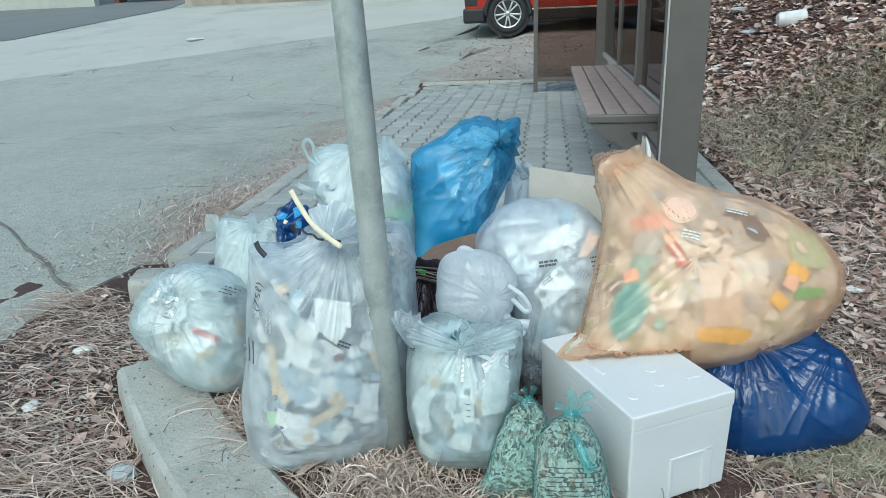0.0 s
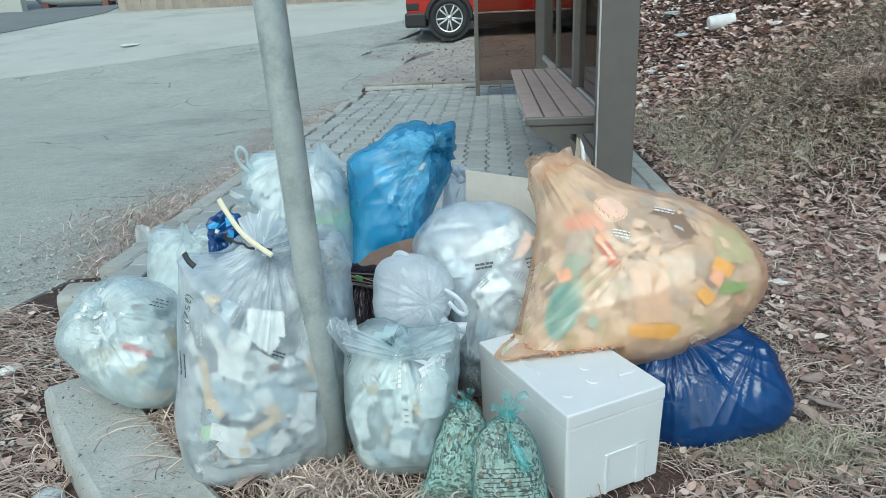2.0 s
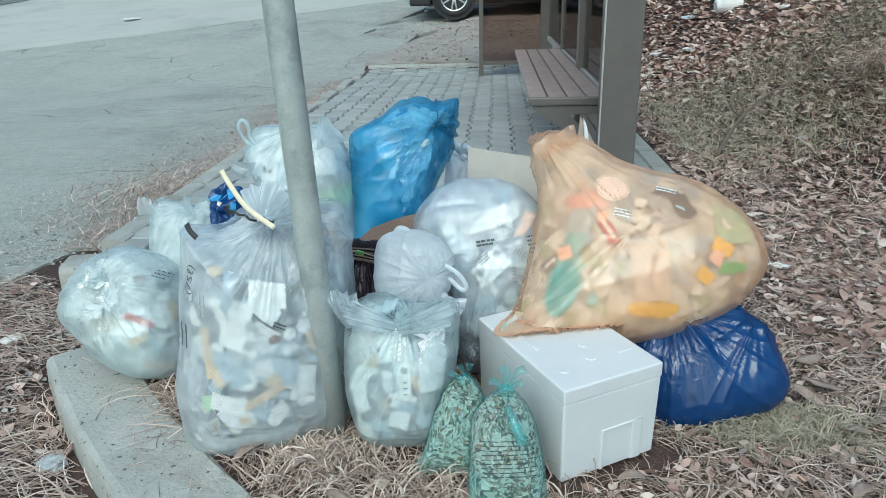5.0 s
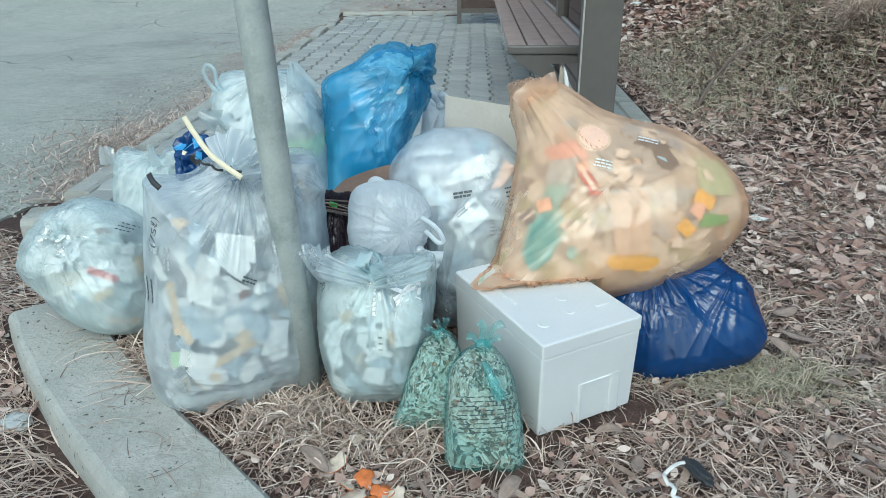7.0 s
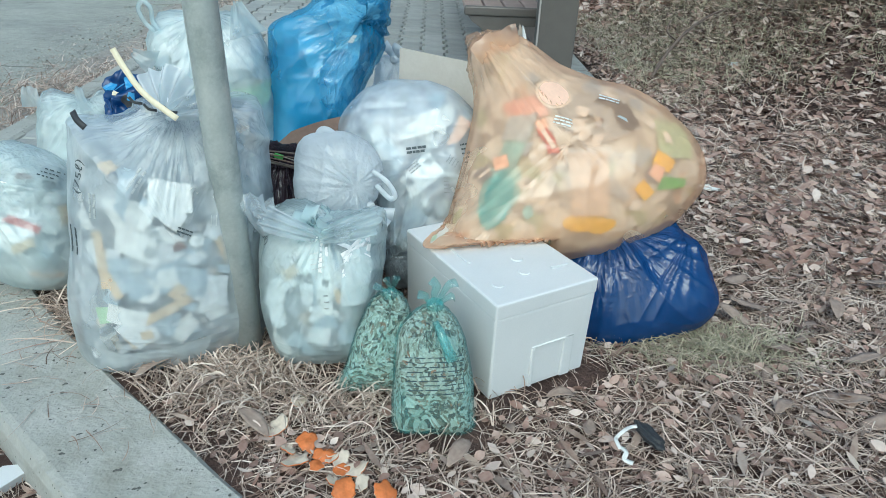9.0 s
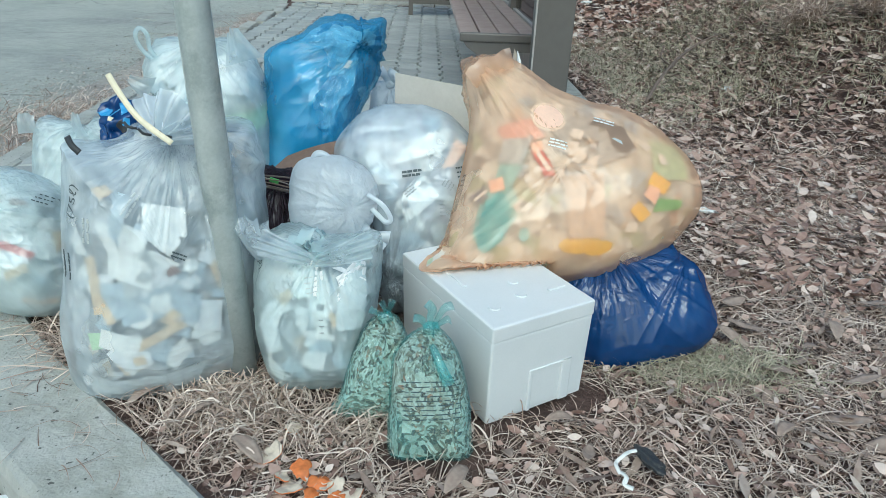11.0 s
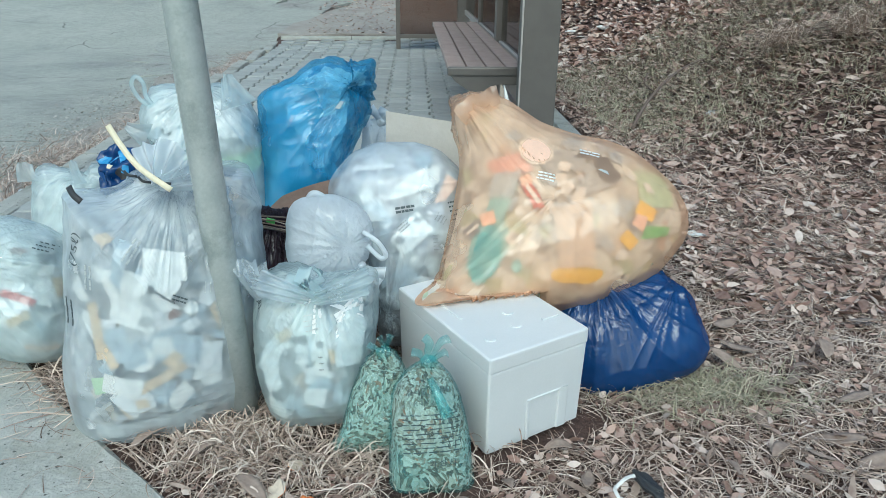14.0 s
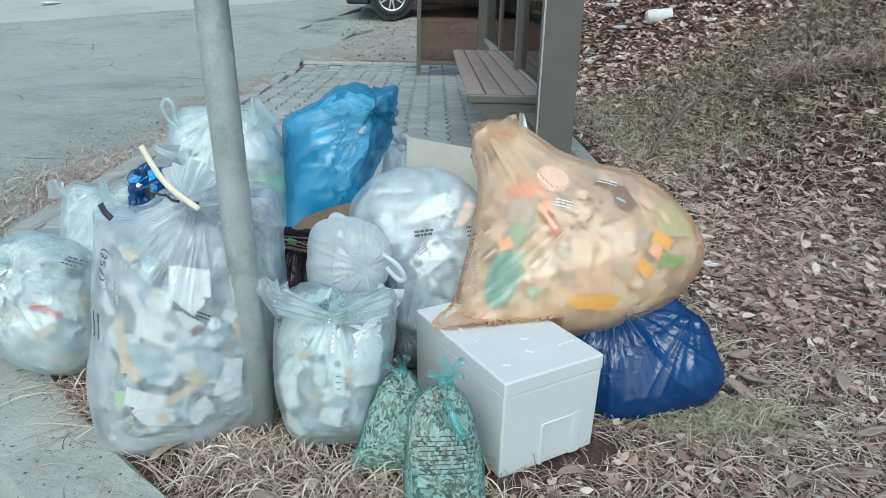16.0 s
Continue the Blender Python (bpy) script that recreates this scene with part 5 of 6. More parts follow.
# ---- cardboard ----
def board(name, corners, thick, material, label, category="cardboard", creases=0):
    """A stiff sheet between four corners, slightly bowed."""
    c = [Vector(q) for q in corners]
    n = (c[1] - c[0]).cross(c[3] - c[0]).normalized()
    bm = bmesh.new()
    g = 9
    vs = []
    for j in range(g):
        for i in range(g):
            s, t = i / (g - 1), j / (g - 1)
            q = c[0].lerp(c[1], s).lerp(c[3].lerp(c[2], s), t)
            vs.append(bm.verts.new(q + n * (math.sin(s * 3.1) * 0.008 + noise.noise(q * 9) * 0.004)))
    for j in range(g - 1):
        for i in range(g - 1):
            k = j * g + i
            bm.faces.new((vs[k], vs[k + 1], vs[k + g + 1], vs[k + g]))
    e = bmesh.ops.extrude_face_region(bm, geom=bm.faces[:])
    bmesh.ops.translate(bm, verts=[v for v in e["geom"] if isinstance(v, bmesh.types.BMVert)], vec=n * thick)
    return bm


carton = thing("cardboard_box", (-0.31, 1.88, 0), "open brown cardboard box with folded flaps and scraps", "box")
for q in ([(-0.43, 1.79, 0.0), (-0.20, 1.79, 0.0), (-0.20, 1.79, 0.30), (-0.43, 1.79, 0.30)],
          [(-0.43, 1.90, 0.0), (-0.20, 1.90, 0.0), (-0.20, 1.90, 0.31), (-0.43, 1.90, 0.31)],
          [(-0.43, 1.79, 0.0), (-0.43, 1.90, 0.0), (-0.43, 1.90, 0.31), (-0.43, 1.79, 0.30)],
          [(-0.20, 1.79, 0.0), (-0.20, 1.90, 0.0), (-0.20, 1.90, 0.31), (-0.20, 1.79, 0.31)]):
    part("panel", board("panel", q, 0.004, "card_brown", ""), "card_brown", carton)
part("flap", board("flap", [(-0.38, 1.86, 0.31), (-0.20, 1.80, 0.33), (-0.16, 1.85, 0.412), (-0.34, 1.90, 0.342)], 0.004, "card", ""), "card_brown", carton)
for k in range(7):
    x = -0.42 + k * 0.026
    part("card_strip", board("card_strip", [(x, 1.79, 0.318 + 0.004 * k), (x + 0.12, 1.77 + 0.006 * k, 0.335), (x + 0.125, 1.785, 0.34), (x, 1.80, 0.325 + 0.004 * k)], 0.003, "card", ""), ("card_brown", "card_brown", "grey")[k % 3], carton)
srng = random.Random(9)
for k in range(7):
    x, y, z = srng.uniform(-0.43, -0.36), srng.uniform(1.69, 1.74), srng.uniform(0.325, 0.36)
    ln, up = srng.uniform(0.07, 0.17), srng.uniform(-0.035, 0.03)
    part("stick", tube_bm(spline([(x, y, z), (x + ln / 2, y - 0.01, z + up * 0.4 + 0.004), (x + ln, y - 0.004, z + up)], 8), srng.uniform(0.0012, 0.0026), 5), ("twig", "card_brown", "card")[k % 3], carton, smooth=True)
part("green_scrap", box_bm((0.022, 0.004, 0.012), Matrix.Translation((-0.335, 1.70, 0.345)) @ Matrix.Rotation(0.3, 4, "Y"), 0.001), "green", carton)
sheet_a = thing("cardboard_sheet", (0.1, 2.16, 0), "pale grey-brown cardboard sheet standing behind the bags", "cardboard")
part("panel", board("panel", [(-0.065, 2.12, 0.0), (0.20, 2.10, 0.0), (0.22, 2.155, 0.485), (-0.06, 2.165, 0.527)], 0.005, "card_pale", ""), "card_pale", sheet_a)
sheet_b = thing("cardboard_sheet", (0.36, 2.62, 0), "torn cardboard sheet leaning by the shelter post", "cardboard")
part("panel", board("panel", [(0.29, 2.55, 0.0), (0.43, 2.52, 0.0), (0.40, 2.62, 0.44), (0.345, 2.62, 0.54)], 0.005, "card", ""), "card", sheet_b)
part("panel", board("panel", [(0.395, 2.50, 0.0), (0.415, 2.51, 0.0), (0.372, 2.60, 0.45), (0.352, 2.60, 0.535)], 0.006, "card_pale", ""), "paper", sheet_b)


# ---- parked car ----
def parked_car():
    gy, gz = 13.0, float(rise(13.3))
    e = thing("car", (0.7, gy + 0.85, gz), "red sport utility car with dark lower cladding, parked", "car")
    prof = [(-1.50, 0.42), (-1.52, 0.62), (-1.46, 0.86), (-1.30, 0.98), (-0.35, 1.10), (0.35, 1.56), (0.8, 1.66), (2.2, 1.64), (2.75, 1.40), (2.88, 1.02), (2.9, 0.5), (2.85, 0.36), (-1.40, 0.34)]
    bm = bmesh.new()
    f = bm.faces.new([bm.verts.new((x, gy + 0.03, gz + z)) for x, z in prof])
    x = bmesh.ops.extrude_face_region(bm, geom=[f])
    bmesh.ops.translate(bm, verts=[v for v in x["geom"] if isinstance(v, bmesh.types.BMVert)], vec=(0, 1.74, 0))
    bmesh.ops.bevel(bm, geom=bm.edges[:], offset=0.05, segments=3, affect="EDGES", profile=0.5)
    part("body", bm, "car_red", e, smooth=False)
    part("bumper", span((-1.54, gy + 0.0, gz + 0.20), (-1.14, gy + 1.8, gz + 0.46), 0.04), "car_black", e)
    part("bumper", span((2.5, gy + 0.0, gz + 0.24), (2.95, gy + 1.8, gz + 0.6), 0.05), "car_black", e)
    part("sill", span((-0.3, gy + 0.01, gz + 0.22), (1.55, gy + 1.79, gz + 0.44), 0.03), "car_black", e)
    part("sill_trim", span((-0.3, gy + 0.0, gz + 0.40), (1.55, gy + 0.03, gz + 0.425), 0.004), "alloy", e)
    part("fog_lamp", span((-1.5, gy + 0.02, gz + 0.5), (-1.28, gy + 0.035, gz + 0.62), 0.01), "car_black", e)
    part("headlight", span((-1.47, gy + 0.012, gz + 0.74), (-1.12, gy + 0.04, gz + 0.86), 0.015), "glass", e)
    for a, b in ((0.0, 0.75), (0.82, 1.5), (1.56, 2.2)):
        bm = bmesh.new()
        lo, hi = gz + 1.13, gz + 1.55
        bm.faces.new([bm.verts.new((xx, gy + 0.024, zz)) for xx, zz in ((a + 0.05 - 0.25 * (a == 0), lo), (b, lo), (b, hi), (a + 0.15, hi))])
        k = bmesh.ops.extrude_face_region(bm, geom=bm.faces[:])
        bmesh.ops.translate(bm, verts=[v for v in k["geom"] if isinstance(v, bmesh.types.BMVert)], vec=(0, 0.01, 0))
        part("side_window", bm, "car_black", e)
    for px in (-0.73, 1.97):
        arch = tube_bm([(px + 0.40 * math.cos(t), gy + 0.012, gz + 0.35 + 0.40 * math.sin(t)) for t in np.linspace(-0.15, math.pi + 0.15, 24)], 0.045, 8)
        part("wheel_arch", arch, "car_black", e, smooth=True)
        well = bmesh.new()
        bmesh.ops.create_cone(well, segments=40, radius1=0.40, radius2=0.40, depth=0.3, cap_ends=True, matrix=Matrix.Translation((px, gy + 0.165, gz + 0.35)) @ Matrix.Rotation(math.pi / 2, 4, "X"))
        part("wheel_well", well, "car_black", e)
        for side, yy in ((-1, gy - 0.01), (1, gy + 1.60)):
            wheel = thing("wheel", (px, yy + 0.11, gz), "", "")
            for key in ("label", "category"):
                if key in wheel:
                    del wheel[key]
            wheel.parent = e
            wheel.matrix_parent_inverse = Matrix.Translation(e.location).inverted()
            c = Vector((px, yy + 0.11, gz + 0.348))

            def wpart(name, bm, mat):
                ob = part(name, bm, mat, None, smooth=True)
                ob.parent = wheel
                ob.matrix_parent_inverse = Matrix.Translation(wheel.location).inverted()
            ring = [(0.245, -0.105), (0.30, -0.112), (0.335, -0.10), (0.348, -0.07), (0.348, 0.07), (0.335, 0.10), (0.245, 0.105)]
            bm = bmesh.new()
            rows = [[bm.verts.new(c + Vector((r * math.cos(t), w, r * math.sin(t)))) for r, w in ring] for t in np.linspace(0, math.tau, 48, endpoint=False)]
            for i in range(48):
                for k in range(len(ring)):
                    a, b = rows[i], rows[(i + 1) % 48]
                    bm.faces.new((a[k], b[k], b[(k + 1) % len(ring)], a[(k + 1) % len(ring)]))
            wpart("tyre", bm, "tyre")
            bm = bmesh.new()
            ring = [(0.246, -0.095), (0.225, -0.09), (0.215, -0.05), (0.215, 0.09), (0.246, 0.095)]
            rows = [[bm.verts.new(c + Vector((r * math.cos(t), w, r * math.sin(t)))) for r, w in ring] for t in np.linspace(0, math.tau, 40, endpoint=False)]
            for i in range(40):
                for k in range(len(ring) - 1):
                    a, b = rows[i], rows[(i + 1) % 40]
                    bm.faces.new((a[k], b[k], b[k + 1], a[k + 1]))
            wpart("rim", bm, "alloy")
            if side < 0:
                for k in range(10):
                    t = k / 10 * math.tau + (0.1 if k % 2 else -0.1)
                    m = Matrix.Translation(c + Vector((0, -0.075, 0))) @ Matrix.Rotation(-t, 4, "Y") @ Matrix.Translation((0.135, 0, 0))
                    wpart("spoke", box_bm((0.20, 0.03, 0.03), m, 0.006), "alloy")
                hub = bmesh.new()
                bmesh.ops.create_cone(hub, segments=20, radius1=0.05, radius2=0.045, depth=0.04, cap_ends=True, matrix=Matrix.Translation(c + Vector((0, -0.08, 0))) @ Matrix.Rotation(math.pi / 2, 4, "X"))
                wpart("hub_cap", hub, "alloy")
                disc = bmesh.new()
                bmesh.ops.create_cone(disc, segments=28, radius1=0.17, radius2=0.17, depth=0.02, cap_ends=True, matrix=Matrix.Translation(c + Vector((0, -0.03, 0))) @ Matrix.Rotation(math.pi / 2, 4, "X"))
                wpart("brake_disc", disc, "tyre")


parked_car()

# ---- far side of the road ----
fence = thing("board_fence", (-4, 21.4, float(rise(21.4))), "weathered grey-brown board fence beyond the concrete apron", "fence")
for k in range(64):
    x = -11.3 + k * 0.24
    z = float(rise(21.4)) - 0.1 - 0.02 * (k % 3)
    part("board", span((x, 21.4 + 0.01 * (k % 2), z), (x + 0.232, 21.425 + 0.01 * (k % 2), z + 2.3), 0.004), "fence", fence)
part("rail", span((-11.3, 21.44, 1.9), (4.0, 21.5, 2.0)), "fence", fence)
part("pale_pipe", tube_bm([(-9.9, 21.36, 1.72), (-8.7, 21.36, 1.78)], 0.03, 8), "tank", fence)
wall = thing("yard_wall", (-20, 22.6, 1.4), "pale concrete plinth with mint steel sheeting above", "wall", kind="structure")
part("plinth", span((-32, 22.6, 1.2), (-15.2, 22.9, 2.0), 0.02), "cement", wall)
for k in range(14):
    part("steel_sheet", span((-32 + k * 1.2, 22.7, 2.0), (-30.84 + k * 1.2, 22.76, 4.4), 0.01), "wall_mint", wall)
tank = thing("pipe_section", (-13.8, 23.6, 1.65), "long pale pipe section lying at the yard's edge", "pipe")
part("shell", tube_bm([(-15.2, 23.6, 1.95), (-14.9, 23.6, 1.97), (-13.0, 23.6, 1.97), (-12.3, 23.6, 1.93)], [0.22, 0.3, 0.3, 0.2], 20), "tank", tank, smooth=True)
part("cradle", span((-15.0, 23.4, 1.55), (-14.8, 23.9, 1.75)), "rust", tank)
part("cradle", span((-12.9, 23.4, 1.55), (-12.7, 23.9, 1.75)), "rust", tank)
for k, (x, m, h, lab) in enumerate(((-15.6, "crate_blue", 0.9, "stacked blue crates by the yard wall"), (-14.2, "crate_blue", 1.1, "stacked blue crates by the yard wall"), (-12.4, "rust", 0.7, "rusty scrap heap by the yard wall"), (-11.7, "rust", 0.8, "rusty scrap heap by the yard wall"))):
    s = thing("crate_stack" if m == "crate_blue" else "scrap_heap", (x, 25.0, float(rise(25))), lab, "crates" if m == "crate_blue" else "scrap")
    for j in range(4):
        part("crate" if m == "crate_blue" else "scrap_piece", box_bm((0.8, 0.6, h / 4 - 0.01), Matrix.Translation((x + 0.05 * (j % 2), 25.0, float(rise(25)) + h / 8 + j * h / 4)) @ Matrix.Rotation(0.1 * j, 4, "Z"), 0.02), m, s)


# ---- loose litter ----
def crumple(name, at, size, material, label, category, seed, flat=0.4, ground=None):
    """A crumpled scrap."""
    bm = bmesh.new()
    bmesh.ops.create_icosphere(bm, subdivisions=4, radius=1)
    for v in bm.verts:
        d = v.co.copy()
        v.co *= 1 + 0.35 * noise.noise(d * 1.7 + Vector((seed, 0, 0))) + 0.22 * abs(noise.noise(d * 4 + Vector((0, seed, 0))))
        v.co = Vector((v.co.x * size[0] / 2, v.co.y * size[1] / 2, v.co.z * size[2] / 2 + size[2] * 0.45))
        v.co.z = max(v.co.z, 0)
    me = finish(bm, name)
    me.materials.append(M[material])
    ob = new(name, me)
    z = ground if ground is not None else float(land(np.array([at[0]]), np.array([at[1]]))[0])
    ob.matrix_world = pose(at[0], at[1], z + 0.004, 0, 0, seed * 57)
    return tagged(ob, label, category)


rng = random.Random(5)


def torn_peel(at, size, seed, upside, label):
    """A torn, curled piece of fruit peel: coloured rind on one side, pale pith on the other."""
    bm = bmesh.new()
    nr, na = 5, 22
    c = bm.verts.new((0, 0, 0))
    rows = []
    for r in range(1, nr + 1):
        row = []
        for a in range(na):
            t = a / na * math.tau
            rad = size / 2 * (1 + 0.42 * noise.noise(Vector((math.cos(t) * 1.3 + seed, math.sin(t) * 1.3, 2))) + 0.2 * noise.noise(Vector((math.cos(t) * 4, math.sin(t) * 4 + seed, 5)))) * r / nr
            x, y = rad * math.cos(t) * 1.15, rad * math.sin(t) * 0.85
            row.append(bm.verts.new((x, y, (-9.0 * x * x - 5.0 * y * y) * (1 if upside else -1) + 0.004 * noise.noise(Vector((x * 60, y * 60, seed))))))
        rows.append(row)
    for a in range(na):
        bm.faces.new((c, rows[0][a], rows[0][(a + 1) % na]))
        for p, q in zip(rows, rows[1:]):
            bm.faces.new((p[a], q[a], q[(a + 1) % na], p[(a + 1) % na]))
    low = min(v.co.z for v in bm.verts)
    top = bm.faces[:]
    g = bmesh.ops.extrude_face_region(bm, geom=top)
    for v in g["geom"]:
        if isinstance(v, bmesh.types.BMVert):
            v.co.z += 0.0022
    me = bpy.data.meshes.new("peel")
    bmesh.ops.recalc_face_normals(bm, faces=bm.faces)
    bm.to_mesh(me)
    bm.free()
    me.polygons.foreach_set("use_smooth", [True] * len(me.polygons))
    for key in (("orange", "pith") if upside else ("pith", "orange")):
        me.materials.append(M[key])
    for p in me.polygons:
        p.material_index = 0 if p.normal.z > 0.2 else 1
    ob = new("orange_peel", me)
    z = float(land(np.array([at[0]]), np.array([at[1]]))[0])
    ob.matrix_world = pose(at[0], at[1], z + 0.016 - low, rng.uniform(-22, 22), rng.uniform(-22, 22), rng.uniform(0, 360))
    return tagged(ob, label, "peel", "orange peels")


for k, (x, y, d) in enumerate(((-0.183, 1.074, 0.042), (-0.150, 1.042, 0.034), (-0.135, 1.052, 0.026), (-0.155, 1.020, 0.028), (-0.108, 1.012, 0.032), (-0.100, 0.964, 0.045), (-0.030, 0.957, 0.046))):
    torn_peel((x, y), d, k * 3.7, True, "torn piece of orange peel on the dry grass")
for k, (x, y, d) in enumerate(((-0.196, 1.027, 0.046), (-0.086, 1.014, 0.042), (-0.115, 1.034, 0.034), (-0.212, 1.057, 0.030), (-0.13, 1.038, 0.026), (-0.072, 0.985, 0.028), (-0.121, 0.984, 0.03), (-0.245, 1.12, 0.045), (-0.22, 1.20, 0.03))):
    torn_peel((x, y), d, 50 + k * 2.3, False, "upturned orange peel showing its pale pith")
crumple("black_rag", (0.47, 1.105), (0.075, 0.03, 0.02), "dark", "small black rag on the dry grass", "rag", 2, ground=0.008)
cord = thing("white_cord", (0.42, 1.09, 0.01), "scrap of white cord tangled on the grass", "cord")
part("strand", ribbon([(0.402, 1.060, 0.026), (0.398, 1.078, 0.030), (0.404, 1.094, 0.024), (0.420, 1.104, 0.032), (0.437, 1.120, 0.026), (0.455, 1.126, 0.024)], 0.007, 0.0012, (0, -0.3, 1), 30), "paper", cord)
part("strand", ribbon([(0.404, 1.066, 0.026), (0.410, 1.050, 0.028), (0.404, 1.036, 0.024), (0.418, 1.028, 0.022)], 0.009, 0.0012, (0.3, -0.3, 1), 20), "paper", cord)
chip = thing("foam_chip", (-0.74, 1.045, -0.09), "broken flat piece of white foam on the soil", "foam")
bm = bmesh.new()
f = bm.faces.new([bm.verts.new((-0.745 + x, 1.045 + y, -0.082)) for x, y in ((-0.035, -0.02), (-0.015, 0.03), (0.02, 0.036), (0.038, 0.02), (0.005, -0.032), (-0.02, -0.036))])
g = bmesh.ops.extrude_face_region(bm, geom=[f])
bmesh.ops.translate(bm, verts=[v for v in g["geom"] if isinstance(v, bmesh.types.BMVert)], vec=(0.006, -0.003, 0.022))
part("chip", bm, "foam", chip)
for k, (x, y, w, h, m, lab) in enumerate(((-1.61, 1.955, 0.07, 0.05, "paper", "scrap of white paper on the straw"), (-1.533, 1.593, 0.06, 0.04, "paper", "torn paper scrap on the bare soil"), (1.08, 2.45, 0.10, 0.05, "paper", "scrap of white paper among dead leaves"),
                                         (1.45, 5.6, 0.14, 0.07, "pith", "pale flattened scrap on the dead leaves"), (-1.69, 3.07, 0.08, 0.10, "film_milk", "crumpled clear plastic scrap on the edging"), (-1.07, 1.33, 0.08, 0.06, "grey", "flat pale scrap beside the kerb"),
                                         (1.9, 4.3, 0.10, 0.06, "film_milk", "crumpled clear plastic scrap in the leaves"), (2.2, 8.2, 0.2, 0.12, "paper", "scrap of white litter on the bank"), (2.0, 8.9, 0.16, 0.1, "paper", "scrap of white litter on the bank"),
                                         (2.5, 9.4, 0.28, 0.14, "film_milk", "white plastic litter on the bank"), (1.75, 9.9, 0.14, 0.1, "pink", "small round pinkish litter on the dirt"), (2.05, 10.6, 0.3, 0.2, "paper", "white litter behind the shelter"), (2.6, 10.4, 0.3, 0.16, "grey", "white litter behind the shelter"),
                                         (2.9, 7.4, 0.2, 0.12, "paper", "scrap of white litter on the bank"), (2.35, 7.3, 0.12, 0.08, "pith", "scrap of white litter on the bank"), (-2.85, 3.53, 0.05, 0.05, "dark", "dark stone on the road"), (-7.4, 14.2, 0.45, 0.15, "paper", "scrap of white litter on the road"))):
    crumple("litter", (x, y), (w, h, 0.35 * min(w, h)), m, lab, "litter", k + 1, ground=-0.07 if x < -3 and y < 8 else (float(rise(y)) - 0.06 if x < -3 else None))
tub = thing("plastic_tub", (2.76, 8.85, float(land(np.array([2.76]), np.array([8.85]))[0])), "white plastic tub lying on the leafy bank", "tub")
tz = tub.location.z + 0.07
part("tub", tube_bm([(2.63, 8.87, tz), (2.65, 8.87, tz + 0.004), (2.88, 8.80, tz + 0.02), (2.90, 8.80, tz + 0.02)], [0.06, 0.085, 0.095, 0.10], 24), "white", tub, smooth=False)
rockm = crumple("rock", (3.35, 8.7), (0.62, 0.4, 0.34), "rock", "grey rock half buried in the leafy bank", "rock", 4)
branch = thing("twig", (1.7, 4.9, 0.05), "thin bent dead branch lying on the verge", "branch")
part("stem", tube_bm(spline([(1.35, 4.15, 0.02), (1.5, 4.4, 0.12), (1.72, 4.7, 0.22), (2.0, 5.0, 0.30), (2.35, 5.2, 0.36)], 20), [0.012 - 0.0004 * k for k in range(20)], 8), "twig", branch, smooth=True)
part("side_shoot", tube_bm(spline([(1.62, 4.56, 0.17), (1.6, 4.75, 0.2), (1.68, 4.95, 0.24)], 10), 0.005, 6), "twig", branch, smooth=True)


# ---- grass and leaves ----
def strips(rs, x, y, z, length, width, lift, curl, heading, name, material, label, segments=4):
    """Many bent blades in one mesh."""
    n = len(x)
    t = np.linspace(0, 1, segments + 1)
    ang = heading[:, None] + curl[:, None] * t[None, :]
    dx = np.cos(ang) * (length / segments)[:, None]
    dy = np.sin(ang) * (length / segments)[:, None]
    X = x[:, None] + np.cumsum(dx, 1) - dx[:, :1]
    Y = y[:, None] + np.cumsum(dy, 1) - dy[:, :1]
    Z = z[:, None] + lift[:, None] * np.sin(t * math.pi * rs.uniform(0.6, 1.0, n)[:, None]) + 0.003
    w = (width[:, None] / 2) * (1 - 0.75 * t ** 2)[None, :]
    roll = rs.uniform(-0.8, 0.8, n)[:, None]
    sx, sy, sz = -np.sin(ang) * w * np.cos(roll), np.cos(ang) * w * np.cos(roll), w * np.sin(roll)
    V = np.stack([np.stack([X - sx, Y - sy, Z - sz], 2), np.stack([X + sx, Y + sy, Z + sz], 2)], 2).reshape(-1, 3)
    base = np.arange(n)[:, None] * 2 * (segments + 1)
    k = np.arange(segments)[None, :] * 2
    F = np.stack([base + k, base + k + 1, base + k + 3, base + k + 2], 2).reshape(-1, 4)
    me = bpy.data.meshes.new(name)
    me.vertices.add(len(V))
    me.vertices.foreach_set("co", V.astype(np.float32).ravel())
    me.loops.add(F.size)
    me.loops.foreach_set("vertex_index", F.astype(np.int32).ravel())
    me.polygons.add(len(F))
    me.polygons.foreach_set("loop_start", np.arange(0, F.size, 4, dtype=np.int32))
    me.polygons.foreach_set("use_smooth", [True] * len(F))
    me.update(calc_edges=True)
    me.materials.append(M[material])
    return tagged(new(name, me), label, "grass" if "grass" in name else "leaves", kind="stuff")


def kerb_clear(x, y):
    """True away from the kerb stones, the paving and the bags' feet."""
    d = np.full(len(x), 9.0)
    for p in outer[::2]:
        q = np.array([p[0] + 0.075, p[1] + 0.082])
        d = np.minimum(d, np.hypot(x - q[0], y - q[1]))
    beam = (np.abs(x + 1.47) < 0.28) & (np.abs(y - 2.5) < 0.13)
    paved = (x > -1.74) & (x < 1.05) & (y > 2.55) & (y < 9.35)
    return (d > 0.118) & ~beam & ~paved


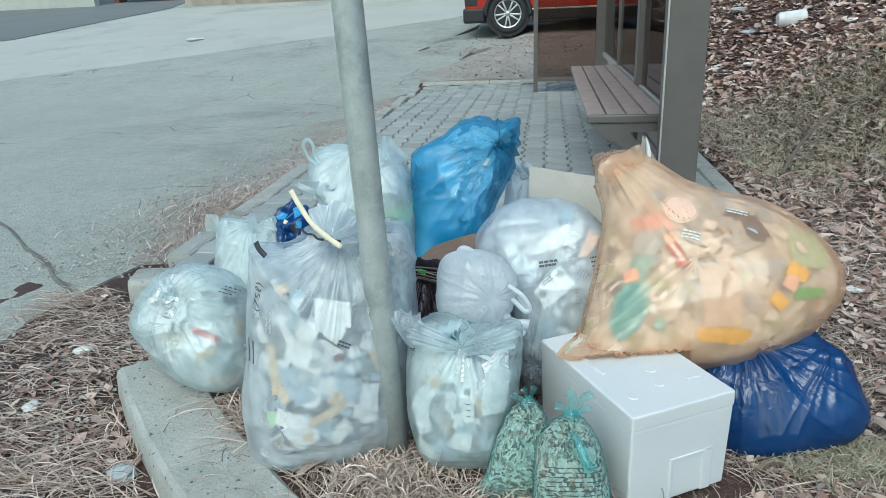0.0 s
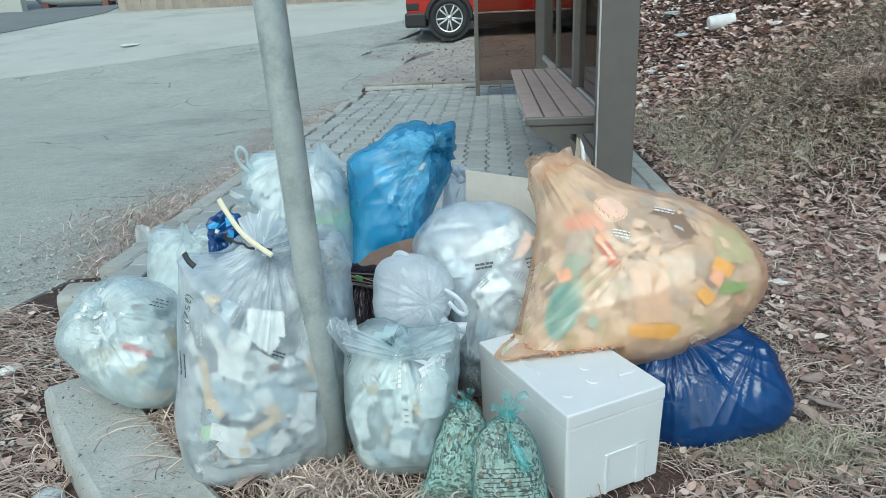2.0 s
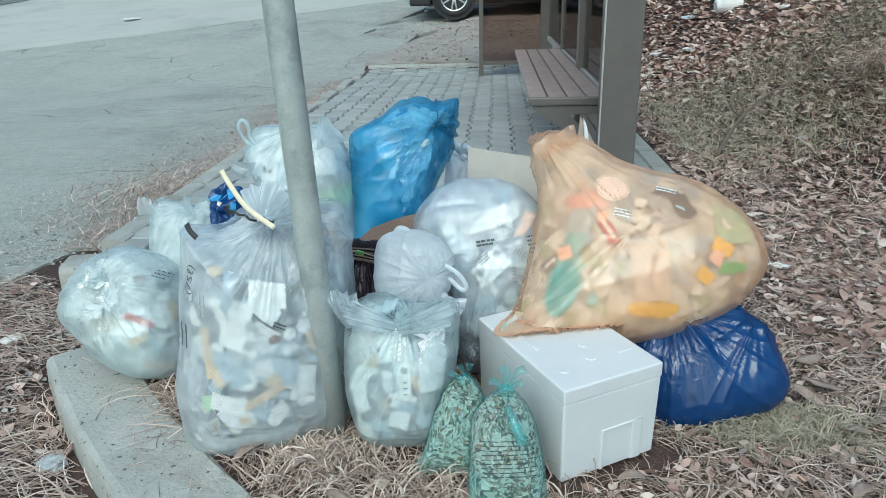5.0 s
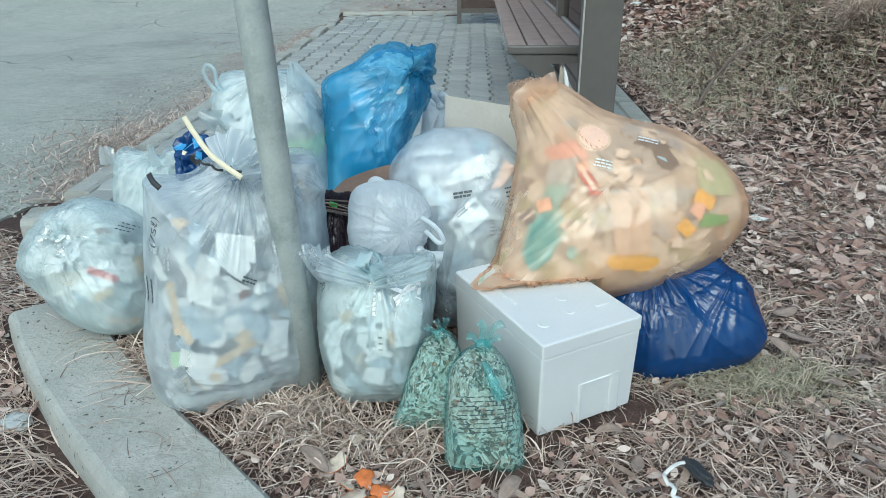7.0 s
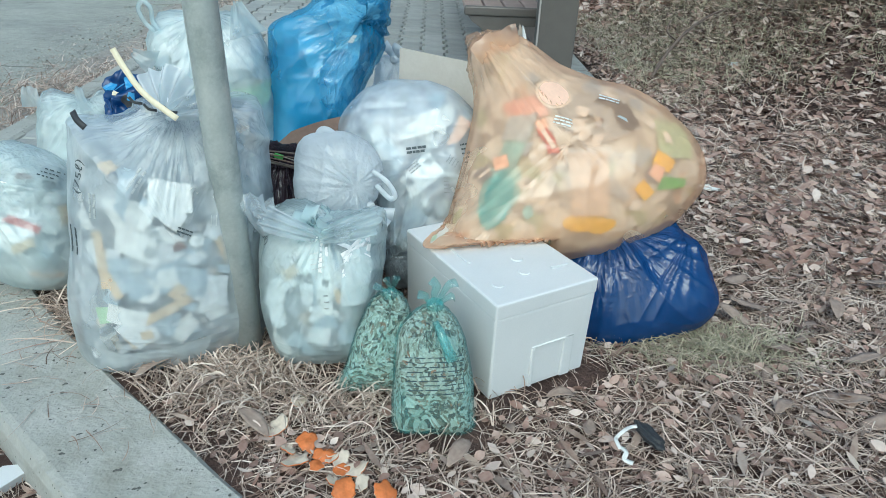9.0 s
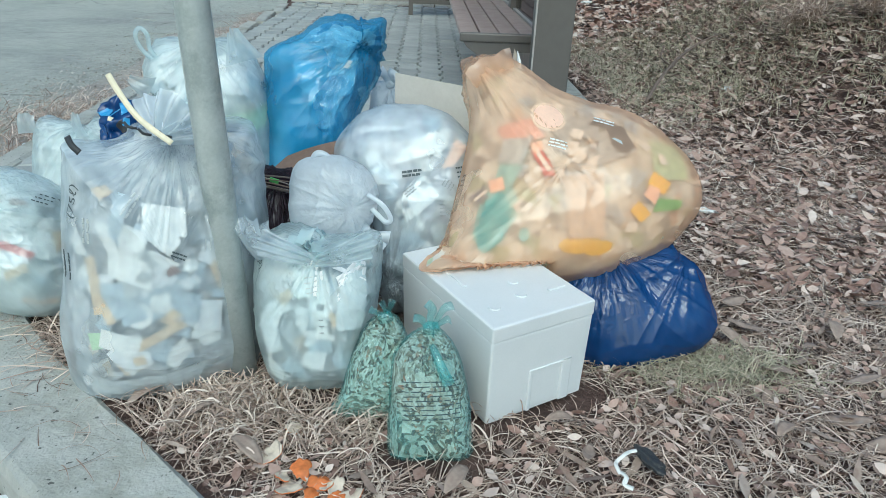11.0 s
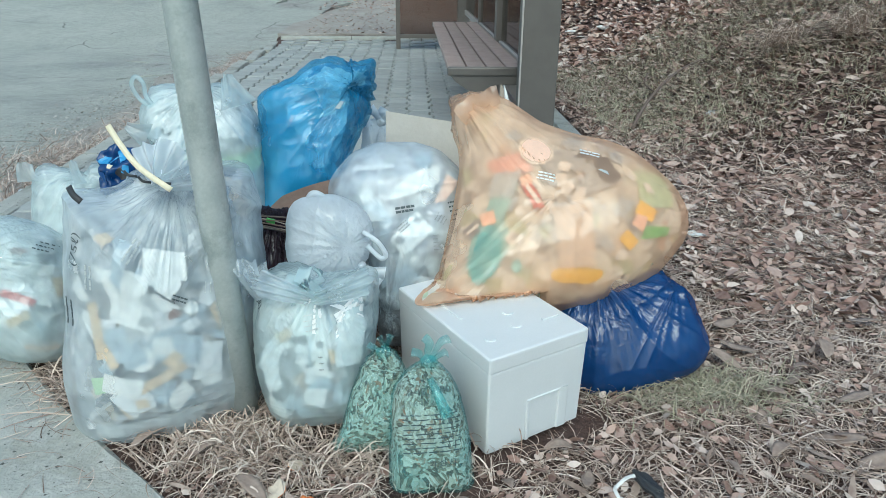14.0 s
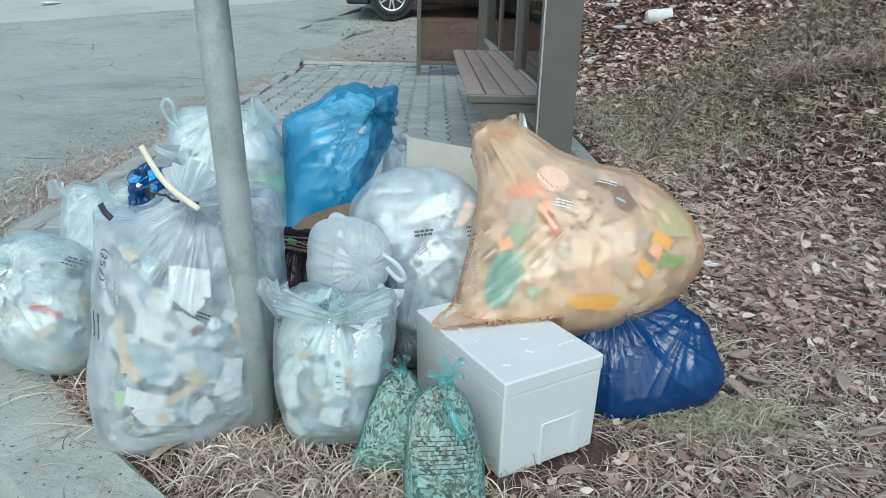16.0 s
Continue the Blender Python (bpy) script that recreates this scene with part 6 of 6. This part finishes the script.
def scatter(rs, n, x0, x1, y0, y1, clump=0.0, scale=3.0, seed=1, floor=-0.35):
    x, y = rs.uniform(x0, x1, n), rs.uniform(y0, y1, n)
    keep = kerb_clear(x, y)
    if clump:
        keep &= vnoise(np.column_stack([x * scale, y * scale, np.zeros(n)]), seed) * clump > rs.uniform(-1, 1, n) + floor
    # the straw is pressed flat along the front of the box and the small bags
    for (ax, ay), (bx, by) in (((-0.01, 1.125), (0.12, 1.125)), ((0.08, 1.28), (0.178, 1.222)), ((0.178, 1.222), (0.41, 1.352)), ((-0.62, 1.32), (-0.46, 1.29)), ((-0.27, 1.30), (-0.15, 1.29))):
        s = np.clip(((x - ax) * (bx - ax) + (y - ay) * (by - ay)) / ((bx - ax) ** 2 + (by - ay) ** 2), 0, 1)
        keep &= np.hypot(x - ax - s * (bx - ax), y - ay - s * (by - ay)) > 0.045
    x, y = x[keep], y[keep]
    return x, y, land(x, y)


rs = np.random.RandomState(7)
# straw on the near verge
x, y, z = scatter(rs, 78000, -0.75, 2.4, 0.45, 3.2)
n = len(x)
flow = vnoise(np.column_stack([x * 2.2, y * 2.2, np.zeros(n)]), 6) * 3.0
strips(rs, x, y, z, rs.uniform(0.025, 0.10, n), rs.uniform(0.0010, 0.0034, n), rs.uniform(0.001, 0.014, n), rs.normal(0, 0.9, n), flow + rs.normal(0, 1.0, n), "dry_grass", "grass", "matted pale dry straw grass over the verge", 4)
# longer pale stalks lying over it
x, y, z = scatter(rs, 15000, -0.5, 2.7, 0.7, 2.7, 1.0, 2.6, 44, 0.1)
n = len(x)
flow = vnoise(np.column_stack([x * 1.7, y * 1.7, np.zeros(n)]), 16) * 3.0
strips(rs, x, y, z + 0.008, rs.uniform(0.05, 0.15, n), rs.uniform(0.0014, 0.0038, n), rs.uniform(0.001, 0.012, n), rs.normal(0, 0.5, n), flow + rs.normal(0, 0.8, n), "dry_grass", "straw_pale", "long pale straw stalks lying in swathes", 5)
# straw among the leaves farther in, and round the spot behind
x, y, z = scatter(rs, 14000, 0.95, 4.2, 2.4, 6.2)
n = len(x)
strips(rs, x, y, z, rs.uniform(0.04, 0.16, n), rs.uniform(0.0012, 0.004, n), rs.uniform(0.004, 0.045, n), rs.normal(0, 1.2, n), rs.uniform(0, 6.28, n), "dry_grass", "straw_pale", "dry straw grass among the brown leaves", 4)
x, y, z = scatter(rs, 36000, -1.9, 6.0, -4.5, 2.4)
far = (y < 0.46) | (x > 2.38)
x, y, z = x[far], y[far], z[far]
n = len(x)
strips(rs, x, y, z, rs.uniform(0.06, 0.2, n), rs.uniform(0.003, 0.006, n), rs.uniform(0.004, 0.05, n), rs.normal(0, 1.2, n), rs.uniform(0, 6.28, n), "dry_grass", "grass", "matted dry straw grass over the wider verge", 3)
# straw on the road side of the kerb
x, y, z = scatter(rs, 9000, -2.05, -0.7, 0.9, 2.5, 1.0, 2.2, 12, -0.25)
n = len(x)
strips(rs, x, y, z, rs.uniform(0.05, 0.2, n), rs.uniform(0.0016, 0.0045, n), rs.uniform(0.002, 0.035, n), rs.normal(0, 0.7, n), 3.6 + rs.normal(0, 0.7, n), "dry_grass", "straw_pale", "loose straw spread along the kerb", 5)
# taller tuft round the pole and along the kerb
x = np.concatenate([rs.normal(-0.37, 0.08, 800), rs.normal(-0.2, 0.2, 500), rs.normal(-1.0, 0.1, 500), rs.normal(-0.80, 0.06, 420)])
y = np.concatenate([rs.normal(1.29, 0.05, 800), rs.normal(1.22, 0.05, 500), rs.normal(1.52, 0.08, 500), rs.normal(1.45, 0.05, 420)])
ok = kerb_clear(x, y)
x, y = x[ok], y[ok]
n = len(x)
strips(rs, x, y, land(x, y), rs.uniform(0.05, 0.12, n), rs.uniform(0.002, 0.0046, n), rs.uniform(0.012, 0.05, n), rs.normal(0, 1.3, n), rs.uniform(0, 6.28, n), "dry_grass", "straw_pale", "thick curled straw tuft round the pole's foot", 6)
# stray straws on top of the kerb
k = rs.randint(2, 26, 60)
x, y = outer[k, 0] + rs.uniform(0.02, 0.17, 60), outer[k, 1] + rs.uniform(0.0, 0.16, 60)
strips(rs, x, y, np.full(60, 0.004), rs.uniform(0.03, 0.12, 60), rs.uniform(0.0012, 0.0026, 60), rs.uniform(0.001, 0.008, 60), rs.normal(0, 1.0, 60), rs.uniform(0, 6.28, 60), "dry_grass", "grass", "stray straws lying on the kerb", 5)
# rougher grass farther off
x, y, z = scatter(rs, 22000, 1.0, 7.0, 2.6, 12.5, 1.2, 0.9, 15, 0.0)
n = len(x)
strips(rs, x, y, z, rs.uniform(0.06, 0.22, n), rs.uniform(0.003, 0.006, n), rs.uniform(0.01, 0.08, n), rs.normal(0, 0.9, n), rs.uniform(0, 6.28, n), "dry_grass", "straw_pale", "rough dry grass on the leafy verge", 3)
x, y, z = scatter(rs, 9000, 1.2, 4.0, 3.6, 6.6, 1.3, 1.1, 23, 0.0)
n = len(x)
strips(rs, x, y, z, rs.uniform(0.06, 0.2, n), rs.uniform(0.003, 0.006, n), rs.uniform(0.03, 0.09, n), rs.normal(0, 0.8, n), rs.uniform(0, 6.28, n), "green_grass", "grass_green", "thin greenish winter grass on the verge", 3)
x, y = rs.normal(0.72, 0.12, 900), rs.normal(1.44, 0.05, 900)
strips(rs, x, y, land(x, y), rs.uniform(0.04, 0.1, 900), rs.uniform(0.0016, 0.003, 900), rs.uniform(0.015, 0.045, 900), rs.normal(0, 0.8, 900), rs.uniform(0, 6.28, 900), "green_grass", "grass_green", "short greenish grass beside the navy bag", 4)
# drooping clumps on the bank
cx, cy = [2.45, 2.72, 3.3, 3.9, 4.6], [4.62, 4.35, 5.2, 6.6, 9.0]
for a, b in zip(cx, cy):
    n = 320
    th = rs.uniform(2.8, 5.0, n)
    x, y = a + rs.normal(0, 0.06, n), b + rs.normal(0, 0.06, n)
    strips(rs, x, y, land(x, y) + 0.05, rs.uniform(0.12, 0.28, n), rs.uniform(0.002, 0.005, n), rs.uniform(-0.02, 0.12, n), rs.normal(0, 0.4, n), th, "grass_clump", "straw_pale", "drooping clump of long dry grass on the bank", 5)
# wisps along the paving's edge
x = np.concatenate([rs.normal(-1.78, 0.07, 1500), rs.normal(-1.95, 0.2, 700), rs.uniform(-1.5, 0.5, 300)])
y = np.concatenate([rs.uniform(2.75, 8.5, 1500), rs.normal(3.6, 0.35, 700), rs.normal(9.4, 0.15, 300)])
n = len(x)
strips(rs, x, y, np.maximum(land(x, y), -0.055 + rise(y)), rs.uniform(0.05, 0.2, n), rs.uniform(0.002, 0.005, n), rs.uniform(0.004, 0.04, n), rs.normal(0, 0.7, n), rs.normal(1.7, 0.7, n), "dry_grass", "grass", "dry wisps of straw along the paving's edge", 4)


def leaf_mesh(rs, x, y, z, size, ratio, name, material, label):
    """Many curled dead leaves in one mesh, each five cross-lines of three points."""
    n = len(x)
    t = np.linspace(-1, 1, 5)
    half = np.array([0.06, 0.75, 1.0, 0.7, 0.04])
    u = np.repeat(t, 3)
    v = (half[:, None] * np.array([-1, 0, 1])[None, :]).ravel()
    curl = rs.uniform(-0.25, 0.6, n)[:, None]
    fold = rs.uniform(-0.2, 0.6, n)[:, None]
    a = size[:, None] / 2
    X = u[None] * a
    Y = v[None] * a * ratio[:, None]
    Z = (curl * u[None] ** 2 + fold * np.abs(v[None]) * ratio[:, None]) * a * 0.7
    tilt = rs.normal(0, 0.25, n)[:, None]
    X, Z = X * np.cos(tilt) - Z * np.sin(tilt), X * np.sin(tilt) + Z * np.cos(tilt)
    roll = rs.normal(0, 0.35, n)[:, None]
    Y, Z = Y * np.cos(roll) - Z * np.sin(roll), Y * np.sin(roll) + Z * np.cos(roll)
    th = rs.uniform(0, math.tau, n)[:, None]
    X, Y = X * np.cos(th) - Y * np.sin(th), X * np.sin(th) + Y * np.cos(th)
    Z = Z - Z.min(1, keepdims=True)
    V = np.stack([X + x[:, None], Y + y[:, None], Z + z[:, None] + rs.uniform(0.0, 0.016, n)[:, None]], 2).reshape(-1, 3)
    q = np.array([(i * 3 + j, i * 3 + j + 1, i * 3 + j + 4, i * 3 + j + 3) for i in range(4) for j in range(2)])
    F = (np.arange(n)[:, None, None] * 15 + q[None]).reshape(-1, 4)
    me = bpy.data.meshes.new(name)
    me.vertices.add(len(V))
    me.vertices.foreach_set("co", V.astype(np.float32).ravel())
    me.loops.add(F.size)
    me.loops.foreach_set("vertex_index", F.astype(np.int32).ravel())
    me.polygons.add(len(F))
    me.polygons.foreach_set("loop_start", np.arange(0, F.size, 4, dtype=np.int32))
    me.update(calc_edges=True)
    me.materials.append(M[material])
    return tagged(new(name, me), label, "leaves", kind="stuff")


x, y, z = scatter(rs, 1200, 0.5, 2.6, 1.0, 3.4, 1.0, 1.6, 31, 0.1)
leaf_mesh(rs, x, y, z + 0.006, rs.uniform(0.025, 0.075, len(x)), rs.uniform(0.10, 0.24, len(x)), "fallen_leaves", "leaves_pale", "pale curled dead leaves among the straw")
x, y, z = scatter(rs, 240, -0.7, 0.9, 0.5, 1.6)
leaf_mesh(rs, x, y, z + 0.006, rs.uniform(0.03, 0.085, len(x)), rs.uniform(0.12, 0.3, len(x)), "fallen_leaves", "leaves_pale", "grey-brown willow leaves in the straw")
x, y, z = scatter(rs, 42000, 0.95, 7.0, 1.8, 7.5)
leaf_mesh(rs, x, y, z + 0.004, rs.uniform(0.025, 0.08, len(x)), rs.uniform(0.22, 0.55, len(x)), "fallen_leaves", "leaves", "thick brown leaf litter beside the shelter")
x, y, z = scatter(rs, 30000, 1.1, 8.5, 6.0, 13.5)
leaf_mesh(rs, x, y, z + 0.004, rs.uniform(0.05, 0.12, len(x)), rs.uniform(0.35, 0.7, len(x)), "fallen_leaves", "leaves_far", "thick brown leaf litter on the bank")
x, y, z = scatter(rs, 700, -1.85, -1.0, 1.3, 2.5)
leaf_mesh(rs, x, y, z + 0.004, rs.uniform(0.015, 0.05, len(x)), rs.uniform(0.3, 0.6, len(x)), "fallen_leaves", "leaves", "small brown leaf scraps along the kerb")
x, y = rs.uniform(-1.4, 2.2, 2200), rs.uniform(9.4, 12.8, 2200)
leaf_mesh(rs, x, y, rise(y) + 0.014, rs.uniform(0.02, 0.055, 2200), rs.uniform(0.3, 0.7, 2200), "fallen_leaves", "leaves", "scattered leaves over the dirt patch")
x = np.concatenate([rs.normal(-2.0, 0.3, 13000), rs.uniform(-2.0, -1.3, 1200)])
y = np.concatenate([rs.uniform(2.6, 9.0, 13000), rs.uniform(0.9, 2.4, 1200)])
leaf_mesh(rs, x, y, np.maximum(land(x, y), rise(y) - 0.073) - 0.004, rs.uniform(0.005, 0.019, len(x)), rs.uniform(0.6, 1.0, len(x)), "gravel_grit", "grit", "loose grey grit at the road's edge")
# dark crumbs of leaf between the straws
x, y, z = scatter(rs, 14000, -0.7, 2.4, 0.5, 3.0)
leaf_mesh(rs, x, y, z + 0.002, rs.uniform(0.008, 0.035, len(x)), rs.uniform(0.3, 0.8, len(x)), "fallen_leaves", "leaves", "brown crumbs of dead leaf under the straw")
# single large leaves
for k, (x, y, s, r) in enumerate(((-0.525, 1.285, 0.11, 50), (-0.29, 1.12, 0.09, -40), (0.82, 1.56, 0.09, -50), (0.80, 1.31, 0.085, 75), (0.93, 1.24, 0.1, -30), (0.98, 1.16, 0.11, -12), (0.1, 1.05, 0.08, 60), (1.0, 1.5, 0.08, 10), (0.86, 1.42, 0.09, 120), (0.93, 1.46, 0.08, 20), (0.88, 1.62, 0.1, -35), (1.05, 1.38, 0.09, 5), (1.1, 1.6, 0.1, 70), (0.78, 1.2, 0.07, 40), (1.15, 1.27, 0.11, -20), (1.22, 1.45, 0.08, -60), (0.9, 1.75, 0.1, 30), (1.3, 1.75, 0.09, -15), (-0.42, 1.22, 0.08, 30), (0.32, 1.22, 0.07, 15), (0.2, 1.12, 0.06, 100), (0.36, 1.13, 0.07, 70))):
    bm = bmesh.new()
    rows = []
    for i in range(9):
        t = i / 8
        w = s * 0.19 * math.sin(math.pi * min(1, t * 0.96 + 0.03)) ** 0.7
        rows.append([bm.verts.new(((t - 0.5) * s, w * j / 2, 0.012 * math.sin(t * 3 + k) + 0.25 * abs(w * j / 2) + 0.003 * noise.noise(Vector((t * 6, j, k))))) for j in (-2, -1, 0, 1, 2)])
    for a, b in zip(rows, rows[1:]):
        for j in range(4):
            bm.faces.new((a[j], a[j + 1], b[j + 1], b[j]))
    g = bmesh.ops.extrude_face_region(bm, geom=bm.faces[:])
    bmesh.ops.translate(bm, verts=[v for v in g["geom"] if isinstance(v, bmesh.types.BMVert)], vec=(0, 0, 0.0008))
    me = finish(bm, "dead_leaf", True)
    me.materials.append(M["leaves_pale"])
    ob = new("dead_leaf", me)
    ob.matrix_world = pose(x, y, 0.016, rng.uniform(-14, 14), rng.uniform(-10, 10), r)
    tagged(ob, "large curled grey-brown dead leaf on the straw", "leaf", "large dead leaves")


# ---- block paving ----
paving = thing("block_paving", (-0.35, 5.9, 0), "grey interlocking zigzag block paving under the shelter", "paving", kind="structure")
part("bed", span((-1.62, 2.55, -0.08), (0.93, 9.2, -0.026)), "joint", paving)


def block(length, width, way):
    """One zigzag paving block with a rounded rim."""
    side = [(-0.5, 0.010), (-0.29, 0.010), (-0.21, -0.010), (0.21, -0.010), (0.29, 0.010), (0.5, 0.010)]
    rim = [(-width / 2 + a * way, y * length) for y, a in side] + [(width / 2 + a * way, y * length) for y, a in reversed(side)]
    v, f, n = [], [], len(rim)
    for k, (ins, z) in enumerate(((0.0, -0.05), (0.0, -0.006), (0.005, 0.0))):
        for x, y in rim:
            v.append((x - math.copysign(ins, x), y - math.copysign(ins, y), z))
    for k in range(2):
        for i in range(n):
            f.append((k * n + i, k * n + (i + 1) % n, (k + 1) * n + (i + 1) % n, (k + 1) * n + i))
    f += [(2 * n + i, 2 * n + i + 1, 2 * n + n - 2 - i, 2 * n + n - 1 - i) for i in range(n // 2 - 1)]
    return v, [q[::-1] for q in f]


bl, bw = 0.205, 0.16
kinds = [block(bl - 0.007, bw - 0.013, way) for way in (1, -1)]
meshes = [mesh_of("paving_block", v, f) for v, f in kinds]
for me in meshes:
    me.materials.append(M["paver"])
far_v, far_f, made = [], [], 0
prng = random.Random(3)
for r in range(33):
    for c in range(16):
        x = -1.535 + c * bw
        y = 2.66 + r * bl + (bl / 2 if c % 2 else 0)
        if y > 9.12:
            continue
        z = prng.uniform(-0.004, 0.003)
        if y < 6.4 and made < 300:
            o = new("paving_block", meshes[c % 2])
            o.parent = paving
            o.matrix_parent_inverse = Matrix.Translation(paving.location).inverted()
            o.matrix_basis = pose(x, y, z, prng.uniform(-0.6, 0.6), prng.uniform(-0.6, 0.6), prng.uniform(-0.7, 0.7))
            made += 1
        else:
            k = len(far_v)
            bv, bf = kinds[c % 2]
            far_v += [(p[0] + x, p[1] + y, p[2] + z + float(rise(y))) for p in bv]
            far_f += [tuple(i + k for i in q) for q in bf]
tagged(part("far_blocks", mesh_of("far_blocks", far_v, far_f), "paver_far", paving), kind="stuff")
